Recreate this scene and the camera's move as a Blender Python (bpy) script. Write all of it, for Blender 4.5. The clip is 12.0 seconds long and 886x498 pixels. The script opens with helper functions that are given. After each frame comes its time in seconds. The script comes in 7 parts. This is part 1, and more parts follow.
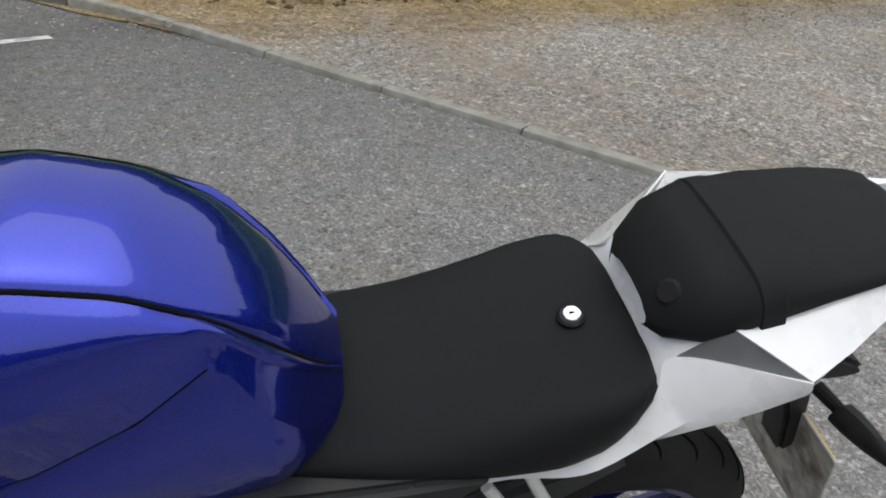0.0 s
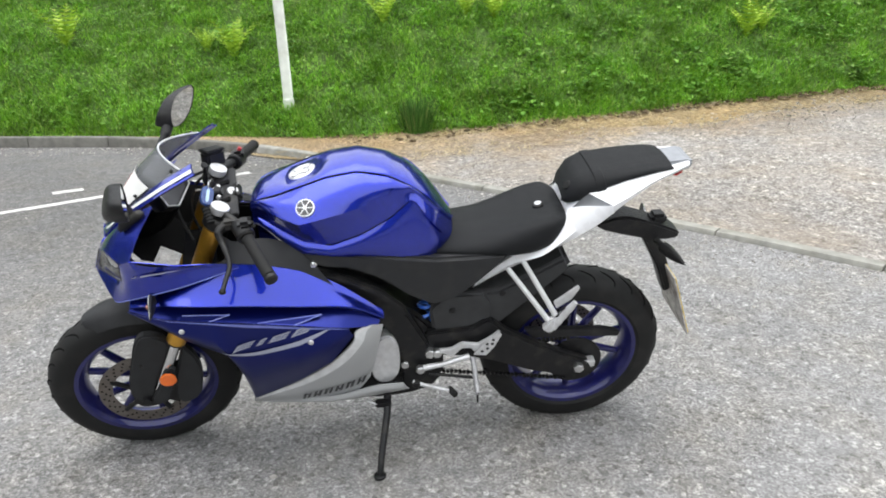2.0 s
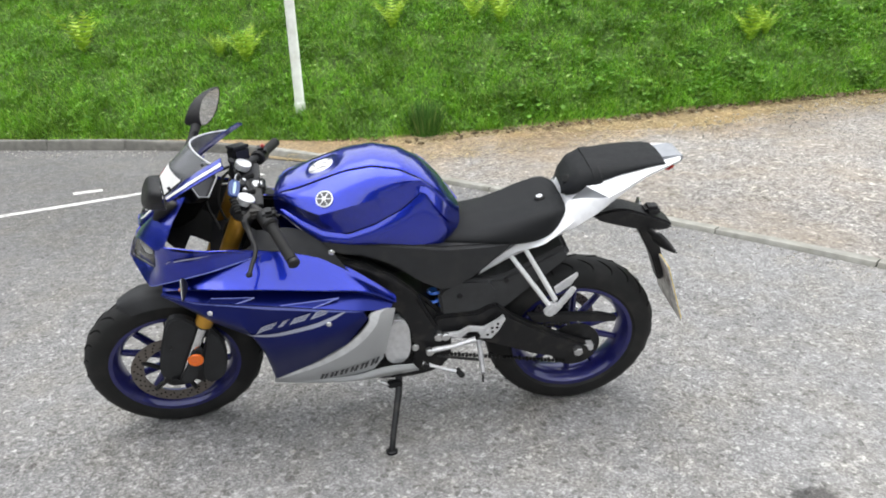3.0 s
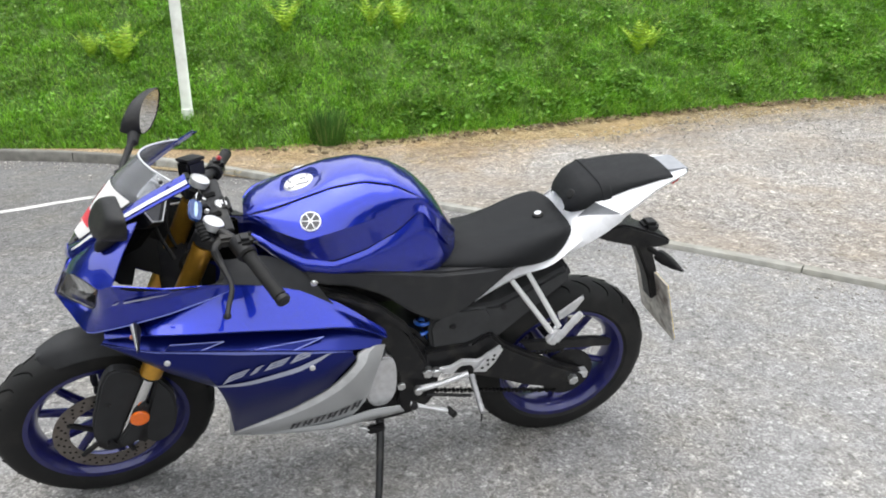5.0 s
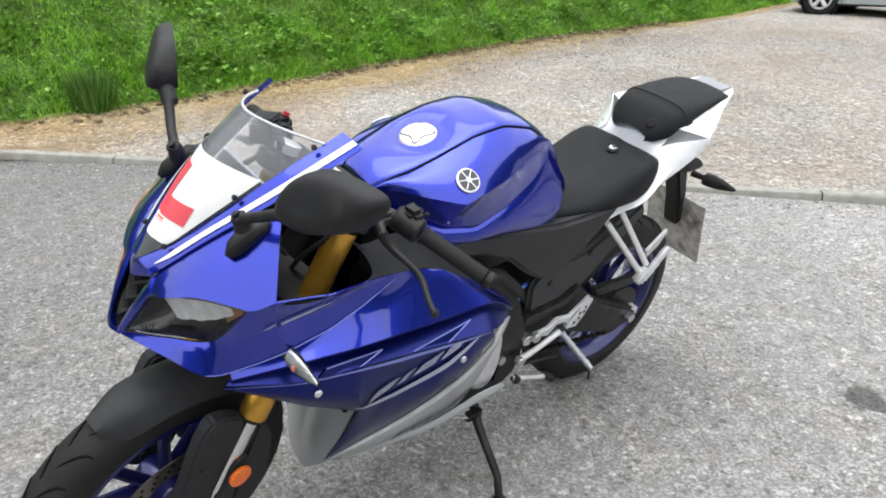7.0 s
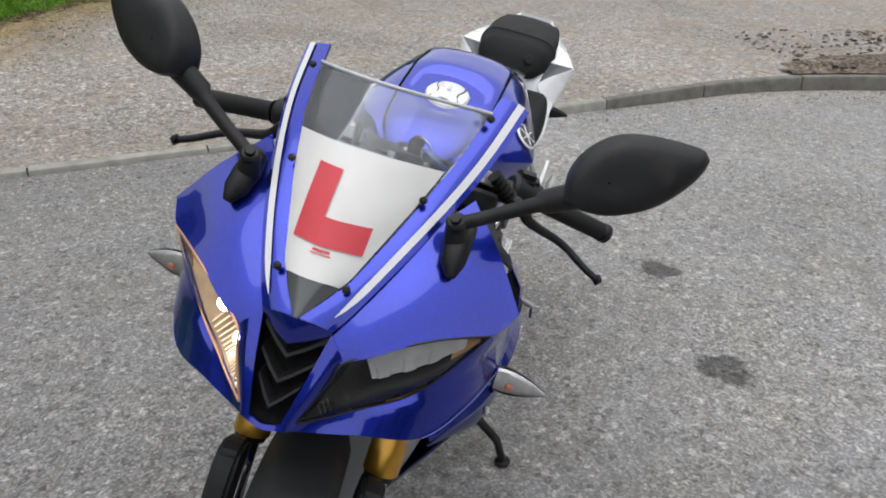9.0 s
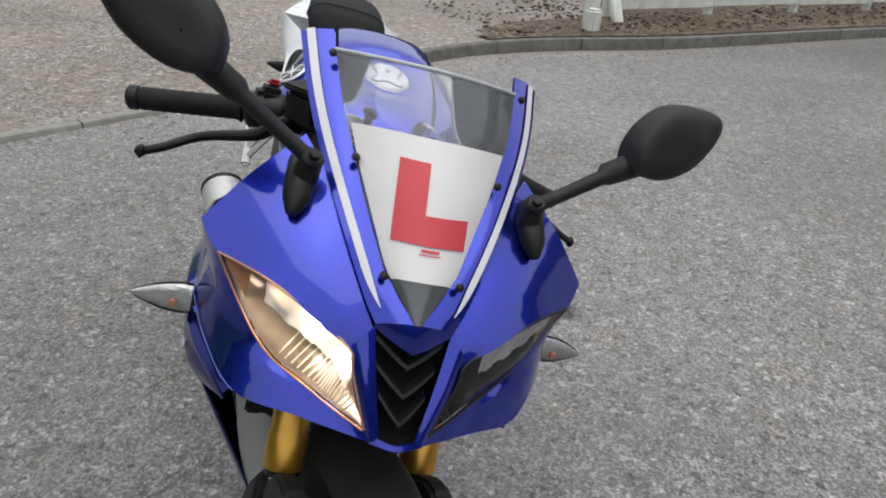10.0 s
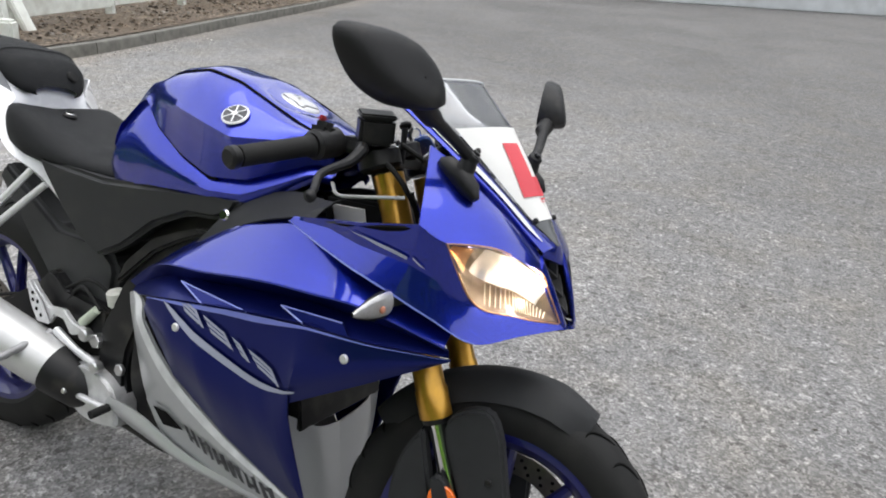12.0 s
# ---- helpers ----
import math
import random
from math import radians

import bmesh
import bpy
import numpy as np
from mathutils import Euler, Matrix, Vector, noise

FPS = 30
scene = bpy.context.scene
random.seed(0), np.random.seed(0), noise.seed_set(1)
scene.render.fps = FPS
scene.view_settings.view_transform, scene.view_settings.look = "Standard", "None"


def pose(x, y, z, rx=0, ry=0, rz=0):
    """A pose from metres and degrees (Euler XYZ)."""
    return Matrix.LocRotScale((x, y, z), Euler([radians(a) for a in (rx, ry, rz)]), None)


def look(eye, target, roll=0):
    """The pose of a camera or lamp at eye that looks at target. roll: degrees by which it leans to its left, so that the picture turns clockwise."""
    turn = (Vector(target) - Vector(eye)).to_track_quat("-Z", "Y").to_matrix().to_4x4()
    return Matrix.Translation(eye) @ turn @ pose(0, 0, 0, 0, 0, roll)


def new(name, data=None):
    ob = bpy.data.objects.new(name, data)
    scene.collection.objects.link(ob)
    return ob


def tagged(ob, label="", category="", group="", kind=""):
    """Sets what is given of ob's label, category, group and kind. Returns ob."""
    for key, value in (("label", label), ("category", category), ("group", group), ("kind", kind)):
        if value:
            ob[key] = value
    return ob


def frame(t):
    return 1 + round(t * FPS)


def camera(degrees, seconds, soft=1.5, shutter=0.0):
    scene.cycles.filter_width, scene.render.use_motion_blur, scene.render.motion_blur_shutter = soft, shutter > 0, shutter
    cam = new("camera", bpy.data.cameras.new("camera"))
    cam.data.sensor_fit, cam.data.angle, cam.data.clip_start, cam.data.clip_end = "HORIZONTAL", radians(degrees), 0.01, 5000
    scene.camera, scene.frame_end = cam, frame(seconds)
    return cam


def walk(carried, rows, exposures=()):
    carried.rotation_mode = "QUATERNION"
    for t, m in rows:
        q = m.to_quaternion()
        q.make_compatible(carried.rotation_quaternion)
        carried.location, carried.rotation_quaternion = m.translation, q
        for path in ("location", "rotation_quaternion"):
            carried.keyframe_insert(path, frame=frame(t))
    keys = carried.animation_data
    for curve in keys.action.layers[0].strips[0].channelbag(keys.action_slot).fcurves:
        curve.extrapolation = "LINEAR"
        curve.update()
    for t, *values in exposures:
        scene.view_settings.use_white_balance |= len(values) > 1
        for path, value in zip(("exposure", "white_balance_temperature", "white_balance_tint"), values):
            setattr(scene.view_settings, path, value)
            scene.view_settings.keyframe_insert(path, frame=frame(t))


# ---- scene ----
cam = camera(64.50, 12.0, soft=1.9)
PATH = [
    (0.0, look((0.209, -0.777, 1.246), (0.693, 0.894, 0.259), 5.9)),
    (0.2, look((0.224, -0.933, 1.251), (0.634, 0.791, 0.323), 3.7)),
    (0.5, look((0.227, -1.123, 1.290), (0.562, 0.651, 0.430), 2.8)),
    (0.8, look((0.176, -1.347, 1.300), (0.435, 0.475, 0.518), -0.5)),
    (1.0, look((0.1156, -1.5040, 1.3058), (0.3006, -0.1222, 0.7523), 1.41)),
    (1.5, look((0.0714, -1.8110, 1.3522), (0.2535, -0.4122, 0.8420), 3.15)),
    (2.0, look((0.0761, -2.1393, 1.3549), (0.2054, -0.7265, 0.8677), -1.16)),
    (2.5, look((0.0572, -2.2625, 1.3903), (0.1781, -0.8496, 0.9014), -1.04)),
    (2.7, look((0.0698, -2.3026, 1.3601), (0.1827, -0.8839, 0.8862), -1.33)),
    (4.3, look((-0.0997, -2.2021, 1.3686), (0.1333, -0.8104, 0.8599), -0.41)),
    (4.5, look((-0.1232, -2.1661, 1.3712), (0.1588, -0.7770, 0.8804), -0.05)),
    (5.0, look((-0.2350, -1.9916, 1.3255), (0.1403, -0.6145, 0.8644), 0.59)),
    (5.5, look((-0.3824, -1.7826, 1.3048), (0.0923, -0.4396, 0.8345), -1.33)),
    (6.0, look((-0.6238, -1.6561, 1.2808), (0.0648, -0.4097, 0.8093), -0.94)),
    (6.5, look((-0.8218, -1.5428, 1.2685), (-0.0314, -0.3731, 0.7615), 2.51)),
    (7.0, look((-0.9626, -1.3329, 1.2386), (-0.0858, -0.2466, 0.6896), 0.22)),
    (7.5, look((-1.0836, -1.1390, 1.2265), (-0.1101, -0.1687, 0.6257), 0.11)),
    (7.7, look((-1.1402, -1.0585, 1.2159), (-0.1152, -0.1422, 0.6161), 0.34)),
    (9.3, look((-1.3082, -0.4004, 1.2042), (0.0344, -0.2200, 0.5599), 0.04)),
    (9.5, look((-1.3075, -0.3109, 1.1961), (0.0421, -0.2509, 0.5440), 0.12)),
    (10.0, look((-1.3031, -0.0750, 1.2096), (0.0082, -0.3678, 0.5426), 3.39)),
    (10.5, look((-1.1642, 0.0761, 1.1422), (0.0471, -0.4833, 0.4567), 5.67)),
    (11.0, look((-1.0548, 0.2470, 1.1530), (-0.0147, -0.5489, 0.4217), 8.33)),
    (11.5, look((-1.0037, 0.5198, 1.1962), (-0.1958, -0.5157, 0.4715), 5.23)),
    (12.0, look((-1.0054, 0.8119, 1.2456), (-0.3661, -0.4008, 0.6368), 4.03)),
]
walk(cam, PATH, [(0.0, 0.16, 6500, 8), (0.5, 0.45, 6500, 7), (1.5, 1.05, 6500, 7), (2.5, 1.18, 6500, 8), (7.7, 1.15, 6500, 8), (9.3, 0.30, 6500, 9), (11.0, 0.22, 6500, 9), (12.0, 0.82, 6500, 9)])

# ---- light ----
world = bpy.data.worlds.new("overcast_sky")
scene.world = world
world.use_nodes = True
wn = world.node_tree.nodes
sky = wn.new("ShaderNodeTexSky")
sky.sky_type = "NISHITA"
sky.sun_disc = False
sky.sun_elevation = radians(84)
sky.sun_rotation = radians(198)
sky.air_density = 1.0
sky.dust_density = 4.0
sky.ozone_density = 1.0
haze = wn.new("ShaderNodeHueSaturation")
haze.inputs["Saturation"].default_value = 0.45
world.node_tree.links.new(sky.outputs[0], haze.inputs["Color"])
cloud = wn.new("ShaderNodeMix")
cloud.data_type = "RGBA"
cloud.inputs[0].default_value = 0.74
cloud.inputs[7].default_value = (5.9, 6.0, 6.25, 1)
world.node_tree.links.new(haze.outputs[0], cloud.inputs[6])
world.node_tree.links.new(cloud.outputs[2], wn["Background"].inputs["Color"])
wn["Background"].inputs["Strength"].default_value = 0.15
sun = new("sun", bpy.data.lights.new("sun", "SUN"))
sun.data.energy = 0.9
sun.data.angle = radians(70)
sun.data.color = (1.0, 0.99, 0.97)
sun.matrix_world = look((0, 0, 30), (0.9, 2.8, 0))

# ---- materials ----
def mat(name, color, rough=0.5, metal=0.0, coat=0.0, spec=0.5, vary=0.12, scale=40.0, bump=0.0, bump_scale=300.0, wear=0.0, wear_color=(0.3, 0.27, 0.22), sheen=0.0):
    m = bpy.data.materials.new(name)
    m.use_nodes = True
    nt = m.node_tree
    b = nt.nodes["Principled BSDF"]
    b.inputs["Metallic"].default_value = metal
    b.inputs["Coat Weight"].default_value = coat
    b.inputs["Coat Roughness"].default_value = 0.03
    b.inputs["Coat IOR"].default_value = 1.6
    b.inputs["Specular IOR Level"].default_value = spec
    tc = nt.nodes.new("ShaderNodeTexCoord")
    n1 = nt.nodes.new("ShaderNodeTexNoise")
    n1.inputs["Scale"].default_value = scale
    n1.inputs["Detail"].default_value = 5
    nt.links.new(tc.outputs["Object"], n1.inputs["Vector"])
    ramp = nt.nodes.new("ShaderNodeMapRange")
    ramp.inputs[1].default_value, ramp.inputs[2].default_value = 0.3, 0.7
    ramp.inputs[3].default_value, ramp.inputs[4].default_value = 1 - vary, 1 + vary
    nt.links.new(n1.outputs["Fac"], ramp.inputs[0])
    mul = nt.nodes.new("ShaderNodeVectorMath")
    mul.operation = "SCALE"
    mul.inputs[0].default_value = color
    nt.links.new(ramp.outputs[0], mul.inputs["Scale"])
    out = mul.outputs[0]
    if wear:
        n3 = nt.nodes.new("ShaderNodeTexNoise")
        n3.inputs["Scale"].default_value = scale * 0.35
        n3.inputs["Detail"].default_value = 8
        nt.links.new(tc.outputs["Object"], n3.inputs["Vector"])
        r3 = nt.nodes.new("ShaderNodeMapRange")
        r3.inputs[1].default_value, r3.inputs[2].default_value = 0.5, 0.72
        r3.inputs[3].default_value, r3.inputs[4].default_value = 0.0, wear
        nt.links.new(n3.outputs["Fac"], r3.inputs[0])
        mix = nt.nodes.new("ShaderNodeMix")
        mix.data_type = "RGBA"
        nt.links.new(r3.outputs[0], mix.inputs[0])
        nt.links.new(out, mix.inputs[6])
        mix.inputs[7].default_value = (*wear_color, 1)
        out = mix.outputs[2]
    nt.links.new(out, b.inputs["Base Color"])
    rr = nt.nodes.new("ShaderNodeMapRange")
    rr.inputs[3].default_value, rr.inputs[4].default_value = rough * 0.85, min(1, rough * 1.15)
    nt.links.new(n1.outputs["Fac"], rr.inputs[0])
    nt.links.new(rr.outputs[0], b.inputs["Roughness"])
    if bump:
        n2 = nt.nodes.new("ShaderNodeTexNoise")
        n2.inputs["Scale"].default_value = bump_scale
        n2.inputs["Detail"].default_value = 3
        nt.links.new(tc.outputs["Object"], n2.inputs["Vector"])
        bp = nt.nodes.new("ShaderNodeBump")
        bp.inputs["Strength"].default_value = bump
        bp.inputs["Distance"].default_value = 0.002
        nt.links.new(n2.outputs["Fac"], bp.inputs["Height"])
        nt.links.new(bp.outputs[0], b.inputs["Normal"])
    return m


def clear(name, tint, gloss=0.05, ior=1.45, through_rate=1.0):
    """Thin clear plastic or glass: see-through, with mirror gloss by Fresnel."""
    m = bpy.data.materials.new(name)
    m.use_nodes = True
    nt = m.node_tree
    nt.nodes.remove(nt.nodes["Principled BSDF"])
    tr = nt.nodes.new("ShaderNodeBsdfTransparent")
    tr.inputs[0].default_value = (*tint, 1)
    gl = nt.nodes.new("ShaderNodeBsdfGlossy")
    gl.inputs["Roughness"].default_value = gloss
    fr = nt.nodes.new("ShaderNodeFresnel")
    fr.inputs[0].default_value = ior
    mx = nt.nodes.new("ShaderNodeMixShader")
    nt.links.new(fr.outputs[0], mx.inputs[0])
    nt.links.new(tr.outputs[0], mx.inputs[1])
    nt.links.new(gl.outputs[0], mx.inputs[2])
    nt.links.new(mx.outputs[0], nt.nodes["Material Output"].inputs[0])
    return m


def lamp_glow(name, color, strength):
    m = bpy.data.materials.new(name)
    m.use_nodes = True
    b = m.node_tree.nodes["Principled BSDF"]
    b.inputs["Emission Color"].default_value = (*color, 1)
    b.inputs["Emission Strength"].default_value = strength
    b.inputs["Base Color"].default_value = (*color, 1)
    return m


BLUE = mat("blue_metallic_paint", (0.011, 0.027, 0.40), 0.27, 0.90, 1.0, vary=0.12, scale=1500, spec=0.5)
# darker copy of the blue: shade of recess and lower side put into colour
BLUE_SHADED = mat("shaded_blue_paint", (0.008, 0.015, 0.150), 0.30, 0.82, 0.12, vary=0.10, scale=1500)
WHITE = mat("pearl_white_paint", (0.84, 0.84, 0.86), 0.28, 0.0, 0.8, vary=0.03, scale=30)
SILVER = mat("silver_paint", (0.50, 0.51, 0.52), 0.36, 0.45, 0.5, vary=0.05, scale=1200, wear=0.15)
ALU = mat("cast_aluminium", (0.66, 0.66, 0.67), 0.42, 0.6, 0.0, vary=0.10, scale=60, bump=0.1, wear=0.2)
STEEL = mat("brushed_stainless", (0.62, 0.62, 0.62), 0.3, 0.95, vary=0.08, scale=50, bump=0.05)
CHROME = mat("chrome", (0.8, 0.8, 0.8), 0.08, 1.0, vary=0.03)
GOLD = mat("gold_anodised_fork", (0.62, 0.33, 0.045), 0.3, 0.8, 0.3, vary=0.08, scale=60)
BLACK = mat("black_textured_plastic", (0.008, 0.008, 0.009), 0.5, 0.0, spec=0.36, vary=0.15, scale=80, bump=0.25, bump_scale=900, wear=0.05)
SATIN = mat("satin_black_metal", (0.008, 0.008, 0.009), 0.45, 0.1, spec=0.35, vary=0.15, scale=60, wear=0.08)
GREYP = mat("dark_grey_plastic_cover", (0.021, 0.0217, 0.0235), 0.54, spec=0.34, vary=0.12, scale=40, bump=0.15, bump_scale=1200, wear=0.04)
SEATM = mat("black_vinyl_seat", (0.0075, 0.0082, 0.0095), 0.62, vary=0.15, scale=30, bump=0.5, bump_scale=1400, spec=0.25)
RUBBER = mat("black_rubber", (0.010, 0.010, 0.010), 0.72, spec=0.3, vary=0.2, scale=40, bump=0.2, wear=0.12, wear_color=(0.06, 0.055, 0.05))
TYRE = mat("tyre_rubber", (0.010, 0.010, 0.010), 0.66, spec=0.3, vary=0.2, scale=30, bump=0.15, wear=0.25, wear_color=(0.05, 0.047, 0.043))
GROOVE = mat("tyre_groove_rubber", (0.006, 0.006, 0.006), 0.9, spec=0.1)
RIMBLUE = mat("dark_blue_wheel_paint", (0.009, 0.010, 0.11), 0.35, 0.4, 0.6, vary=0.12, scale=60, wear=0.12, wear_color=(0.08, 0.07, 0.06))
DISC = mat("worn_brake_disc_steel", (0.20, 0.18, 0.165), 0.38, 0.85, vary=0.15, scale=60, wear=0.2, wear_color=(0.2, 0.13, 0.08))
WSTRIPE = mat("white_vinyl_decal", (0.72, 0.72, 0.74), 0.35, 0, 0.4, vary=0.03)
GDECAL = mat("grey_vinyl_decal", (0.36, 0.38, 0.50), 0.35, 0, 0.4, vary=0.04)
# painted highlight for the bright line along panel edges and creases
BLUE_GLINT = mat("light_blue_edge_glint", (0.16, 0.20, 0.62), 0.35, 0, 0.6, vary=0.04)
INK = mat("dark_grey_vinyl_decal", (0.05, 0.05, 0.055), 0.4, vary=0.1)
REDPAINT = mat("red_printed_letter", (0.66, 0.065, 0.085), 0.45, vary=0.05, scale=20)
PAPER = mat("white_sticker", (0.78, 0.77, 0.75), 0.4, vary=0.04, scale=18)
ORANGE = mat("amber_reflector", (0.85, 0.16, 0.01), 0.2, 0, 0.6, vary=0.15, scale=300, bump=0.5, bump_scale=500)
REDLENS = mat("red_tail_lens", (0.5, 0.015, 0.02), 0.2, 0, 0.7, vary=0.1)
SPRING = mat("bright_blue_spring", (0.03, 0.16, 0.7), 0.35, 0.1, 0.5)
KEYBLUE = mat("blue_key_fob", (0.018, 0.050, 0.19), 0.25, 0, 0.7, vary=0.3, scale=120)
PLATE = mat("dirty_number_plate_back", (0.58, 0.55, 0.51), 0.6, vary=0.3, scale=48, wear=0.95, wear_color=(0.11, 0.065, 0.045))
YELLOW = mat("yellow_number_plate", (0.7, 0.5, 0.04), 0.5, vary=0.1, wear=0.2)
SCREEN = clear("smoked_clear_screen", (0.93, 0.94, 0.96), 0.03)
snt = SCREEN.node_tree
# diffuse white mixed in as the haze of sky reflected on the screen
sky_haze = snt.nodes.new("ShaderNodeBsdfDiffuse")
sky_haze.inputs[0].default_value = (0.75, 0.76, 0.78, 1)
haze_mix = snt.nodes.new("ShaderNodeMixShader")
haze_mix.inputs[0].default_value = 0.085
snt.links.new(snt.nodes["Mix Shader"].outputs[0], haze_mix.inputs[1])
snt.links.new(sky_haze.outputs[0], haze_mix.inputs[2])
snt.links.new(haze_mix.outputs[0], snt.nodes["Material Output"].inputs[0])
LENS = clear("clear_lamp_lens", (0.96, 0.96, 0.96), 0.03)
MIRROR = mat("mirror_glass", (0.50, 0.52, 0.53), 0.02, 1.0, vary=0.0)
DARKSCR = mat("dark_grey_screen_base", (0.10, 0.105, 0.11), 0.25, 0, 0.6, vary=0.1)
REFL = mat("silvered_reflector", (0.93, 0.91, 0.89), 0.18, 0.55, vary=0.10, scale=60, bump=0.5, bump_scale=70)
DRYBLACK = mat("dusty_black_guard_plastic", (0.019, 0.0197, 0.0215), 0.60, vary=0.2, scale=30, bump=0.2, bump_scale=700, spec=0.35, wear=0.10, wear_color=(0.05, 0.048, 0.045))
BULB = lamp_glow("lit_headlamp_bulb", (1.0, 0.86, 0.68), 40.0)
REDSW = mat("red_switch", (0.30, 0.012, 0.018), 0.4)

# ---- mesh helpers ----
LEAN = radians(13.36)
bike = tagged(new("motorcycle"), "blue and white sports motorcycle leaning on its side stand on asphalt", "motorcycle")
bike.matrix_world = pose(0, 0, 0, 13.36, 0, 0)


def part(name, bm, material, parent, label="", sharp=32, smooth=True):
    me = bpy.data.meshes.new(name)
    bmesh.ops.recalc_face_normals(bm, faces=bm.faces)
    bm.to_mesh(me)
    bm.free()
    me.materials.append(material)
    if smooth:
        me.shade_smooth()
        me.set_sharp_from_angle(angle=radians(sharp))
    ob = new(name, me)
    ob.parent = parent
    if label:
        tagged(ob, label)
    return ob


def V(p):
    return Vector(p)


def cr(pts, n):
    """n points along a Catmull-Rom curve through pts, spaced by length."""
    P = np.array(pts, float)
    if len(P) == 2:
        return [V(P[0] + (P[1] - P[0]) * k / (n - 1)) for k in range(n)]
    d = np.concatenate([[0], np.cumsum(np.linalg.norm(np.diff(P, axis=0), axis=1) ** 0.5 + 1e-9)])
    Q = np.vstack([2 * P[0] - P[1], P, 2 * P[-1] - P[-2]])
    fine = []
    for i in range(len(P) - 1):
        p0, p1, p2, p3 = Q[i:i + 4]
        for k in range(12):
            t = k / 12
            fine.append(0.5 * (2 * p1 + (p2 - p0) * t + (2 * p0 - 5 * p1 + 4 * p2 - p3) * t * t + (3 * p1 - p0 - 3 * p2 + p3) * t ** 3))
    fine.append(P[-1])
    fine = np.array(fine)
    s = np.concatenate([[0], np.cumsum(np.linalg.norm(np.diff(fine, axis=0), axis=1))])
    u = np.linspace(0, s[-1], n)
    return [V([np.interp(x, s, fine[:, j]) for j in range(3)]) for x in u]


def lin(pts, n):
    """n points along the polyline pts, corners kept where n allows."""
    P = np.array(pts, float)
    s = np.concatenate([[0], np.cumsum(np.linalg.norm(np.diff(P, axis=0), axis=1))])
    u = np.linspace(0, s[-1], n)
    return [V([np.interp(x, s, P[:, j]) for j in range(3)]) for x in u]


def grid(rows, close=False, caps=False, bm=None):
    bm = bm or bmesh.new()
    vs = [[bm.verts.new(p) for p in r] for r in rows]
    n = len(vs[0])
    for a, b in zip(vs, vs[1:]):
        for i in range(n if close else n - 1):
            j = (i + 1) % n
            try:
                bm.faces.new((a[i], a[j], b[j], b[i]))
            except ValueError:
                pass
    if caps:
        bm.faces.new(vs[0])
        bm.faces.new(list(reversed(vs[-1])))
    return bm


def mirror(bm):
    b2 = bm.copy()
    bmesh.ops.scale(b2, vec=(1, -1, 1), verts=b2.verts)
    bmesh.ops.reverse_faces(b2, faces=b2.faces)
    return b2


def thicken(bm, t):
    bmesh.ops.recalc_face_normals(bm, faces=bm.faces)
    bmesh.ops.solidify(bm, geom=bm.faces[:], thickness=t)
    return bm


def tube(pts, r, n=12, caps=True, bm=None, count=0):
    P = cr(pts, count) if count else [V(p) for p in pts]
    R = r if isinstance(r, (list, tuple)) else [r] * len(P)
    if len(R) != len(P):
        R = list(np.interp(np.linspace(0, 1, len(P)), np.linspace(0, 1, len(R)), R))
    rings = []
    up = None
    for i, p in enumerate(P):
        d = (P[min(i + 1, len(P) - 1)] - P[max(i - 1, 0)]).normalized()
        if up is None:
            up = d.orthogonal().normalized()
        up = (up - d * up.dot(d)).normalized()
        w = d.cross(up)
        rings.append([p + (up * math.cos(a) + w * math.sin(a)) * R[i] for a in (2 * math.pi * k / n for k in range(n))])
    return grid(rings, True, caps, bm)


def lathe(profile, centre, n=64, closed=False, bm=None, a0=0.0, a1=2 * math.pi):
    """Turns (y, r) points round the wheel axis through centre."""
    full = abs(a1 - a0 - 2 * math.pi) < 1e-6
    m = n if full else n + 1
    rows = []
    for y, r in profile:
        rows.append([V((centre[0] + r * math.sin(a0 + (a1 - a0) * k / n), centre[1] + y, centre[2] + r * math.cos(a0 + (a1 - a0) * k / n))) for k in range(m)])
    if closed:
        rows.append(rows[0])
    b = grid(rows, full, False, bm)
    bmesh.ops.remove_doubles(b, verts=b.verts, dist=1e-6)
    return b


def slab(outline, y0, y1, bevel=0.004, seg=2):
    """A plate whose (x, z) outline runs from y0 to y1, with rounded edges."""
    bm = bmesh.new()
    f = bm.faces.new([bm.verts.new((x, y0, z)) for x, z in outline])
    ext = bmesh.ops.extrude_face_region(bm, geom=[f])
    bmesh.ops.translate(bm, vec=(0, y1 - y0, 0), verts=[v for v in ext["geom"] if isinstance(v, bmesh.types.BMVert)])
    bmesh.ops.recalc_face_normals(bm, faces=bm.faces)
    if bevel:
        bmesh.ops.bevel(bm, geom=bm.edges[:], offset=bevel, segments=seg, affect="EDGES", clamp_overlap=True)
    return bm


def smooth_outline(pts, n=40):
    P = list(pts) + [pts[0]]
    return [(p.x, p.z) for p in cr([(x, 0, z) for x, z in P], n + 1)[:-1]]


def box(c, s, bevel=0.004, rot=None):
    bm = bmesh.new()
    bmesh.ops.create_cube(bm, size=1)
    bmesh.ops.scale(bm, vec=s, verts=bm.verts)
    if bevel:
        bmesh.ops.bevel(bm, geom=bm.edges[:], offset=bevel, segments=2, affect="EDGES", clamp_overlap=True)
    m = rot or pose(0, 0, 0)
    bmesh.ops.transform(bm, matrix=Matrix.Translation(c) @ m, verts=bm.verts)
    return bm


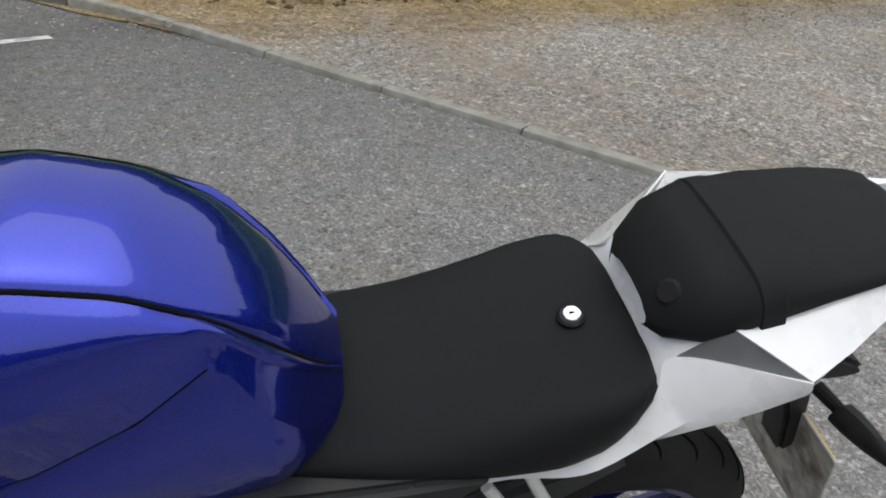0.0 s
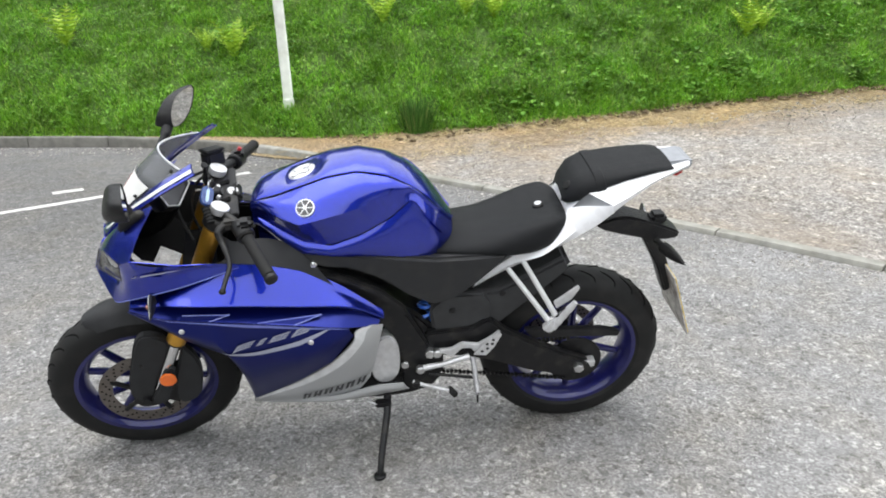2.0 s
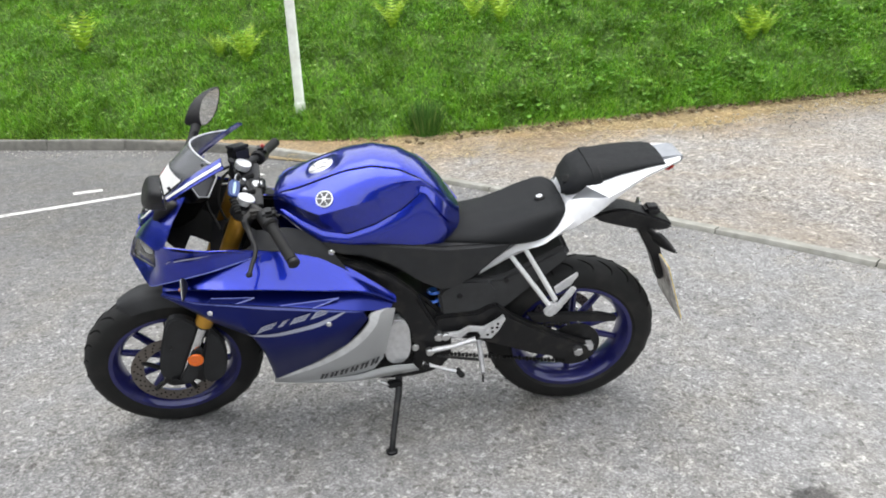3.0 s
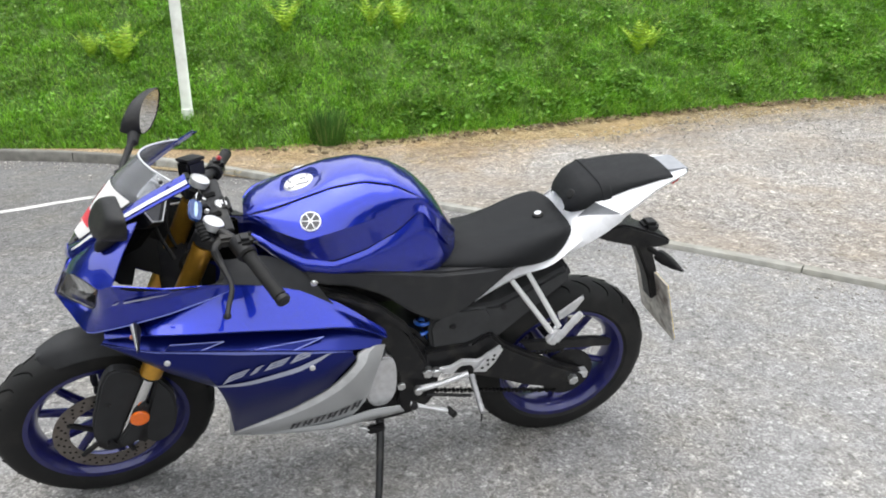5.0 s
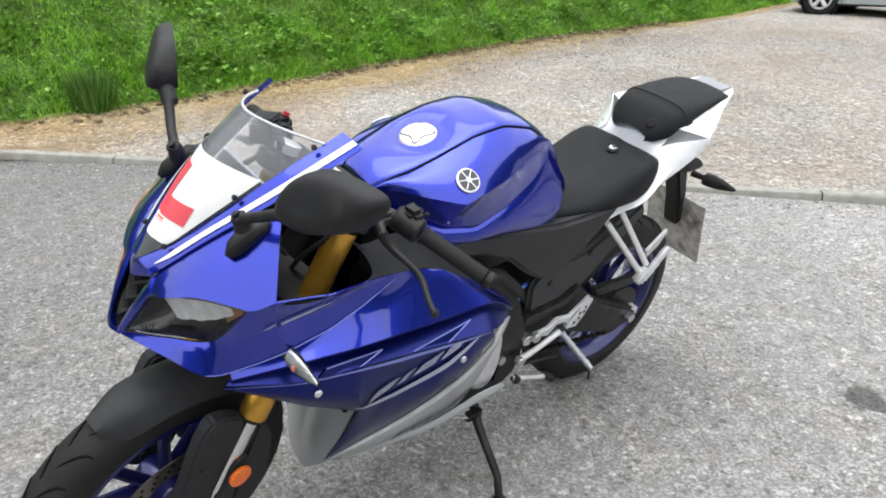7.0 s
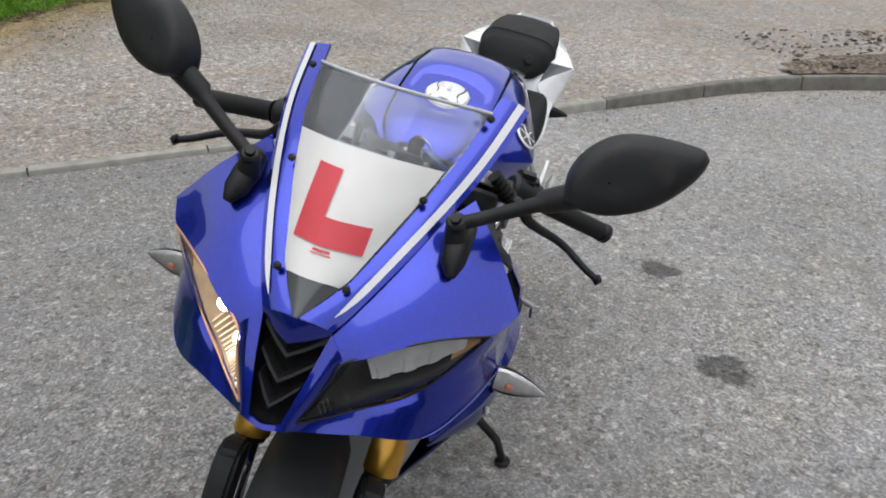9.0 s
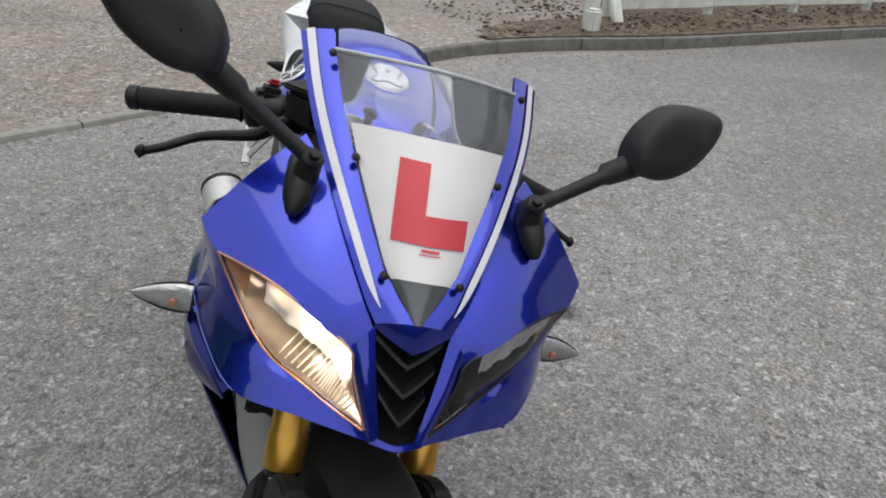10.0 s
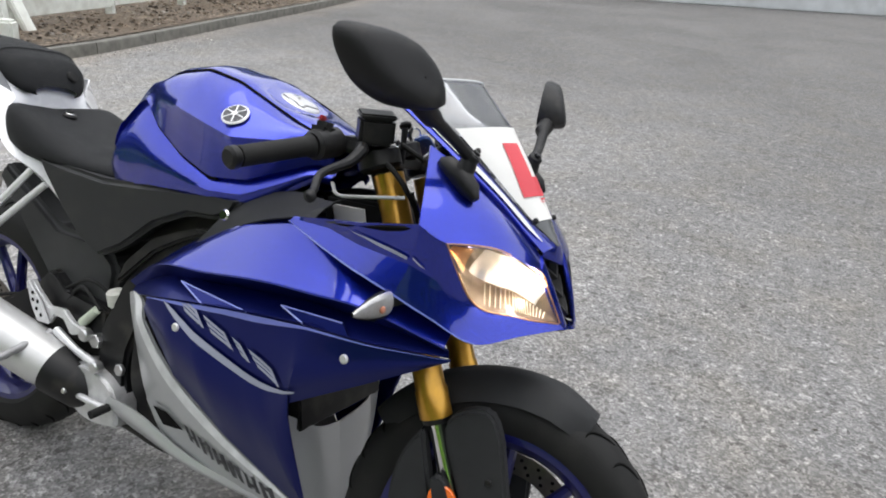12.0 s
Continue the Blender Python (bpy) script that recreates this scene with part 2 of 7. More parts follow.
def disc(c, axis, r, depth, n=24, bevel=0.0015):
    a = V(axis).normalized()
    c = V(c)
    prof = [(-depth / 2, 0.0), (-depth / 2, r - bevel), (-depth / 2 + bevel, r), (depth / 2 - bevel, r), (depth / 2, r - bevel), (depth / 2, 0.0)]
    u = a.orthogonal().normalized()
    w = a.cross(u)
    rows = [[c + a * y + (u * math.cos(2 * math.pi * k / n) + w * math.sin(2 * math.pi * k / n)) * max(q, 1e-5) for k in range(n)] for y, q in prof]
    b = grid(rows, True)
    bmesh.ops.remove_doubles(b, verts=b.verts, dist=2e-5)
    return b


def merge(*bms):
    out = bms[0]
    for b in bms[1:]:
        me = bpy.data.meshes.new("tmp")
        b.to_mesh(me)
        out.from_mesh(me)
        bpy.data.meshes.remove(me)
        b.free()
    return out


STEER_AT = V((-0.75, 0, 0))
STEER = Matrix.Translation(STEER_AT) @ Matrix.Rotation(radians(11), 4, V((0.4327, 0, 0.9015))) @ Matrix.Translation(-STEER_AT)


def steer(bm):
    bmesh.ops.transform(bm, matrix=STEER, verts=bm.verts)
    return bm


def lifted(bm, d):
    """The surface moved out by d along its normals, for decals that lie on a panel."""
    bmesh.ops.recalc_face_normals(bm, faces=bm.faces)
    bm.normal_update()
    for v in bm.verts:
        v.co += v.normal * d
    return bm


def even(pts, per, soft=True):
    """per points a stretch along pts, smooth or straight, so that rows keep step with one another."""
    P = [V(p) for p in pts]
    Q = [P[0] * 2 - P[1]] + P + [P[-1] * 2 - P[-2]]
    out = []
    for i in range(len(P) - 1):
        a, b_, c, d = Q[i:i + 4]
        for k in range(per):
            t = k / per
            if soft and len(P) > 2:
                out.append(0.5 * (2 * b_ + (c - a) * t + (2 * a - 5 * b_ + 4 * c - d) * t * t + (3 * b_ - a - 3 * c + d) * t ** 3))
            else:
                out.append(b_.lerp(c, t))
    return out + [P[-1]]


class Sheet:
    """A smooth panel through columns of points, with places on it by (u, v) from 0 to 1."""

    def __init__(self, cols, nu=16, nv=12, soft_u=True, soft_v=True):
        pv, pu = max(2, round(nv / (len(cols[0]) - 1))), max(2, round(nu / (len(cols) - 1)))
        cs = [even(c, pv, soft_v) for c in cols]
        self.rows = [even([c[i] for c in cs], pu, soft_u) for i in range(len(cs[0]))]
        self.nu, self.nv = len(self.rows[0]), len(self.rows)

    def at(self, u, v, lift=0.0, side=-1):
        x, y = min(max(u, 0), 1) * (self.nu - 1), min(max(v, 0), 1) * (self.nv - 1)
        i, j = min(int(x), self.nu - 2), min(int(y), self.nv - 2)
        a, b = x - i, y - j
        r = self.rows
        p00, p10, p01, p11 = r[j][i], r[j][i + 1], r[j + 1][i], r[j + 1][i + 1]
        p = (p00 * (1 - a) + p10 * a) * (1 - b) + (p01 * (1 - a) + p11 * a) * b
        if lift:
            n = ((p10 - p00) + (p11 - p01)).cross((p01 - p00) + (p11 - p10))
            if n.length > 1e-12:
                n.normalize()
                if n.y * side < 0:
                    n = -n
                p = p + n * lift
        return p

    def mesh(self, thick=0.003):
        return thicken(grid(self.rows), thick) if thick else grid(self.rows)

    def decal(self, quad, lift=0.0035, n=8, m=3):
        """A strip on the panel between two (u, v) curves."""
        top, bot = quad
        A, B = lin([(u, v, 0) for u, v in top], n), lin([(u, v, 0) for u, v in bot], n)
        rows = [[self.at(*(A[i].lerp(B[i], k / (m - 1))).xy, lift) for i in range(n)] for k in range(m)]
        return grid(rows)


def both(name, bm, material, label="", parent=None, sharp=32, labels=None):
    """A left part and its mirrored twin on the right."""
    b2 = mirror(bm)
    a = part(name, bm, material, parent or bike, label if not labels else labels[0], sharp)
    b = part(name, b2, material, parent or bike, label if not labels else labels[1], sharp)
    return a, b


def onto(name, sheet_bm, material, owners, label=""):
    """The same decal or fitting on the left part and, mirrored, on the right one."""
    b2 = mirror(sheet_bm)
    part(name, sheet_bm, material, owners[0], label)
    part(name, b2, material, owners[1], label)


# ---- wheels ----
FA, RA = (-0.680, 0.0, 0.284), (0.677, 0.0, 0.297)


def tyre_profile(rad, half, rim):
    pts = []
    for k in range(15):
        a = math.pi * (k / 14 - 0.5)
        pts.append((half * math.sin(a) * (1.0 if abs(a) < 1.3 else 0.99), rim + 0.012 + (rad - rim - 0.012) * max(0.0, math.cos(a)) ** 0.62))
    return [(-half * 0.86, rim)] + pts + [(half * 0.86, rim)]


def wheel(name, axle, rad, half, rim, turn, label):
    w = new(name)
    w.parent = bike
    tagged(w, label)
    put = (lambda b: steer(b)) if turn else (lambda b: b)
    part("tyre", put(lathe(tyre_profile(rad, half, rim), axle, 96)), TYRE, w, "worn black road tyre with curved grooves")
    g = bmesh.new()
    for k in range(26):
        for s in (-1, 1):
            a0 = 2 * math.pi * (k + (0.5 if s > 0 else 0)) / 26
            path = []
            for q in range(7):
                f = q / 6
                lat = s * (0.10 + 0.62 * f)
                ang = a0 + 0.16 * f + 0.06 * math.sin(3 * f)
                th = lat * math.pi / 2 * 0.8
                r = rim + 0.012 + (rad - rim - 0.012) * math.cos(th) ** 0.62 + 0.0004
                path.append((axle[0] + r * math.sin(ang), axle[1] + half * math.sin(th), axle[2] + r * math.cos(ang)))
            tube(path, [0.0008, 0.0022, 0.0026, 0.0026, 0.0024, 0.002, 0.0008], 5, True, g)
    part("tread_groove", put(g), GROOVE, w)
    rp = [(-half * 0.80, rim + 0.010), (-half * 0.86, rim + 0.014), (-half * 0.90, rim + 0.008), (-half * 0.86, rim - 0.010), (-half * 0.62, rim - 0.022), (-half * 0.3, rim - 0.032), (half * 0.3, rim - 0.032), (half * 0.62, rim - 0.022), (half * 0.86, rim - 0.010), (half * 0.90, rim + 0.008), (half * 0.86, rim + 0.014), (half * 0.80, rim + 0.010)]
    part("rim", put(lathe(rp, axle, 96)), RIMBLUE, w, "dark blue painted rim")
    part("hub", put(lathe([(-0.048, 0.0), (-0.048, 0.034), (-0.03, 0.040), (0.03, 0.040), (0.048, 0.034), (0.048, 0.0)], axle, 32)), RIMBLUE, w)
    for k in range(5):
        for d in (-0.13, 0.13):
            a = 2 * math.pi * k / 5 + 0.3
            p0 = (axle[0] + 0.036 * math.sin(a + d * 0.8), axle[1], axle[2] + 0.036 * math.cos(a + d * 0.8))
            b = a + d * 2.1
            p1 = (axle[0] + (rim - 0.028) * math.sin(b), axle[1], axle[2] + (rim - 0.028) * math.cos(b))
            bm = tube([p0, p1], [0.014, 0.011], 8)
            part("spoke", put(bm), RIMBLUE, w)
    return w, put


fw, fput = wheel("front_wheel", FA, 0.284, 0.050, 0.206, True, "front wheel turned slightly, dark blue rim with paired spokes")
rw, rput = wheel("rear_wheel", RA, 0.297, 0.064, 0.210, False, "rear wheel with wide tyre and dark blue rim")


def brake_disc(owner, axle, y, r0, r1, put, label):
    bm = lathe([(y - 0.002, r0), (y - 0.002, r1), (y + 0.002, r1), (y + 0.002, r0)], axle, 72, closed=True)
    d = part("brake_disc", put(bm), DISC, owner, label)
    hb = bmesh.new()
    for ring in range(3):
        for k in range(24):
            a = 2 * math.pi * (k + ring * 0.33) / 24
            r = r0 + (r1 - r0) * (0.25 + 0.25 * ring)
            c = (axle[0] + r * math.sin(a), axle[1] + y, axle[2] + r * math.cos(a))
            hb = merge(hb, disc(c, (0, 1, 0), 0.0035, 0.0052, 8, 0.0002))
    part("vent_hole", put(hb), GROOVE, owner)
    for k in range(5):
        a = 2 * math.pi * k / 5
        p0 = (axle[0] + 0.04 * math.sin(a), axle[1] + y, axle[2] + 0.04 * math.cos(a))
        p1 = (axle[0] + (r0 + 0.01) * math.sin(a + 0.2), axle[1] + y, axle[2] + (r0 + 0.01) * math.cos(a + 0.2))
        part("disc_carrier", put(tube([p0, p1], 0.008, 8)), SATIN, owner)


brake_disc(fw, FA, -0.062, 0.100, 0.140, fput, "drilled and worn front brake disc")
brake_disc(rw, RA, 0.075, 0.075, 0.110, rput, "small drilled rear brake disc")
part("sprocket", lathe([(-0.088, 0.03), (-0.088, 0.088), (-0.082, 0.088), (-0.082, 0.03)], RA, 48, closed=True), SATIN, rw, "oily black rear sprocket")

# ---- fork, front mudguard ----
FT, FM, FL = V((-0.372, 0.101, 0.905)), V((-0.552, 0.101, 0.505)), V((-0.640, 0.101, 0.310))
for s in (-1, 1):
    fl = new("fork_leg")
    fl.parent = bike
    tagged(fl, "upside-down fork leg, gold upper tube and chrome slider")
    m = lambda p: (p[0], p[1] * s - 0.008, p[2])
    d = (FM - FT).normalized()
    part("upper_tube", steer(tube([m(FT + d * 0.03), m(FT + d * 0.04), m(FT + d * 0.08), m(FM - d * 0.05), m(FM - d * 0.045), m(FM)], [0.026, 0.026, 0.0255, 0.0255, 0.028, 0.028], 24)), GOLD, fl, "gold anodised upper tube")
    part("slider", steer(tube([m(FM), m(FL)], 0.0165, 20)), CHROME, fl, "chrome slider")
    part("dust_seal", steer(tube([m(FM - d * 0.004), m(FM + d * 0.010)], [0.0265, 0.0235], 20)), SATIN, fl)
    part("fork_foot", steer(merge(slab(smooth_outline([(-0.60, 0.40), (-0.575, 0.39), (-0.60, 0.30), (-0.63, 0.265), (-0.69, 0.262), (-0.715, 0.295), (-0.69, 0.33), (-0.64, 0.345)]), s * 0.098 - 0.02, s * 0.098 + 0.018), tube([m((-0.6775, 0.075, 0.296)), m((-0.6775, 0.125, 0.296))], 0.013, 14))), SATIN, fl)
    rf = part("reflector", steer(disc(m((-0.598, 0.134, 0.385)), (0, 1, 0), 0.024, 0.008)), ORANGE, fl, "round amber side reflector")
    part("fork_cap", steer(merge(disc(m(FT - d * 0.030), d, 0.0245, 0.02), disc(m(FT - d * 0.0395), d, 0.011, 0.004, 24, 0.0012))), ALU, fl, "bare metal fork cap")
part("brake_caliper", steer(slab(smooth_outline([(-0.60, 0.24), (-0.565, 0.27), (-0.55, 0.33), (-0.575, 0.345), (-0.605, 0.32), (-0.625, 0.265)]), -0.10, -0.045, 0.006)), SATIN, bike, "black front brake caliper")
mg = bmesh.new()
rows = []
for k in range(25):
    a = radians(-25 + 82 * k / 24)
    w = 0.058 * min(1.0, 0.62 + k / 9, 0.55 + (24 - k) / 10)
    lift = 0.014 - 0.010 * max(0.0, (4 - k) / 4)
    sec = []
    for j in range(9):
        q = j / 4 - 1
        r = 0.284 + lift + 0.012 * (1 - abs(q) ** 3) - 0.035 * abs(q) ** 4
        sec.append(V((FA[0] + r * math.sin(a), w * q, FA[2] + r * math.cos(a))))
    rows.append(sec)
guard = part("front_mudguard", steer(thicken(grid(rows), 0.003)), DRYBLACK, bike, "matt black plastic front mudguard")
skirts = ([(-0.672, 0.505), (-0.645, 0.545), (-0.60, 0.535), (-0.575, 0.495), (-0.622, 0.39), (-0.655, 0.31), (-0.690, 0.292), (-0.715, 0.31), (-0.712, 0.37), (-0.692, 0.44)], [(-0.540, 0.49), (-0.510, 0.43), (-0.505, 0.35), (-0.525, 0.275), (-0.560, 0.25), (-0.590, 0.26), (-0.592, 0.31), (-0.583, 0.36), (-0.560, 0.43)])
for s in (-1, 1):
    for sk in skirts:
        part("fork_guard", steer(slab(smooth_outline(sk, 36), s * 0.086, s * 0.119, 0.006, 3)), DRYBLACK, guard)
    part("slider_guard", steer(slab(smooth_outline([(-0.585, 0.425), (-0.570, 0.410), (-0.590, 0.345), (-0.615, 0.290), (-0.650, 0.278), (-0.662, 0.300), (-0.632, 0.350), (-0.606, 0.410)], 28), s * 0.112, s * 0.131, 0.006, 3)), DRYBLACK, guard)
    part("guard_bolt", steer(disc((-0.665, s * 0.120, 0.435), (0, 1, 0), 0.006, 0.006)), SATIN, guard)

# ---- frame, engine, swingarm ----
part("engine_block", merge(slab(smooth_outline([(-0.20, 0.62), (0.05, 0.60), (0.20, 0.50), (0.25, 0.36), (0.22, 0.24), (0.05, 0.20), (-0.12, 0.24), (-0.18, 0.40)]), -0.105, 0.105, 0.012), box((-0.16, 0, 0.44), (0.10, 0.16, 0.20), 0.01)), SATIN, bike, "black engine block deep between the fairings")
rad = part("radiator", box((-0.30, 0, 0.50), (0.03, 0.26, 0.20), 0.004, pose(0, 0, 0, 0, 12, 0)), SATIN, bike, "black radiator behind the front wheel")
part("airbox", box((-0.02, 0, 0.70), (0.36, 0.16, 0.17), 0.02), SATIN, bike)
crank = smooth_outline([(0.030, 0.33), (0.025, 0.40), (0.050, 0.47), (0.085, 0.485), (0.108, 0.45), (0.112, 0.36), (0.09, 0.31), (0.05, 0.305)])
part("crankcase_cover", slab(crank, -0.145, -0.10, 0.008), ALU, bike, "silver cast crankcase cover")
part("clutch_cover", slab(crank, 0.10, 0.128, 0.008), SATIN, bike, "black clutch cover behind the belly panel")
frame_pts = [(-0.13, 0.745), (-0.085, 0.725), (-0.003, 0.690), (0.081, 0.632), (0.149, 0.545), (0.202, 0.438), (0.206, 0.35), (0.193, 0.300), (0.135, 0.272), (0.112, 0.295), (0.120, 0.36), (0.114, 0.411), (0.08, 0.500), (0.0, 0.610), (-0.10, 0.690)]
fr = both("frame_spar", slab(frame_pts, -0.135, -0.095, 0.008), SATIN, "satin black frame spar")
for o in fr:
    s = -1 if o is fr[0] else 1
    part("frame_bolt", disc((0.128, s * 0.138, 0.366), (0, 1, 0), 0.013, 0.010, 6), STEEL, o)
    part("pivot_bolt", disc((0.205, s * 0.12, 0.405), (0, 1, 0), 0.016, 0.05, 6), STEEL, o)
swing = [(0.190, 0.470), (0.225, 0.476), (0.330, 0.482), (0.375, 0.510), (0.395, 0.508), (0.440, 0.462), (0.530, 0.408), (0.641, 0.352), (0.716, 0.320), (0.728, 0.300), (0.716, 0.276), (0.690, 0.268), (0.631, 0.266), (0.530, 0.292), (0.411, 0.340), (0.315, 0.372), (0.20, 0.385)]
sw = both("swingarm", slab(swing, -0.125, -0.088, 0.008), SATIN, "black box-section swingarm")
for o, s in zip(sw, (-1, 1)):
    part("axle_nut", disc((0.6775, s * 0.135, 0.307), (0, 1, 0), 0.016, 0.02, 6), STEEL, o)
    part("chain_adjuster", box((0.715, s * 0.107, 0.305), (0.04, 0.03, 0.026), 0.003), ALU, o)
hug = [(0.205, 0.545), (0.215, 0.570), (0.264, 0.603), (0.404, 0.602), (0.511, 0.658), (0.608, 0.712), (0.630, 0.668), (0.560, 0.600), (0.489, 0.535), (0.420, 0.470), (0.385, 0.450), (0.30, 0.437), (0.22, 0.44)]
hugger = part("rear_hugger", slab(hug, -0.104, 0.104, 0.030, 5), mat("matt_grey_black_hugger", (0.034, 0.035, 0.037), 0.58, spec=0.4, vary=0.2, scale=25, bump=0.15, bump_scale=900, wear=0.15, wear_color=(0.05, 0.047, 0.042)), bike, "black plastic rear wheel hugger with bolts")
part("hugger_front", slab([(0.205, 0.545), (0.215, 0.570), (0.264, 0.603), (0.372, 0.602), (0.398, 0.565), (0.396, 0.505), (0.330, 0.462), (0.22, 0.44)], -0.112, -0.090, 0.010, 3), hugger.data.materials[0], hugger)
for x, z in ((0.425, 0.590), (0.275, 0.545)):
    part("hugger_bolt", disc((x, -0.103 if x > 0.4 else -0.112, z), (0, 1, 0), 0.010, 0.008, 10), SATIN, hugger)
part("chain_guard", slab([(0.50, 0.445), (0.62, 0.437), (0.749, 0.432), (0.812, 0.412), (0.806, 0.392), (0.70, 0.398), (0.53, 0.405)], -0.098, -0.078, 0.004), BLACK, bike, "black chain guard")
for z0, x0, z1, x1 in ((0.300, 0.16, 0.222, 0.66), (0.37, 0.16, 0.392, 0.66)):
    ch = bmesh.new()
    for k in range(38):
        f = k / 38
        c = (x0 + (x1 - x0) * f, -0.086, z0 + (z1 - z0) * f)
        ch = merge(ch, box(c, (0.011, 0.016 if k % 2 else 0.010, 0.011), 0.002))
    part("chain_run", ch, SATIN, bike, "oily black drive chain")
sp = [(0.155 + 0.012 * math.cos(0) + 0.024 * math.cos(k * 0.55), -0.02 + 0.024 * math.sin(k * 0.55), 0.45 + 0.0030 * k) for k in range(36)]
sp = [(x + (z - 0.40) * 0.25, y - 0.045, z) for x, y, z in sp]
part("shock_spring", tube(sp, 0.0062, 8), SPRING, bike, "bright blue coil spring of the rear shock")

# ---- tank ----
TX = [-0.272, -0.250, -0.200, -0.135, -0.060, 0.020, 0.100, 0.165, 0.215, 0.250, 0.278]
TOPZ = [0.905, 0.928, 0.945, 0.963, 0.996, 1.009, 0.994, 0.959, 0.911, 0.860, 0.815]
PANY = [0.050, 0.068, 0.080, 0.084, 0.084, 0.082, 0.080, 0.076, 0.066, 0.052, 0.030]
PANZ = [0.895, 0.918, 0.935, 0.960, 0.986, 0.997, 0.981, 0.943, 0.892, 0.848, 0.812]
RIDY = [0.060, 0.086, 0.134, 0.177, 0.164, 0.144, 0.118, 0.090, 0.082, 0.062, 0.034]
RIDZ = [0.888, 0.908, 0.904, 0.896, 0.908, 0.920, 0.932, 0.937, 0.884, 0.842, 0.806]
MIDY = [0.055, 0.074, 0.102, 0.128, 0.140, 0.136, 0.122, 0.102, 0.120, 0.098, 0.050]
MIDZ = [0.860, 0.874, 0.850, 0.820, 0.812, 0.838, 0.876, 0.924, 0.852, 0.805, 0.790]
LOWY = [0.050, 0.072, 0.099, 0.125, 0.135, 0.137, 0.135, 0.130, 0.118, 0.090, 0.045]
LOWZ = [0.835, 0.842, 0.806, 0.768, 0.764, 0.768, 0.762, 0.750, 0.745, 0.750, 0.765]


def tank_at(x, table):
    return float(np.interp(x, TX, table))


def knee(a, b_):
    a = a + V((0, 0.010, -0.002))
    pts = [a] + lin([a, b_], 7)[1:]
    for k, p in enumerate(pts):
        p.y -= 0.014 * math.sin(math.pi * k / 6)
    return pts


tcols, pcols = [], []
xs = [p.x for p in cr([(x, 0, 0) for x in TX], 33)]
for x in xs:
    g = lambda t: sum(tank_at(x + d, t) for d in (-0.005, 0, 0.005)) / 3
    side = [V((x, -g(PANY), g(PANZ))), V((x, -g(RIDY), g(RIDZ))), V((x, -g(MIDY), g(MIDZ))), V((x, -g(LOWY), g(LOWZ)))]
    a = lin(side[:2], 7)
    for k, p in enumerate(a):
        p.y -= 0.005 * math.sin(math.pi * k / 6)
        p.z += 0.009 * math.sin(math.pi * k / 6)
    tcols.append(a + lin(side[1:3], 6)[1:] + knee(side[2], side[3]))
    half = [V((x, -g(PANY) * math.sin(q), g(PANZ) + (g(TOPZ) - g(PANZ)) * math.cos(q) + 0.004 * math.cos(q))) for q in (math.pi / 2 * k / 7 for k in range(8))]
    for p in half:
        p.z -= 0.011 * max(0.0, 1 - ((p.x + 0.130) ** 2 + p.y ** 2) / 0.066 ** 2) ** 0.6
    pcols.append(half + [V((p.x, -p.y, p.z)) for p in reversed(half[:-1])])
tank = new("fuel_tank")
tank.parent = bike
tagged(tank, "sculpted blue metallic fuel tank")
lt = grid(tcols)
part("side_panel", mirror(lt), BLUE, tank, sharp=24)
part("side_panel", lt, BLUE, tank, sharp=24)
part("centre_panel", thicken(grid(pcols), 0.004), BLUE, tank, "raised blue centre panel of the tank")
for s in (-1, 1):
    part("panel_gap", tube([(x, s * (sum(tank_at(x + d, PANY) for d in (-0.012, 0, 0.012)) / 3 + 0.001), sum(tank_at(x + d, PANZ) for d in (-0.012, 0, 0.012)) / 3 + 0.001) for x in xs[1:-1]], 0.0021, 6), GROOVE, tank)
    part("shell_seam", tube([(x, s * (tank_at(x, MIDY) - 0.004), tank_at(x, MIDZ) - 0.003) for x in np.linspace(-0.075, 0.160, 24)], 0.0024, 6), GROOVE, tank)
CAPC, CAPN = V((-0.130, 0, 0.9590)), V((-0.33, 0, 0.944)).normalized()
cap = part("fuel_cap", disc(CAPC + CAPN * 0.002, CAPN, 0.040, 0.016, 40, 0.004), ALU, tank, "bare metal fuel filler cap")
part("cap_ring", disc(CAPC - CAPN * 0.001, CAPN, 0.0445, 0.012, 40, 0.003), GROOVE, cap)
star = []
for k in range(48):
    a = 2 * math.pi * k / 48
    rr_ = 0.0235 + 0.0075 * math.cos(4 * a) + 0.002 * math.cos(8 * a)
    star.append((rr_ * math.cos(a), rr_ * math.sin(a)))
su = CAPN.orthogonal().normalized()
sv = CAPN.cross(su)
sb_ = grid([[CAPC + CAPN * lift_ + (su * a_ + sv * b_) * k_ for a_, b_ in star] for lift_, k_ in ((0.006, 1.02), (0.0115, 1.0), (0.0125, 0.92), (0.0125, 0.02))], True)
part("cap_star", sb_, ALU, cap, "raised four-lobed grip of the cap")
gb_ = grid([[CAPC + CAPN * lift_ + (su * a_ + sv * b_) * k_ for a_, b_ in star] for lift_, k_ in ((0.006, 1.10), (0.0105, 1.09), (0.0108, 0.3))], True)
part("cap_groove", gb_, GROOVE, cap)
part("key_flap", box(CAPC + CAPN * 0.012 + V((0.012, 0, 0.004)), (0.016, 0.008, 0.008), 0.002, pose(0, 0, 0, 0, -19, 0)), CHROME, cap)
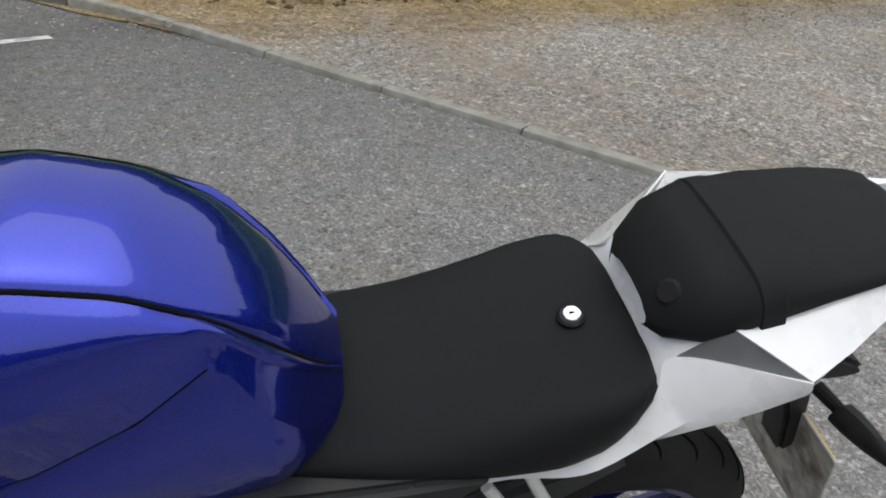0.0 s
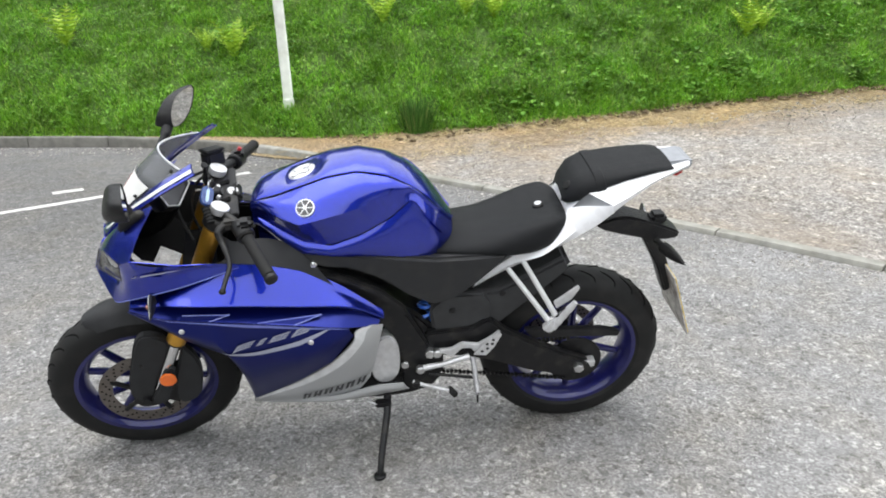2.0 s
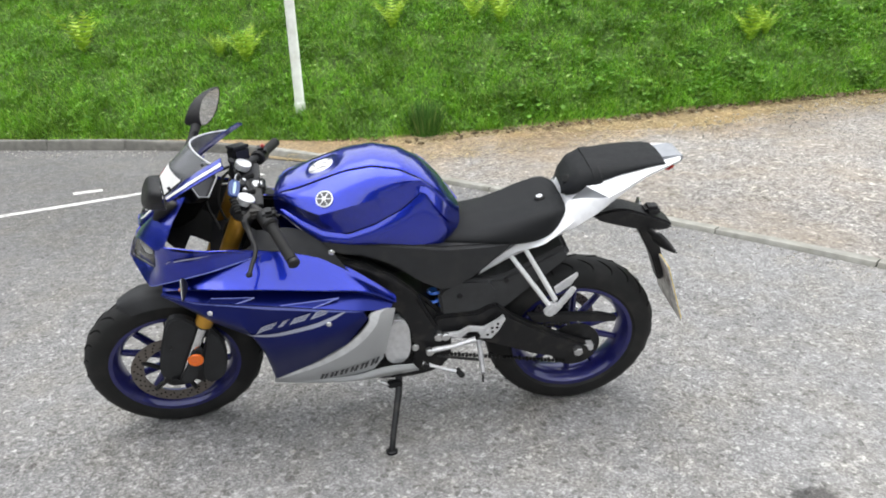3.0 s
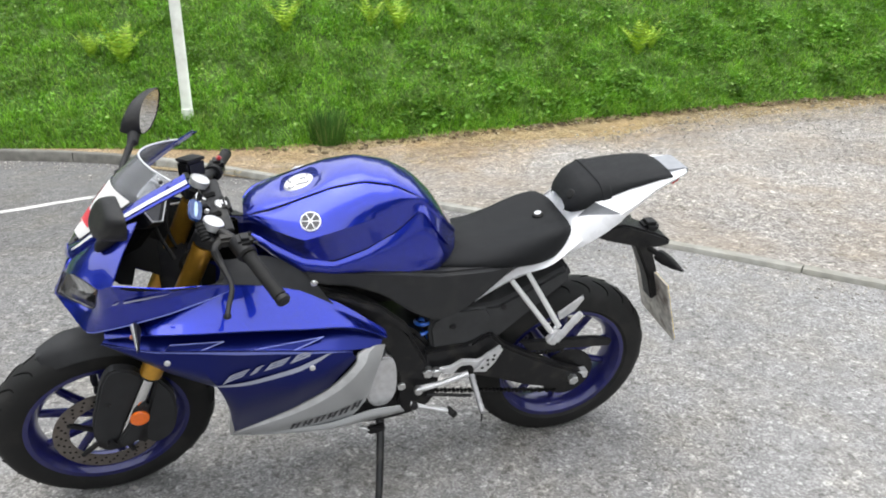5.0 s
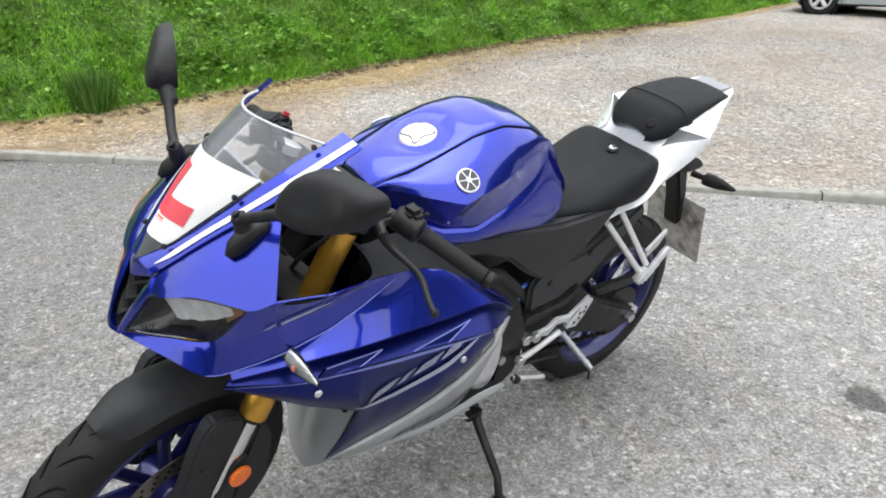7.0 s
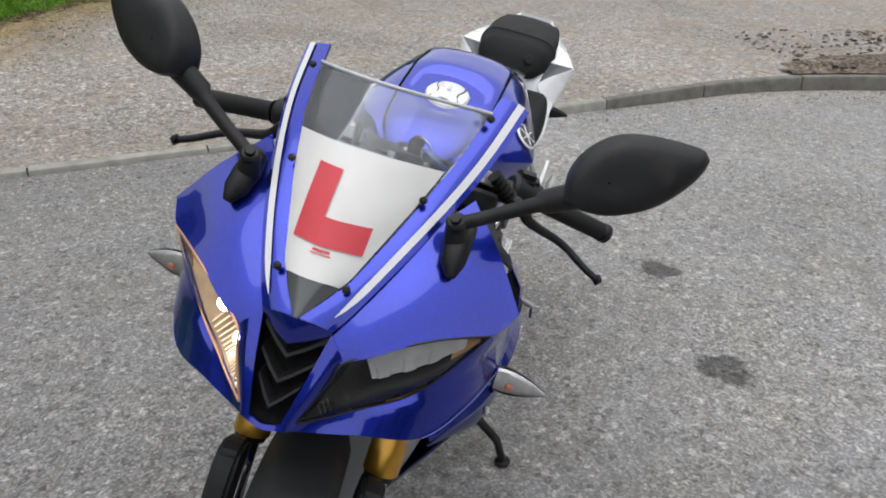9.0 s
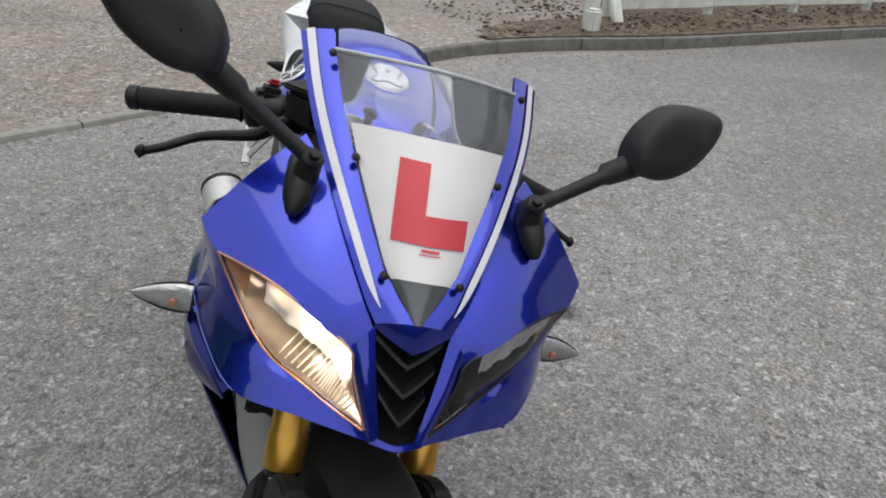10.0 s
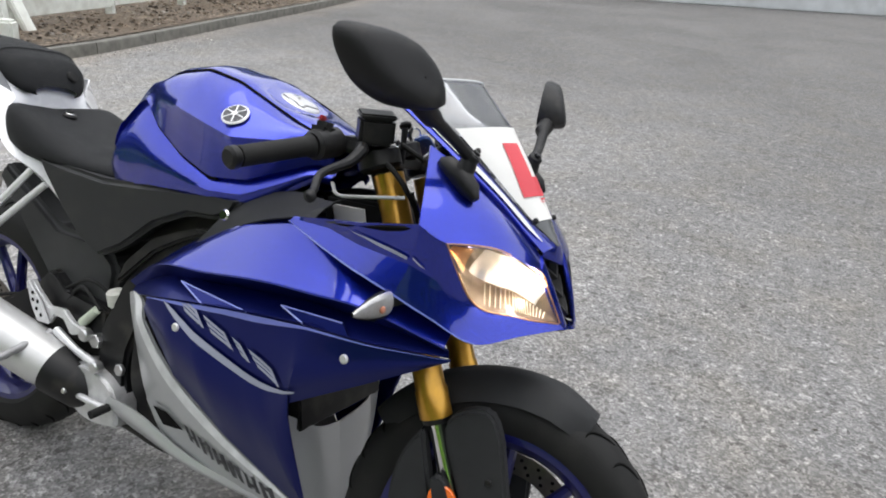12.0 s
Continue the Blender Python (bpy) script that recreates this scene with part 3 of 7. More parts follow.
for s in (-1, 1):
    c, n = V((-0.117, s * 0.1495, 0.932)), V((-0.10, s * 0.48, 0.87)).normalized()
    n = V((-0.12, s * 0.62, 0.72)).normalized()
    em = part("emblem", disc(c, n, 0.0250, 0.005, 36, 0.002), WHITE, tank, "round white metal badge with dark recesses")
    part("badge_field", disc(c + n * 0.0022, n, 0.0215, 0.002, 36, 0.0005), INK, em)
    u = n.orthogonal().normalized()
    w = n.cross(u)
    for k in range(3):
        q = u * math.cos(k * math.pi / 3) + w * math.sin(k * math.pi / 3)
        part("badge_bar", tube([c + n * 0.0034 - q * 0.0205, c + n * 0.0034 + q * 0.0205], 0.0013, 6), WHITE, em)
    part("badge_hub", disc(c + n * 0.0032, n, 0.0055, 0.003, 16, 0.0005), WHITE, em)

# ---- black side covers ----
cov = [(-0.145, 0.790), (-0.08, 0.788), (0.084, 0.764), (0.219, 0.748), (0.339, 0.750), (0.440, 0.758), (0.40, 0.712), (0.342, 0.655), (0.28, 0.605), (0.220, 0.585), (0.150, 0.622), (0.065, 0.690), (-0.017, 0.728), (-0.085, 0.735), (-0.125, 0.752)]
sc = both("side_cover", slab(cov, -0.142, -0.10, 0.010, 3), GREYP, "dark grey plastic side cover under the tank")
for o, s in zip(sc, (-1, 1)):
    part("cover_bolt", disc((-0.113, s * 0.143, 0.752), (0, 1, 0.2), 0.011, 0.010, 20, 0.003), CHROME, o)
    part("trim_spar", slab([(-0.10, 0.715), (-0.05, 0.712), (0.06, 0.665), (0.13, 0.60), (0.155, 0.545), (0.135, 0.56), (0.05, 0.64), (-0.02, 0.68)], s * 0.150, s * 0.13, 0.005), SATIN, o)

# ---- seats ----
SX = [0.222, 0.255, 0.300, 0.360, 0.430, 0.500, 0.555, 0.588, 0.600]
SC = [0.790, 0.792, 0.792, 0.788, 0.799, 0.816, 0.828, 0.840, 0.832]
SEY = [0.060, 0.072, 0.085, 0.100, 0.112, 0.120, 0.120, 0.106, 0.090]
SEZ = [0.775, 0.778, 0.780, 0.784, 0.805, 0.832, 0.847, 0.846, 0.830]
SLY = [0.112, 0.118, 0.126, 0.134, 0.140, 0.142, 0.134, 0.114, 0.094]
SLZ = [0.748, 0.747, 0.746, 0.747, 0.750, 0.757, 0.776, 0.812, 0.822]
rows = []
for x in [p.x for p in cr([(x, 0, 0) for x in SX], 26)]:
    g = lambda t: sum(float(np.interp(x + d, SX, t)) for d in (-0.012, 0, 0.012)) / 3
    half = cr([(x, 0, g(SC)), (x, -g(SEY) * 0.55, g(SC) + (g(SEZ) - g(SC)) * 0.45 + 0.002), (x, -g(SEY), g(SEZ) - 0.002), (x, -(g(SEY) * 0.35 + g(SLY) * 0.65) - 0.006, g(SEZ) * 0.55 + g(SLZ) * 0.45), (x, -g(SLY), g(SLZ)), (x, -g(SLY) + 0.012, g(SLZ) - 0.012)], 16)
    rows.append(list(reversed(half)) + [V((p.x, -p.y, p.z)) for p in half[1:]])
seat = part("rider_seat", grid(rows, False), SEATM, bike, "black vinyl rider seat with a lock in it", 60)
lock = part("seat_lock", disc((0.535, 0, 0.827), (-0.2, 0, 1), 0.016, 0.012, 24, 0.003), SATIN, seat)
part("lock_cylinder", disc((0.5345, 0, 0.8335), (-0.2, 0, 1), 0.0105, 0.004, 24, 0.001), CHROME, lock, "shiny key cylinder")
part("key_slot", box((0.534, 0, 0.8358), (0.007, 0.002, 0.001), 0.0002), GROOVE, lock)
PX = [0.588, 0.600, 0.626, 0.665, 0.740, 0.815, 0.870, 0.893, 0.903]
PB = [0.868, 0.872, 0.885, 0.908, 0.938, 0.955, 0.962, 0.962, 0.958]
PT = [0.886, 0.915, 0.945, 0.962, 0.972, 0.978, 0.979, 0.974, 0.960]
PY = [0.050, 0.076, 0.097, 0.105, 0.101, 0.092, 0.082, 0.076, 0.066]
rows = []
for x in [p.x for p in cr([(x, 0, 0) for x in PX], 26)]:
    g = lambda t: float(np.interp(x, PX, t))
    half = cr([(x, 0, g(PT) + 0.001), (x, -g(PY) * 0.55, g(PT) - 0.001), (x, -g(PY) * 0.80, g(PT) - 0.004 - 0.10 * (g(PT) - g(PB))), (x, -g(PY) * 0.95, g(PT) * 0.55 + g(PB) * 0.45), (x, -g(PY), g(PB) * 0.85 + g(PT) * 0.15), (x, -g(PY) * 0.90, g(PB) - 0.004)], 16)
    rows.append(list(reversed(half)) + [V((p.x, -p.y, p.z)) for p in half[1:]])
pill = part("pillion_seat", grid(rows), SEATM, bike, "black vinyl pillion pad with a strap across", 60)
g = lambda t, q: float(np.interp(q, PX, t))
srow = []
for q in (0.660, 0.663, 0.686, 0.689):
    e = 0.003 if q in (0.663, 0.686) else -0.001
    half = cr([(q, 0, g(PT, q) + 0.001 + e), (q, -g(PY, q) * 0.55, g(PT, q) - 0.001 + e), (q + 0.003, -g(PY, q) * 0.80 - e * 0.5, g(PT, q) - 0.004 - 0.10 * (g(PT, q) - g(PB, q)) + e), (q + 0.006, -g(PY, q) * 0.95 - e, g(PT, q) * 0.55 + g(PB, q) * 0.45), (q + 0.010, -g(PY, q) - e, g(PB, q) * 0.85 + g(PT, q) * 0.15)], 16)
    srow.append(list(reversed(half)) + [V((p.x, -p.y, p.z)) for p in half[1:]])
part("strap", grid(srow), SEATM, pill, "stitched grab strap")
part("pillion_lock", disc((0.603, -0.046, 0.912), (-0.80, -0.30, 0.5), 0.014, 0.012, 24, 0.003), RUBBER, pill)

# ---- tail ----
low = [(0.335, 0.092, 0.612), (0.431, 0.102, 0.678), (0.512, 0.118, 0.726), (0.600, 0.134, 0.785), (0.665, 0.150, 0.838), (0.708, 0.160, 0.884), (0.755, 0.138, 0.906), (0.832, 0.100, 0.934), (0.945, 0.056, 0.960)]
mid = [(0.340, 0.100, 0.622), (0.440, 0.116, 0.702), (0.522, 0.140, 0.744), (0.600, 0.138, 0.804), (0.648, 0.144, 0.856), (0.704, 0.164, 0.896)]
top = [(0.345, 0.096, 0.632), (0.448, 0.112, 0.728), (0.535, 0.130, 0.762), (0.590, 0.108, 0.826), (0.610, 0.090, 0.862), (0.702, 0.163, 0.905)]
inn = [(0.345, 0.080, 0.632), (0.448, 0.090, 0.728), (0.535, 0.090, 0.765), (0.580, 0.070, 0.826)]
NOTCH, FOLD, WING = V((0.646, -0.098, 0.914)), V((0.610, -0.090, 0.862)), V((0.702, -0.163, 0.905))
L = lambda c: [(x, -y, z) for x, y, z in c]
tf = new("tail_fairing")
tf.parent = bike
tagged(tf, "pearl white tail fairing under both seats")
tl = thicken(grid([even(L(c), 6) for c in (top, mid, low[:6])]), 0.003)
tl = merge(tl, grid([even(L(c), 6) for c in (inn, top[:4])]))
strip = [[(0.655, 0.060, 0.905), (0.646, 0.098, 0.914), (0.702, 0.163, 0.905), (0.708, 0.160, 0.884)], [(0.750, 0.060, 0.935), (0.750, 0.094, 0.945), (0.752, 0.143, 0.920), (0.755, 0.138, 0.906)], [(0.840, 0.050, 0.952), (0.840, 0.078, 0.962), (0.829, 0.105, 0.944), (0.832, 0.100, 0.934)], [(0.945, 0.030, 0.970), (0.945, 0.050, 0.975), (0.945, 0.058, 0.967), (0.945, 0.056, 0.960)]]
tl = merge(tl, thicken(grid([even(L(c), 3, False) for c in strip]), 0.003))
part("tail_side", mirror(tl), WHITE, tf, sharp=50)
part("tail_side", tl, WHITE, tf, sharp=50)
br = [cr([(0.590, -0.108, 0.826), (0.600, -0.060, 0.832), (0.603, 0, 0.834), (0.600, 0.060, 0.832), (0.590, 0.108, 0.826)], 17), cr([(0.600, -0.099, 0.845), (0.602, -0.055, 0.850), (0.604, 0, 0.852), (0.602, 0.055, 0.850), (0.600, 0.099, 0.845)], 17), cr([(0.610, -0.0895, 0.863), (0.608, -0.050, 0.866), (0.607, 0, 0.867), (0.608, 0.050, 0.866), (0.610, 0.0895, 0.863)], 17), cr([(0.646, -0.097, 0.913), (0.630, -0.045, 0.893), (0.624, 0, 0.886), (0.630, 0.045, 0.893), (0.646, 0.097, 0.913)], 17)]
part("seat_bridge", thicken(grid(br), 0.002), WHITE, tf, "white bridge between the two seats")
part("tail_tip", slab([(0.880, 0.972), (0.948, 0.978), (0.962, 0.970), (0.945, 0.945), (0.88, 0.950)], -0.052, 0.052, 0.006), mat("grey_tail_plastic", (0.24, 0.25, 0.27), 0.4), tf, "grey plastic tail tip")
part("under_tray", grid([lin([(x, -y * 0.8, z + 0.006) for x, y, z in low], 20), lin([(x, 0, z + 0.012) for x, y, z in low], 20), lin([(x, y * 0.8, z + 0.006) for x, y, z in low], 20)]), SATIN, tf)
facet = mat("silver_grey_facet", (0.16, 0.165, 0.175), 0.35, 0.2, 0.4)
bl = grid([[FOLD.lerp(NOTCH, k / 6).lerp(FOLD.lerp(WING, k / 6), e / 4) + V((0, 0.004 * math.sin(math.pi * e / 4) * k / 6, -0.002 * math.sin(math.pi * e / 4) * k / 6)) for e in range(5)] for k in range(7)])
part("grey_blade", mirror(bl), facet, tf, "silver grey facet beside the pillion pad")
part("grey_blade", bl, facet, tf, "silver grey facet beside the pillion pad")
tlamp = part("tail_light", slab([(0.905, 0.932), (0.930, 0.946), (0.938, 0.940), (0.915, 0.925)], -0.050, 0.050, 0.004), REDLENS, bike, "thin red tail light")
# number plate hanger
hg = part("plate_hanger", merge(slab(smooth_outline([(0.700, 0.775), (0.787, 0.795), (0.864, 0.775), (0.964, 0.735), (0.960, 0.712), (0.880, 0.712), (0.740, 0.748)]), -0.040, 0.040, 0.010), slab([(0.850, 0.73), (0.905, 0.73), (0.955, 0.62), (0.985, 0.52), (0.965, 0.50), (0.925, 0.60)], -0.028, 0.028, 0.006)), BLACK, bike, "black tail tidy arm carrying plate and indicators")
part("plate_lamp", box((0.905, 0, 0.768), (0.05, 0.05, 0.035), 0.010), BLACK, hg)
npl = box((0, 0, 0), (0.004, 0.215, 0.240), 0.001)
PM = pose(0.990, 0, 0.500, 0, -20.5, 0)
bmesh.ops.transform(npl, matrix=PM, verts=npl.verts)
plate = part("number_plate", npl, PLATE, hg, "mud-splashed number plate seen from its bare back")
fy = box((0.0042, 0, 0), (0.003, 0.205, 0.23), 0.001)
bmesh.ops.transform(fy, matrix=PM, verts=fy.verts)
part("plate_face", fy, YELLOW, plate)
pb = bmesh.new()
for z in (0.05, -0.05):
    for y in (-0.065, -0.02, 0.025, 0.07):
        pb = merge(pb, box((0.0065, y, z), (0.002, 0.03, 0.07), 0))
bmesh.ops.transform(pb, matrix=PM, verts=pb.verts)
part("plate_bar", pb, INK, plate)


def indicator(root, tip, tall, deep, clear_side, label):
    """A teardrop turn signal on a short stalk; clear_side is the x direction of its lens."""
    root, tip = V(root), V(tip)
    o = new("turn_signal")
    o.parent = bike
    tagged(o, label)
    d = tip - root
    s = 1 if d.y > 0 else -1
    part("stalk", tube([root - d * 0.35, root + d * 0.12], [0.010, 0.008], 10), RUBBER, o)
    N = 14
    back, front = [], []
    for k in range(N):
        f = k / (N - 1)
        c = root + d * (0.08 + 0.92 * f)
        h = tall * (math.sin(math.pi * min(1, f * 0.62 + 0.34)) ** 0.8) * (1 - 0.25 * f)
        h = max(h, 0.0012)
        w = deep * (1 - 0.75 * f)
        ringb, ringf = [], []
        for q in range(7):
            a = math.pi * (q / 6 - 0.5)
            ringb.append(c + V((-clear_side * w * 0.9 * math.cos(a), 0, h * math.sin(a))))
            ringf.append(c + V((clear_side * w * 0.6 * math.cos(a), 0, h * math.sin(a) * 0.97)))
        back.append(ringb)
        front.append(ringf)
    part("housing", grid(back), BLACK, o)
    part("lens", grid(front), LENS, o, "clear lens")
    inner = [[c.lerp(root + d * (0.08 + 0.92 * k / (N - 1)), 0.12) for c in r] for k, r in enumerate(front)]
    part("signal_reflector", grid(inner), mat("silvered_signal_reflector", (0.95, 0.94, 0.94), 0.22, 0.6, vary=0.12, scale=120, bump=0.5, bump_scale=300), o)
    part("bulb", disc(root + d * 0.35 + V((clear_side * deep * 0.52, 0, -0.003)), (1, 0, 0), 0.0055, 0.006, 16, 0.002), mat("dull_amber_bulb", (0.50, 0.20, 0.12), 0.3), o, "amber bulb")
    return o


for s in (-1, 1):
    indicator((-0.528, s * 0.228, 0.727), (-0.514, s * 0.304, 0.717), 0.023, 0.016, -1, "clear teardrop front turn signal on a rubber stalk")
    indicator((0.902, s * 0.085, 0.716), (0.930, s * 0.182, 0.714), 0.022, 0.022, 1, "black teardrop rear turn signal by the plate")

# ---- upper cowl ----
cowl = new("upper_cowl")
cowl.parent = bike
tagged(cowl, "blue upper cowl with twin headlights and a black intake")
L2 = lambda c: [(x, -y, z) for x, y, z in c]
NOSE_T = [(-0.678, 0.043, 0.808), (-0.655, 0.055, 0.834), (-0.600, 0.082, 0.886), (-0.545, 0.112, 0.926), (-0.500, 0.140, 0.952)]
NOSE_M = [(-0.685, 0.052, 0.799), (-0.667, 0.078, 0.822), (-0.624, 0.118, 0.860), (-0.573, 0.165, 0.882), (-0.530, 0.192, 0.904)]
NOSE_B = [(-0.690, 0.060, 0.788), (-0.676, 0.098, 0.806), (-0.642, 0.148, 0.826), (-0.592, 0.212, 0.829), (-0.556, 0.237, 0.849)]
cs = Sheet([L2([a, m, b]) for a, m, b in zip(NOSE_T, NOSE_M, NOSE_B)], 20, 10)
cheek = both("cowl_cheek", cs.mesh(), BLUE, "", cowl)
# blue bars each side of the intake, from the screen down to the chin
bars = Sheet([L2([(-0.676, 0.043, 0.814), (-0.706, 0.032, 0.762), (-0.731, 0.020, 0.712)]), L2([(-0.684, 0.054, 0.806), (-0.710, 0.044, 0.760), (-0.733, 0.028, 0.708)]), L2([(-0.687, 0.066, 0.792), (-0.706, 0.054, 0.750), (-0.723, 0.036, 0.714)])], 8, 12)
both("intake_bar", bars.mesh(0.004), BLUE, "", cowl)
both("intake_wall", grid([[V((-0.675, -0.043, 0.814)), V((-0.705, -0.032, 0.762)), V((-0.730, -0.020, 0.711))], [V((-0.655, -0.060, 0.812)), V((-0.676, -0.052, 0.762)), V((-0.704, -0.036, 0.706))]]), GROOVE, "", cowl)
part("chin_lip", thicken(grid([cr([(-0.7315, -0.022, 0.712), (-0.7365, 0, 0.708), (-0.7315, 0.022, 0.712)], 9), cr([(-0.733, -0.030, 0.706), (-0.740, 0, 0.703), (-0.733, 0.030, 0.706)], 9), cr([(-0.715, -0.034, 0.700), (-0.722, 0, 0.698), (-0.715, 0.034, 0.700)], 9)]), 0.003), BLUE, cowl)
# face under the headlight, and the side running back to the tank
LM = (-0.622, 0.150, 0.738)
side = Sheet([L2(c) for c in (
    ((-0.723, 0.036, 0.714), (-0.728, 0.032, 0.710), (-0.732, 0.028, 0.706)),
    ((-0.672, 0.092, 0.722), (-0.678, 0.095, 0.713), (-0.690, 0.100, 0.697)),
    (LM, (-0.626, 0.156, 0.728), (-0.642, 0.171, 0.685)),
    ((-0.592, 0.208, 0.822), (-0.589, 0.201, 0.766), (-0.585, 0.212, 0.715)),
    ((-0.556, 0.237, 0.849), (-0.544, 0.221, 0.786), (-0.530, 0.232, 0.738)))], 24, 8, soft_v=False)
flank = Sheet([L2(c) for c in (
    ((-0.556, 0.237, 0.849), (-0.544, 0.221, 0.786), (-0.530, 0.232, 0.738)),
    ((-0.450, 0.230, 0.826), (-0.453, 0.220, 0.792), (-0.452, 0.233, 0.757)),
    ((-0.385, 0.212, 0.814), (-0.386, 0.207, 0.800), (-0.382, 0.220, 0.772)),
    ((-0.305, 0.192, 0.799), (-0.305, 0.195, 0.796), (-0.300, 0.196, 0.790)))], 15, 8, soft_u=False, soft_v=False)
cb = grid(flank.rows, bm=grid(side.rows))
bmesh.ops.remove_doubles(cb, verts=cb.verts, dist=0.0006)
cs_side = both("cowl_side", thicken(cb, 0.003), BLUE, "creased blue side of the upper cowl running back to the tank", cowl, 17)
onto("side_streak", merge(flank.decal(([(0.02, 0.40), (0.20, 0.31), (0.42, 0.16)], [(0.02, 0.44), (0.20, 0.37), (0.42, 0.16)]), 0.0035, 16), side.decal(([(0.88, 0.43), (0.93, 0.41), (0.99, 0.38)], [(0.88, 0.43), (0.93, 0.435), (0.99, 0.40)]), 0.0035, 10)), GDECAL, cs_side)
# bright crease line painted along the lower edge
onto("lower_edge", merge(side.decal(([(0.50, 0.985), (1.0, 0.97)], [(0.50, 1.0), (1.0, 1.0)]), 0.002, 20), flank.decal(([(0.0, 0.97), (1.0, 0.95)], [(0.0, 1.0), (1.0, 1.0)]), 0.002, 20)), BLUE_GLINT, cs_side)
# intake: recessed black throat with three V slats
part("intake", thicken(grid([cr([(-0.655, -0.058, 0.806), (-0.668, 0, 0.797), (-0.655, 0.058, 0.806)], 9), cr([(-0.676, -0.050, 0.762), (-0.684, 0, 0.756), (-0.676, 0.050, 0.762)], 9), cr([(-0.706, -0.034, 0.709), (-0.716, 0, 0.706), (-0.706, 0.034, 0.709)], 9), cr([(-0.722, -0.034, 0.703), (-0.730, 0, 0.701), (-0.722, 0.034, 0.703)], 9)]), 0.003), GROOVE, cowl, "deep black air intake")
for zz, hw, xx in ((0.784, 0.039, -0.682), (0.757, 0.033, -0.697), (0.731, 0.026, -0.712)):
    ridge = [[V((xx + 0.010 - dx, -hw, zz + 0.019 + dz)), V((xx - 0.003 - dx, -hw * 0.45, zz + 0.006 + dz)), V((xx - 0.010 - dx, 0, zz - 0.004 + dz)), V((xx - 0.003 - dx, hw * 0.45, zz + 0.006 + dz)), V((xx + 0.010 - dx, hw, zz + 0.019 + dz))] for dx, dz in ((-0.016, -0.001), (0.0, 0.0), (0.003, -0.004), (-0.002, -0.009))]
    part("intake_slat", thicken(grid(ridge), 0.002), BLACK, cowl)

# ---- headlights ----
H_T = [(-0.7235, 0.036, 0.7155), (-0.700, 0.058, 0.768), (-0.686, 0.070, 0.794), (-0.642, 0.147, 0.826), (-0.591, 0.212, 0.829)]
H_B = [(-0.7225, 0.0365, 0.7145), (-0.692, 0.070, 0.717), (-0.668, 0.096, 0.722), (-0.622, 0.150, 0.738), (-0.590, 0.2125, 0.8275)]
H_M = [tuple((a + b) / 2 + d for a, b, d in zip(t, q, (-0.009, 0.004, 0.0))) for t, q in zip(H_T, H_B)]
H_M[0], H_M[4] = H_T[0], H_B[4]
hs = Sheet([L2([t, m, b]) for t, m, b in zip(H_T, H_M, H_B)], 22, 10)
deep = Sheet([L2([(t[0] + 0.003, t[1] - 0.002, t[2]), (m[0] + e, m[1] - 0.4 * e, m[2]), (b[0] + 0.003, b[1] - 0.002, b[2])]) for t, m, b, e in zip(H_T, H_M, H_B, (0.004, 0.035, 0.05, 0.05, 0.004))], 22, 10)
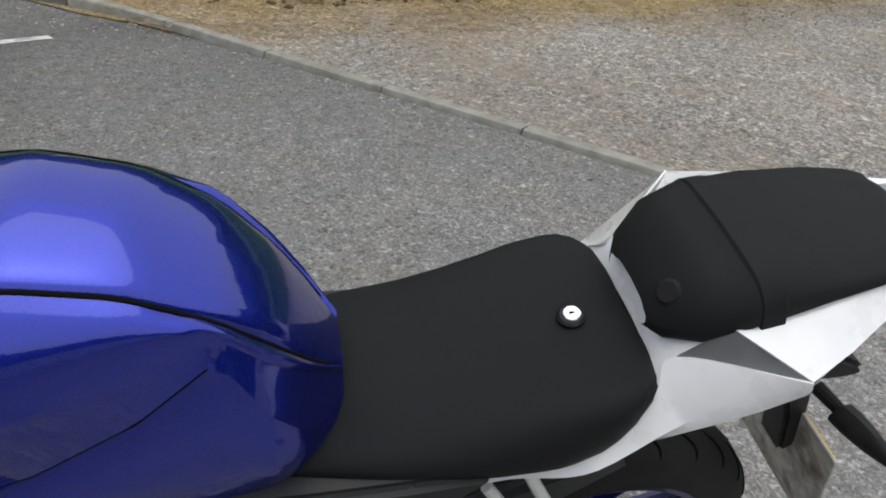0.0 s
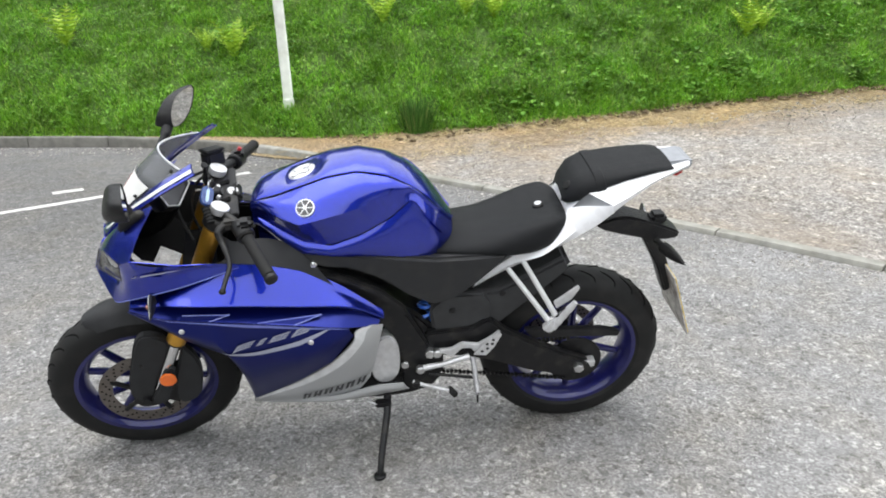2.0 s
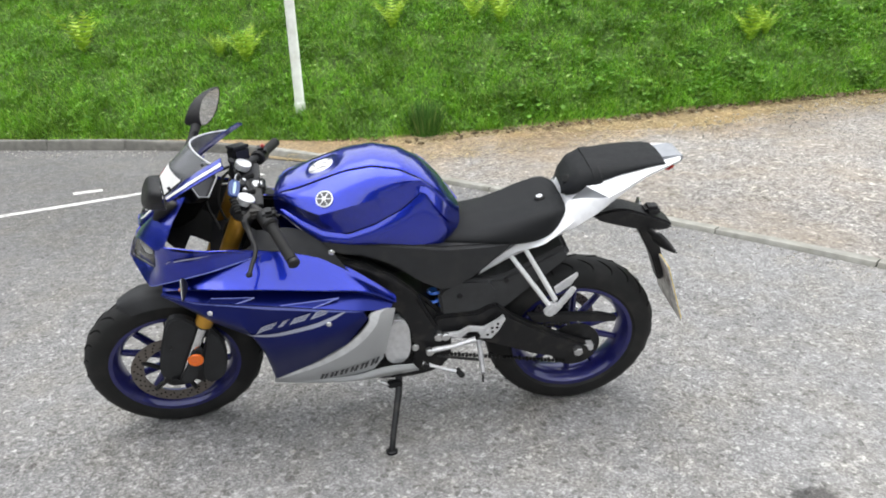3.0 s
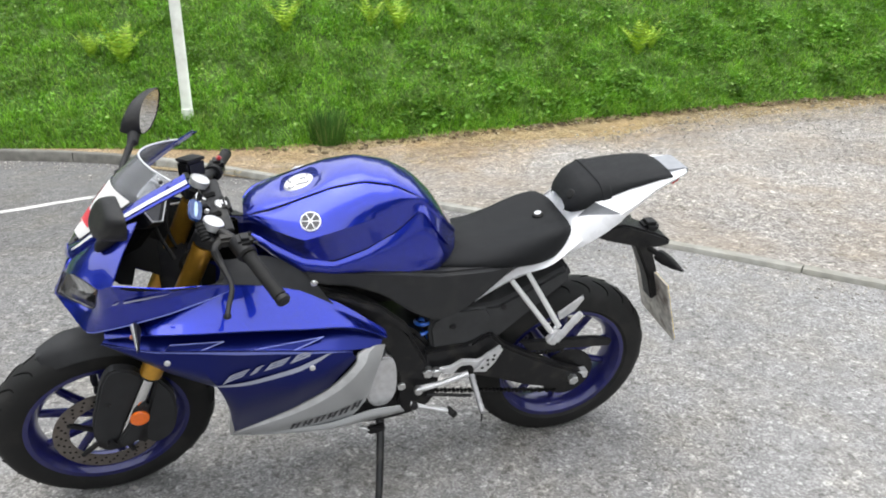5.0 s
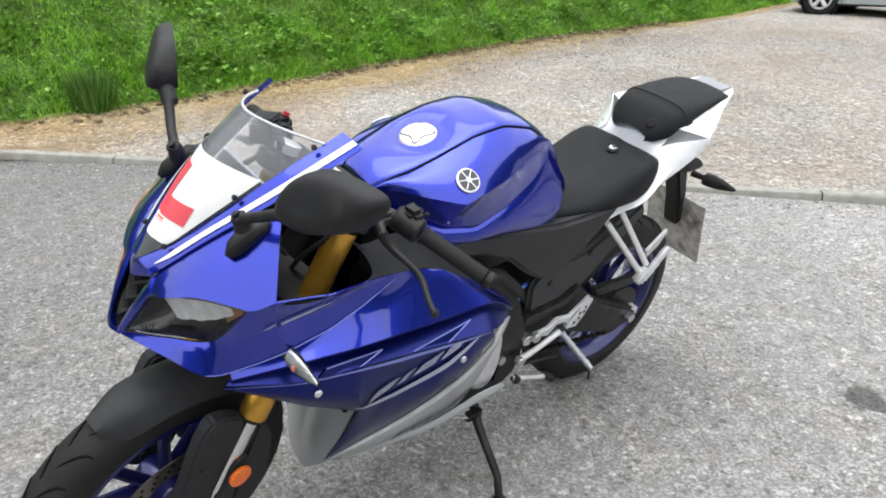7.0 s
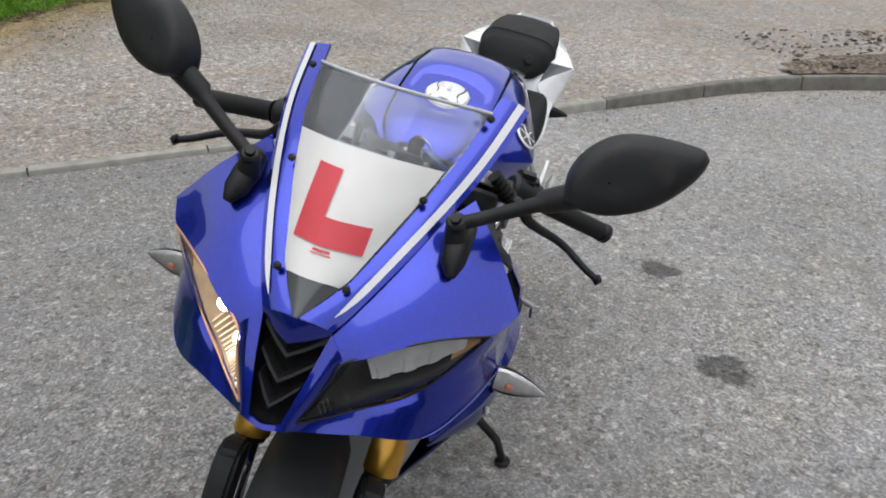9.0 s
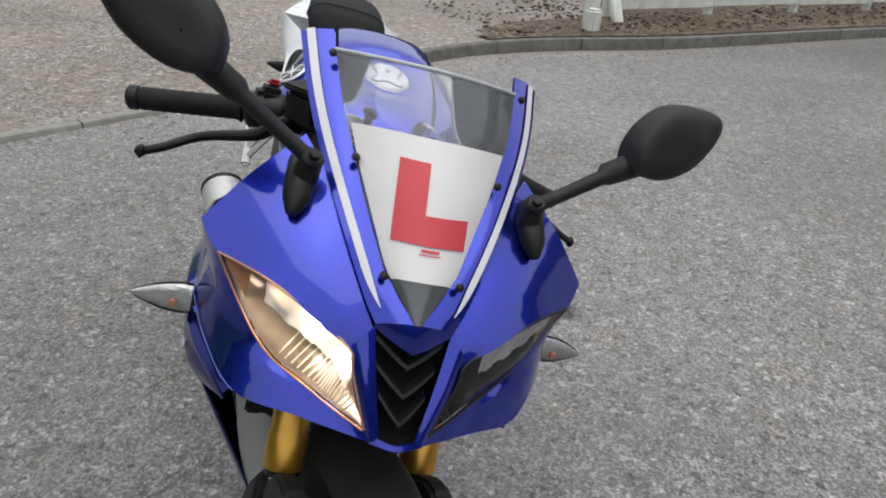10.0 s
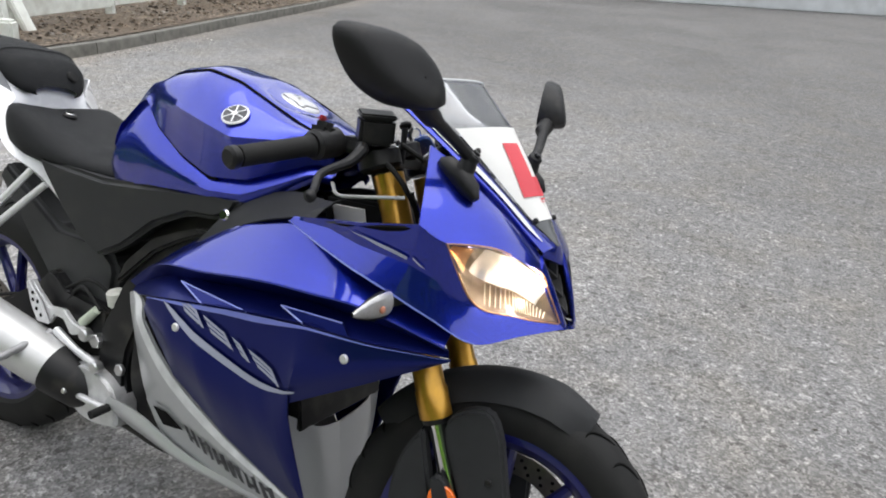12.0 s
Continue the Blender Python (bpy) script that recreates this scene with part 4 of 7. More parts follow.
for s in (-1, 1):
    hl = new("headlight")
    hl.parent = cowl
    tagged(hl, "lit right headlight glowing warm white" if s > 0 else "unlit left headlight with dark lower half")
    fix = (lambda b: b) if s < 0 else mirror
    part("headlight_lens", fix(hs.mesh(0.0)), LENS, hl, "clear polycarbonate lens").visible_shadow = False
    # bowl colour holds the lamp's warm light on the right, near-black on the left
    part("headlight_bowl", fix(deep.mesh(0.0)), mat("lit_and_unlit_headlight_bowl", (0.27, 0.215, 0.165) if s > 0 else (0.030, 0.030, 0.030), 0.22, 0.2, 0.3, vary=0.3, scale=25), hl)
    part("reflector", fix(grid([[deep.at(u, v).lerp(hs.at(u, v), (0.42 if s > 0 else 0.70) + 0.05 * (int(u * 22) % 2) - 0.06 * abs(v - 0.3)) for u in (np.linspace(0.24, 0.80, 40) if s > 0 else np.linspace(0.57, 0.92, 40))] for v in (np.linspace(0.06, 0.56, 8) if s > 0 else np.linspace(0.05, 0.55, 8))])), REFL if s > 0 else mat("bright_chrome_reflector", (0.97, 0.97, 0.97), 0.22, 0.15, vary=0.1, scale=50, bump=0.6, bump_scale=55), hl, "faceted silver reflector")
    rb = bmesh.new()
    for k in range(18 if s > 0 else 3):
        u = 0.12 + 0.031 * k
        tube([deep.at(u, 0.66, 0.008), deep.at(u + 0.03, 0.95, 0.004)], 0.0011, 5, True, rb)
    # ribs painted pale and warm on the lit side, dark on the unlit
    part("lens_rib", fix(rb), mat("lit_and_unlit_lens_rib", (0.50, 0.45, 0.38) if s > 0 else (0.10, 0.10, 0.10), 0.3, 0.3, 0.4), hl)
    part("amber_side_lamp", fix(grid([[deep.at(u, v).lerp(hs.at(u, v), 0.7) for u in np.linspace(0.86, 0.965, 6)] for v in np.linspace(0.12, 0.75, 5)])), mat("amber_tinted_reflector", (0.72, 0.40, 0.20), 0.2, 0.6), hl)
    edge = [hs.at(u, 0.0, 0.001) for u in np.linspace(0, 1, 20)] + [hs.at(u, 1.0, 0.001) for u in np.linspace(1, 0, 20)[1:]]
    # right edge coloured copper for lamplight caught in the lens
    part("lens_seal", fix(tube(edge, 0.0014, 5)), mat("lamp_glow_lens_edge", (0.55, 0.30, 0.17), 0.3, 0.5) if s > 0 else SATIN, hl)
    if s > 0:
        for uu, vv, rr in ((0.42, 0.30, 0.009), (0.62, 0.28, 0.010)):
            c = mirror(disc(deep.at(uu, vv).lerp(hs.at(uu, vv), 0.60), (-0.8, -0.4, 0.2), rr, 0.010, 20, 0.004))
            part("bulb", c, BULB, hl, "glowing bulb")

# ---- screen, its blue rails, learner plate ----
SL = [0.0, 0.22, 0.55, 0.78, 1.0]
SY_, SXS, SXC, SZS, SZC = [0.004, 0.042, 0.083, 0.105, 0.120], [-0.684, -0.637, -0.550, -0.490, -0.418], [-0.686, -0.662, -0.605, -0.560, -0.494], [0.827, 0.866, 0.944, 0.993, 1.040], [0.826, 0.864, 0.942, 0.998, 1.058]


def scr(u, s, lift=0.0):
    """A place on the screen: u from -1 (left) to 1, s from the tip to the top."""
    f = lambda t: float(np.interp(s, SL, t))
    k = 1 - abs(u) ** 1.8
    p = V((f(SXS) + (f(SXC) - f(SXS)) * k, f(SY_) * u, f(SZS) + (f(SZC) - f(SZS)) * k))
    return p + V((-0.78, u * 0.25, 0.62)).normalized() * lift


scrn = part("windscreen", thicken(grid([[scr(u, s) for u in np.linspace(-1, 1, 21)] for s in np.linspace(0.30, 1, 22)]), 0.002), SCREEN, bike, "lightly smoked clear windscreen")
part("screen_base", thicken(grid([[scr(u, s, 0.001) for u in np.linspace(-1, 1, 15)] for s in np.linspace(0.0, 0.30, 10)]), 0.002), DARKSCR, scrn, "dark grey lower tip of the screen")
part("screen_edge", tube([scr(u, 1.0) for u in np.linspace(-1, 1, 21)], 0.0024, 8), mat("pale_screen_edge", (0.55, 0.56, 0.58), 0.25), scrn)
lp = part("learner_plate", grid([[scr(u * (0.96 if s < 0.70 else 0.96 - 0.05 * (s - 0.70)), s + 0.05 * (1 - u * u) - 0.025, 0.0025) for u in np.linspace(-1, 1, 19)] for s in np.linspace(0.20, 0.74, 16)]), PAPER, scrn, "white learner sticker with a red capital L, cut to the screen")


def on_plate(y0, y1, s0, s1, lift, n=10):
    rows = []
    for s in np.linspace(s0, s1, n):
        half = float(np.interp(s, SL, SY_))
        rows.append([scr(y / half, s + 0.05 * (1 - (y / half) ** 2) - 0.035, lift) for y in np.linspace(y0, y1, n)])
    return grid(rows)


part("letter_l", merge(on_plate(0.008, 0.041, 0.345, 0.655, 0.0042), on_plate(-0.046, 0.008, 0.345, 0.460, 0.0042)), REDPAINT, lp, "red capital letter L")
part("print_bar", merge(on_plate(-0.012, 0.008, 0.322, 0.333, 0.0042, 4), on_plate(-0.014, 0.010, 0.310, 0.314, 0.0042, 4)), REDPAINT, lp)
RO = [(-0.677, 0.044, 0.8185), (-0.655, 0.060, 0.840), (-0.600, 0.092, 0.892), (-0.520, 0.126, 0.950), (-0.450, 0.148, 0.998), (-0.375, 0.163, 1.044)]
RI = [scr(-1, s) for s in (0.0, 0.18, 0.42, 0.66, 0.84, 1.0)]
RI[-1] = RI[-1] + V((0.030, -0.004, 0.018))
rail = Sheet([[tuple(i), tuple((i + V((o[0], -o[1], o[2]))) / 2 + V((-0.002, 0, 0.002))), (o[0], -o[1], o[2])] for i, o in zip(RI, RO)], 26, 8)
rails = both("screen_rail", rail.mesh(0.004), BLUE, "blue rail along the screen with a white stripe", cowl)
onto("white_stripe", rail.decal(([(0.10, 0.66), (0.25, 0.55), (1.0, 0.56)], [(0.10, 0.68), (0.25, 0.80), (1.0, 0.80)]), 0.0025, 24), WSTRIPE, rails)
part("rail_nose", thicken(grid([[V(p) for p in ((-0.678, -0.044, 0.819), (-0.6835, -0.022, 0.8245), (-0.6885, 0, 0.829), (-0.6835, 0.022, 0.8245), (-0.678, 0.044, 0.819))], [V(p) for p in ((-0.677, -0.044, 0.815), (-0.689, -0.021, 0.813), (-0.6965, 0, 0.810), (-0.689, 0.021, 0.813), (-0.677, 0.044, 0.815))], [V(p) for p in ((-0.675, -0.043, 0.812), (-0.690, -0.020, 0.8045), (-0.698, 0, 0.798), (-0.690, 0.020, 0.8045), (-0.675, 0.043, 0.812))], [V(p) for p in ((-0.662, -0.042, 0.811), (-0.674, -0.020, 0.8035), (-0.682, 0, 0.797), (-0.674, 0.020, 0.8035), (-0.662, 0.042, 0.811))]]), 0.0015), BLUE, cowl, "blue point between screen and intake")
for s in (-1, 1):
    for p in ((-0.436, 0.124, 1.036), (-0.551, 0.086, 0.951), (-0.651, 0.043, 0.861)):
        part("rail_bolt", disc((p[0] - 0.003, s * p[1], p[2] + 0.003), (-0.7, s * 0.4, 0.6), 0.0048, 0.008, 14, 0.002), SATIN, rails[0 if s < 0 else 1])

# ---- mirrors ----
for s in (-1, 1):
    mo = new("mirror")
    mo.parent = bike
    tagged(mo, "black wing mirror on a slim stalk")
    m = lambda p: V((p[0], p[1] * s, p[2]))
    part("mirror_base", merge(tube([m((-0.592, 0.146, 0.888)), m((-0.580, 0.143, 0.900)), m((-0.558, 0.140, 0.916)), m((-0.532, 0.142, 0.930)), m((-0.522, 0.144, 0.934))], [0.006, 0.015, 0.018, 0.014, 0.005], 14), tube([m((-0.560, 0.138, 0.915)), m((-0.566, 0.134, 0.945))], [0.016, 0.013], 12), disc(m((-0.568, 0.134, 0.946)), (-0.5, -0.2 * s, 0.8), 0.013, 0.014, 18, 0.003)), SATIN, mo, "black rubber foot of the mirror stalk")
    part("stalk_bolt", disc(m((-0.574, 0.132, 0.954)), (-0.5, -0.2 * s, 0.8), 0.007, 0.004, 6, 0.001), SATIN, mo)
    part("stalk", tube([m((-0.566, 0.134, 0.944)), m((-0.560, 0.165, 0.962)), m((-0.545, 0.215, 0.990)), m((-0.540, 0.222, 0.994)), m((-0.535, 0.262, 1.016))], [0.009, 0.0085, 0.0095, 0.0145, 0.017], 12), BLACK, mo)
    outl = [(0.240, 1.010), (0.262, 1.002), (0.300, 1.003), (0.345, 1.022), (0.374, 1.052), (0.385, 1.075), (0.381, 1.088), (0.360, 1.093), (0.312, 1.094), (0.275, 1.086), (0.248, 1.062), (0.237, 1.034)]
    ring = [(p.x, p.z) for p in cr([(y, 0, z) for y, z in outl + outl[:1]], 37)[:-1]]
    cy, cz = 0.298, 1.044
    rows = []
    for x, k in ((-0.508, 0.975), (-0.512, 0.995), (-0.520, 1.0), (-0.535, 0.992), (-0.550, 0.965), (-0.562, 0.91), (-0.571, 0.82), (-0.577, 0.62), (-0.580, 0.34), (-0.581, 0.02)):
        rows.append([m((-0.508 + (x + 0.508) * (0.98 - 0.50 * (cz + (z - cz) * k - 0.998) / 0.094) + 0.008 + 0.30 * (y - cy) * k, cy + (y - cy) * k - 0.015 * (1 - k), cz + (z - cz) * k)) for y, z in ring])
    part("housing", grid(rows, True), BLACK, mo, "matt black mirror shell", 50)
    gl = bmesh.new()
    gl.faces.new([gl.verts.new(m((-0.5020 + 0.30 * (y - cy) * 0.95, cy + (y - cy) * 0.94, cz + (z - cz) * 0.94))) for y, z in ring])
    part("mirror_glass", gl, MIRROR, mo, "mirror glass", smooth=False)

# ---- side fairings ----
U_T = [(-0.605, 0.170, 0.690), (-0.500, 0.196, 0.735), (-0.400, 0.186, 0.772), (-0.300, 0.172, 0.793), (-0.180, 0.146, 0.760), (-0.060, 0.148, 0.694), (0.070, 0.158, 0.596)]
U_M = [(-0.605, 0.180, 0.679), (-0.495, 0.222, 0.718), (-0.398, 0.218, 0.732), (-0.300, 0.196, 0.750), (-0.180, 0.158, 0.752), (-0.060, 0.164, 0.681), (0.071, 0.168, 0.590)]
U_B = [(-0.605, 0.186, 0.672), (-0.495, 0.237, 0.708), (-0.396, 0.246, 0.706), (-0.288, 0.239, 0.695), (-0.150, 0.216, 0.667), (-0.021, 0.198, 0.644), (0.072, 0.176, 0.583)]
upper = Sheet([L2(c) for c in zip(U_T, U_M, U_B)], 24, 8, soft_v=False)
uf = both("upper_side_panel", upper.mesh(), BLUE, "bright blue upper side panel of the fairing")
R_M = [(-0.605, 0.170, 0.663), (-0.498, 0.192, 0.676), (-0.398, 0.196, 0.676), (-0.290, 0.188, 0.664), (-0.150, 0.178, 0.640), (-0.030, 0.174, 0.620), (0.060, 0.170, 0.574)]
R_B = [(-0.612, 0.179, 0.655), (-0.500, 0.226, 0.652), (-0.397, 0.243, 0.652), (-0.290, 0.243, 0.638), (-0.150, 0.235, 0.613), (-0.040, 0.224, 0.590), (0.052, 0.186, 0.562)]
recess = Sheet([L2(c) for c in zip(U_B, R_M, R_B)], 24, 8, soft_v=False)
rf_ = both("recess_panel", recess.mesh(), BLUE_SHADED, "blue recess between the side panels, shade put into its colour")
onto("black_vent", recess.decal(([(0.70, 0.45), (0.93, 0.50)], [(0.72, 0.92), (0.90, 0.90)]), 0.002, 8), SATIN, rf_)
for pts in (((-0.470, 0.2375, 0.657), (-0.457, 0.238, 0.674), (-0.336, 0.233, 0.665), (-0.390, 0.2435, 0.653)), ((-0.278, 0.2425, 0.637), (-0.098, 0.213, 0.634), (-0.174, 0.237, 0.619), (-0.230, 0.241, 0.629))):
    q = [V((x, -y, z)) for x, y, z in pts]
    wd = bmesh.new()
    wd.faces.new([wd.verts.new(p) for p in q])
    blades_ = thicken(wd, 0.006)
    if len(pts) == 4 and pts[0][0] < -0.4:
        edge_ = [q[1], q[2], q[3]]
    else:
        edge_ = [q[0], q[1], q[2]]
    own = both("recess_blade", blades_, BLUE_SHADED, "blue arrow-shaped blade in the recess", None, 20)
    onto("blade_edge", tube(edge_, 0.0015, 6), BLUE_GLINT, own)
D_T = [(-0.616, 0.179, 0.653), (-0.500, 0.226, 0.651), (-0.397, 0.243, 0.651), (-0.298, 0.243, 0.639), (-0.229, 0.240, 0.628), (-0.149, 0.235, 0.612), (-0.085, 0.229, 0.599), (-0.027, 0.222, 0.586)]
D_M = [(-0.614, 0.180, 0.650), (-0.490, 0.230, 0.612), (-0.380, 0.240, 0.565), (-0.318, 0.190, 0.420), (-0.260, 0.205, 0.455), (-0.175, 0.228, 0.490), (-0.095, 0.232, 0.530), (-0.024, 0.222, 0.574)]
D_B = [(-0.612, 0.178, 0.648), (-0.470, 0.210, 0.565), (-0.350, 0.208, 0.492), (-0.345, 0.085, 0.222), (-0.270, 0.118, 0.280), (-0.185, 0.158, 0.352), (-0.085, 0.198, 0.448), (-0.015, 0.216, 0.556)]
lower = Sheet([L2(c) for c in zip(D_T, D_M, D_B)], 40, 14, soft_u=False)
df = both("lower_side_panel", lower.mesh(), BLUE_SHADED, "blue lower side panel with white stripes, coloured as shaded")
onto("panel_line", lower.decal(([(0.0, 0.0), (1.0, 0.0)], [(0.0, 0.025), (1.0, 0.03)]), 0.003, 40), BLUE_GLINT, df)


def at_side(ps, lift, sheet=None):
    """Places on the lower panel by their (x, z)."""
    out = []
    for x, z in ps:
        cost = lambda q: (sheet.at(*q).x - x) ** 2 + (sheet.at(*q).z - z) ** 2
        best = min(((a, b) for a in np.linspace(0, 1, 41) for b in np.linspace(0, 1, 21)), key=cost)
        for w in (0.02, 0.006, 0.002):
            best = min(((best[0] + w * i, best[1] + w * j) for i in (-1, -0.5, 0, 0.5, 1) for j in (-1, -0.5, 0, 0.5, 1)), key=cost)
        out.append(sheet.at(*best, lift))
    return out


def band(top, bot, sheet, lift=0.004):
    n = 18 if len(top) > 2 else 4
    sm = lambda c: [(p.x, p.z) for p in cr([(x, 0, z) for x, z in c], n)]
    A, B = at_side(sm(top), lift, sheet), at_side(sm(bot), lift, sheet)
    return grid([A, [a.lerp(b_, 0.5) for a, b_ in zip(A, B)], B])


onto("swoosh_stripe", band([(-0.380, 0.532), (-0.305, 0.521), (-0.200, 0.553), (-0.130, 0.580), (-0.075, 0.601)], [(-0.375, 0.526), (-0.300, 0.509), (-0.190, 0.541), (-0.118, 0.572), (-0.080, 0.596)], lower), GDECAL, df, "silver grey swoosh stripe")
mk = bmesh.new()
for x0, w0 in ((-0.352, 0.058), (-0.285, 0.026), (-0.250, 0.056), (-0.186, 0.056)):
    z0 = 0.531 + (x0 + 0.345) * 0.30
    for e, f in ((0.0, 0.008), (0.0105, 0.0175), (0.020, 0.0275)):
        sh = 0.75
        mk = merge(mk, band([(x0 + sh * f, z0 + f), (x0 + sh * f + w0 - 0.008, z0 + f + 0.30 * w0)], [(x0 + sh * e, z0 + e), (x0 + sh * e + w0 - 0.008, z0 + e + 0.30 * w0)], lower))
    mk = merge(mk, band([(x0 + 0.020, z0 + 0.0275), (x0 + 0.028, z0 + 0.030)], [(x0, z0), (x0 + 0.008, z0 + 0.002)], lower))
onto("marking_bar", mk, GDECAL, df)
for o, s in zip(df, (-1, 1)):
    for p in ((-0.131, 0.248, 0.566), (-0.469, 0.237, 0.620)):
        part("panel_bolt", disc((p[0], s * p[1], p[2]), (0, 1, 0.1 * s), 0.0075, 0.006, 18, 0.002), ALU, o)
S_I = [(-0.350, 0.083, 0.216), (-0.270, 0.116, 0.278), (-0.185, 0.156, 0.350), (-0.085, 0.197, 0.446), (-0.020, 0.214, 0.530), (-0.012, 0.215, 0.566), (0.010, 0.206, 0.575)]
S_M = [(-0.356, 0.066, 0.192), (-0.240, 0.126, 0.258), (-0.120, 0.162, 0.325), (-0.035, 0.184, 0.400), (0.020, 0.198, 0.500), (0.032, 0.198, 0.555), (0.040, 0.194, 0.572)]
S_O = [(-0.362, 0.040, 0.168), (-0.200, 0.110, 0.218), (-0.040, 0.145, 0.275), (0.020, 0.158, 0.350), (0.045, 0.172, 0.450), (0.062, 0.180, 0.530), (0.068, 0.180, 0.560)]
belly = Sheet([L2(c) for c in zip(S_I, S_M, S_O)], 26, 9)
bf = both("belly_panel", belly.mesh(), SILVER, "silver belly panel sweeping up to the rear")
onto("white_edge", belly.decal(([(0.03, 0.02), (1.0, 0.02)], [(0.03, 0.16), (0.5, 0.22), (1.0, 0.42)]), 0.002, 30), mat("bright_silver_edge", (0.76, 0.77, 0.78), 0.3, 0.15, 0.6), bf)
for o, x1, z1, dx, dz in ((bf[0], -0.192, 0.246, 0.034, 0.0145), (bf[1], -0.285, 0.226, 0.031, 0.0150)):
    mk = bmesh.new()
    for k in range(6):
        x0, z0 = x1 + dx * k, z1 + dz * k
        for e in (0.0, 0.015):
            mk = merge(mk, band([(x0 + e + 0.009, z0 + 0.035 + 0.42 * e), (x0 + e + 0.018, z0 + 0.038 + 0.42 * e)], [(x0 + e - 0.002, z0 + 0.42 * e), (x0 + e + 0.007, z0 + 0.003 + 0.42 * e)], belly, 0.003))
        q = 0.012 if k % 2 else 0.024
        mk = merge(mk, band([(x0 + 0.006, z0 + q + 0.007), (x0 + 0.022, z0 + q + 0.013)], [(x0 + 0.004, z0 + q), (x0 + 0.020, z0 + q + 0.006)], belly, 0.003))
    part("marking_bar", mk if o is bf[0] else mirror(mk), INK, o)
vent_rim = band([(0.000, 0.360), (-0.058, 0.364)], [(-0.034, 0.308), (-0.108, 0.326)], belly, 0.003)
part("belly_vent_rim", mirror(vent_rim), SILVER, bf[1], "raised rim of the belly vent")
part("belly_vent", mirror(band([(-0.012, 0.352), (-0.055, 0.357)], [(-0.036, 0.318), (-0.096, 0.331)], belly, 0.005)), GROOVE, bf[1], "black vent opening in the belly panel")
und2 = Sheet([[L2([o])[0], (o[0], -o[1] * 0.5, o[2] - 0.012), (o[0], 0.0, o[2] - 0.015)] for o in S_O[:4]], 12, 6)
both("belly_floor", und2.mesh(), SILVER)
keel = Sheet([L2(c) for c in (((-0.300, 0.092, 0.215), (-0.305, 0.086, 0.200), (-0.310, 0.066, 0.186)), ((-0.100, 0.146, 0.264), (-0.100, 0.148, 0.246), (-0.100, 0.128, 0.226)), ((0.030, 0.164, 0.312), (0.035, 0.166, 0.288), (0.040, 0.146, 0.258)), ((0.120, 0.166, 0.318), (0.130, 0.166, 0.300), (0.138, 0.150, 0.278)))], 18, 8)
both("belly_rail", keel.mesh(0.004), SILVER, "silver lower rail of the belly pan")
front = Sheet([[(-0.318, -0.150, 0.440), (-0.335, -0.125, 0.330), (-0.348, -0.083, 0.216)], [(-0.335, -0.080, 0.400), (-0.352, -0.060, 0.290), (-0.362, -0.040, 0.170)], [(-0.330, 0.0, 0.380), (-0.350, 0.0, 0.280), (-0.366, 0.0, 0.160)]], 10, 10)
both("belly_front", front.mesh(), SILVER, "silver front scoop of the belly pan")

# ---- cockpit ----
POD_C, POD_N, POD_U = V((-0.440, 0, 0.890)), V((0.751, 0, 0.661)), V((-0.661, 0, 0.751))
POD = [(-0.090, 0.078), (-0.106, 0.050), (-0.068, 0.024), (0.068, 0.024), (0.106, 0.050), (0.090, 0.078), (0.060, 0.112), (-0.060, 0.112)]


def pod_ring(k, lift):
    return [POD_C + POD_U * (0.066 + (v - 0.066) * k) + V((0, u * k, 0)) + POD_N * lift for u, v in POD]


pod = part("instrument_pod", grid([pod_ring(q, e) for q, e in ((0.02, -0.060), (0.60, -0.060), (0.90, -0.030), (1.0, -0.006), (0.99, 0.0), (0.92, 0.001), (0.86, -0.010))], True), SATIN, bike, "black hexagonal instrument pod behind the screen", 20)
part("dial_glass", grid([pod_ring(0.87, -0.009), pod_ring(0.45, -0.008), pod_ring(0.02, -0.008)], True), INK, pod, "dark unlit instrument display", 20)
part("pod_rim", tube([p + POD_N * 0.002 for p in pod_ring(0.955, 0.0)] + [pod_ring(0.955, 0.002)[0]], 0.0022, 6), ALU, pod, "thin silver edge round the display")
part("pod_bracket", tube([(-0.490, 0, 0.900), (-0.540, 0, 0.840), (-0.600, 0, 0.800)], [0.030, 0.035, 0.030], 10), GROOVE, pod)
floor_rows = lambda ys: [[V((x, y * w, z)) for y in ys] for x, w, z in ((-0.655, 0.25, 0.800), (-0.595, 0.50, 0.795), (-0.560, 0.68, 0.788), (-0.536, 0.62, 0.774))]
floor_far = [[V((x, y, z)) for y in (-0.042, 0.0, 0.060, 0.120)] for x, z in ((-0.536, 0.774), (-0.440, 0.720), (-0.360, 0.660))]
part("cockpit_floor", merge(grid(floor_rows(np.linspace(-0.2, 0.2, 5))), grid(floor_far)), GROOVE, bike)
liner = Sheet([L2([(-0.598, 0.150, 0.818), (-0.595, 0.115, 0.790), (-0.590, 0.085, 0.725)]), L2([(-0.553, 0.230, 0.843), (-0.545, 0.185, 0.790), (-0.520, 0.140, 0.700)]), L2([(-0.450, 0.226, 0.823), (-0.445, 0.185, 0.770), (-0.430, 0.138, 0.690)]), L2([(-0.385, 0.208, 0.811), (-0.360, 0.165, 0.770), (-0.345, 0.130, 0.690)])], 12, 8)
both("cockpit_liner", liner.mesh(), GROOVE, "black liner inside the fairing opening")
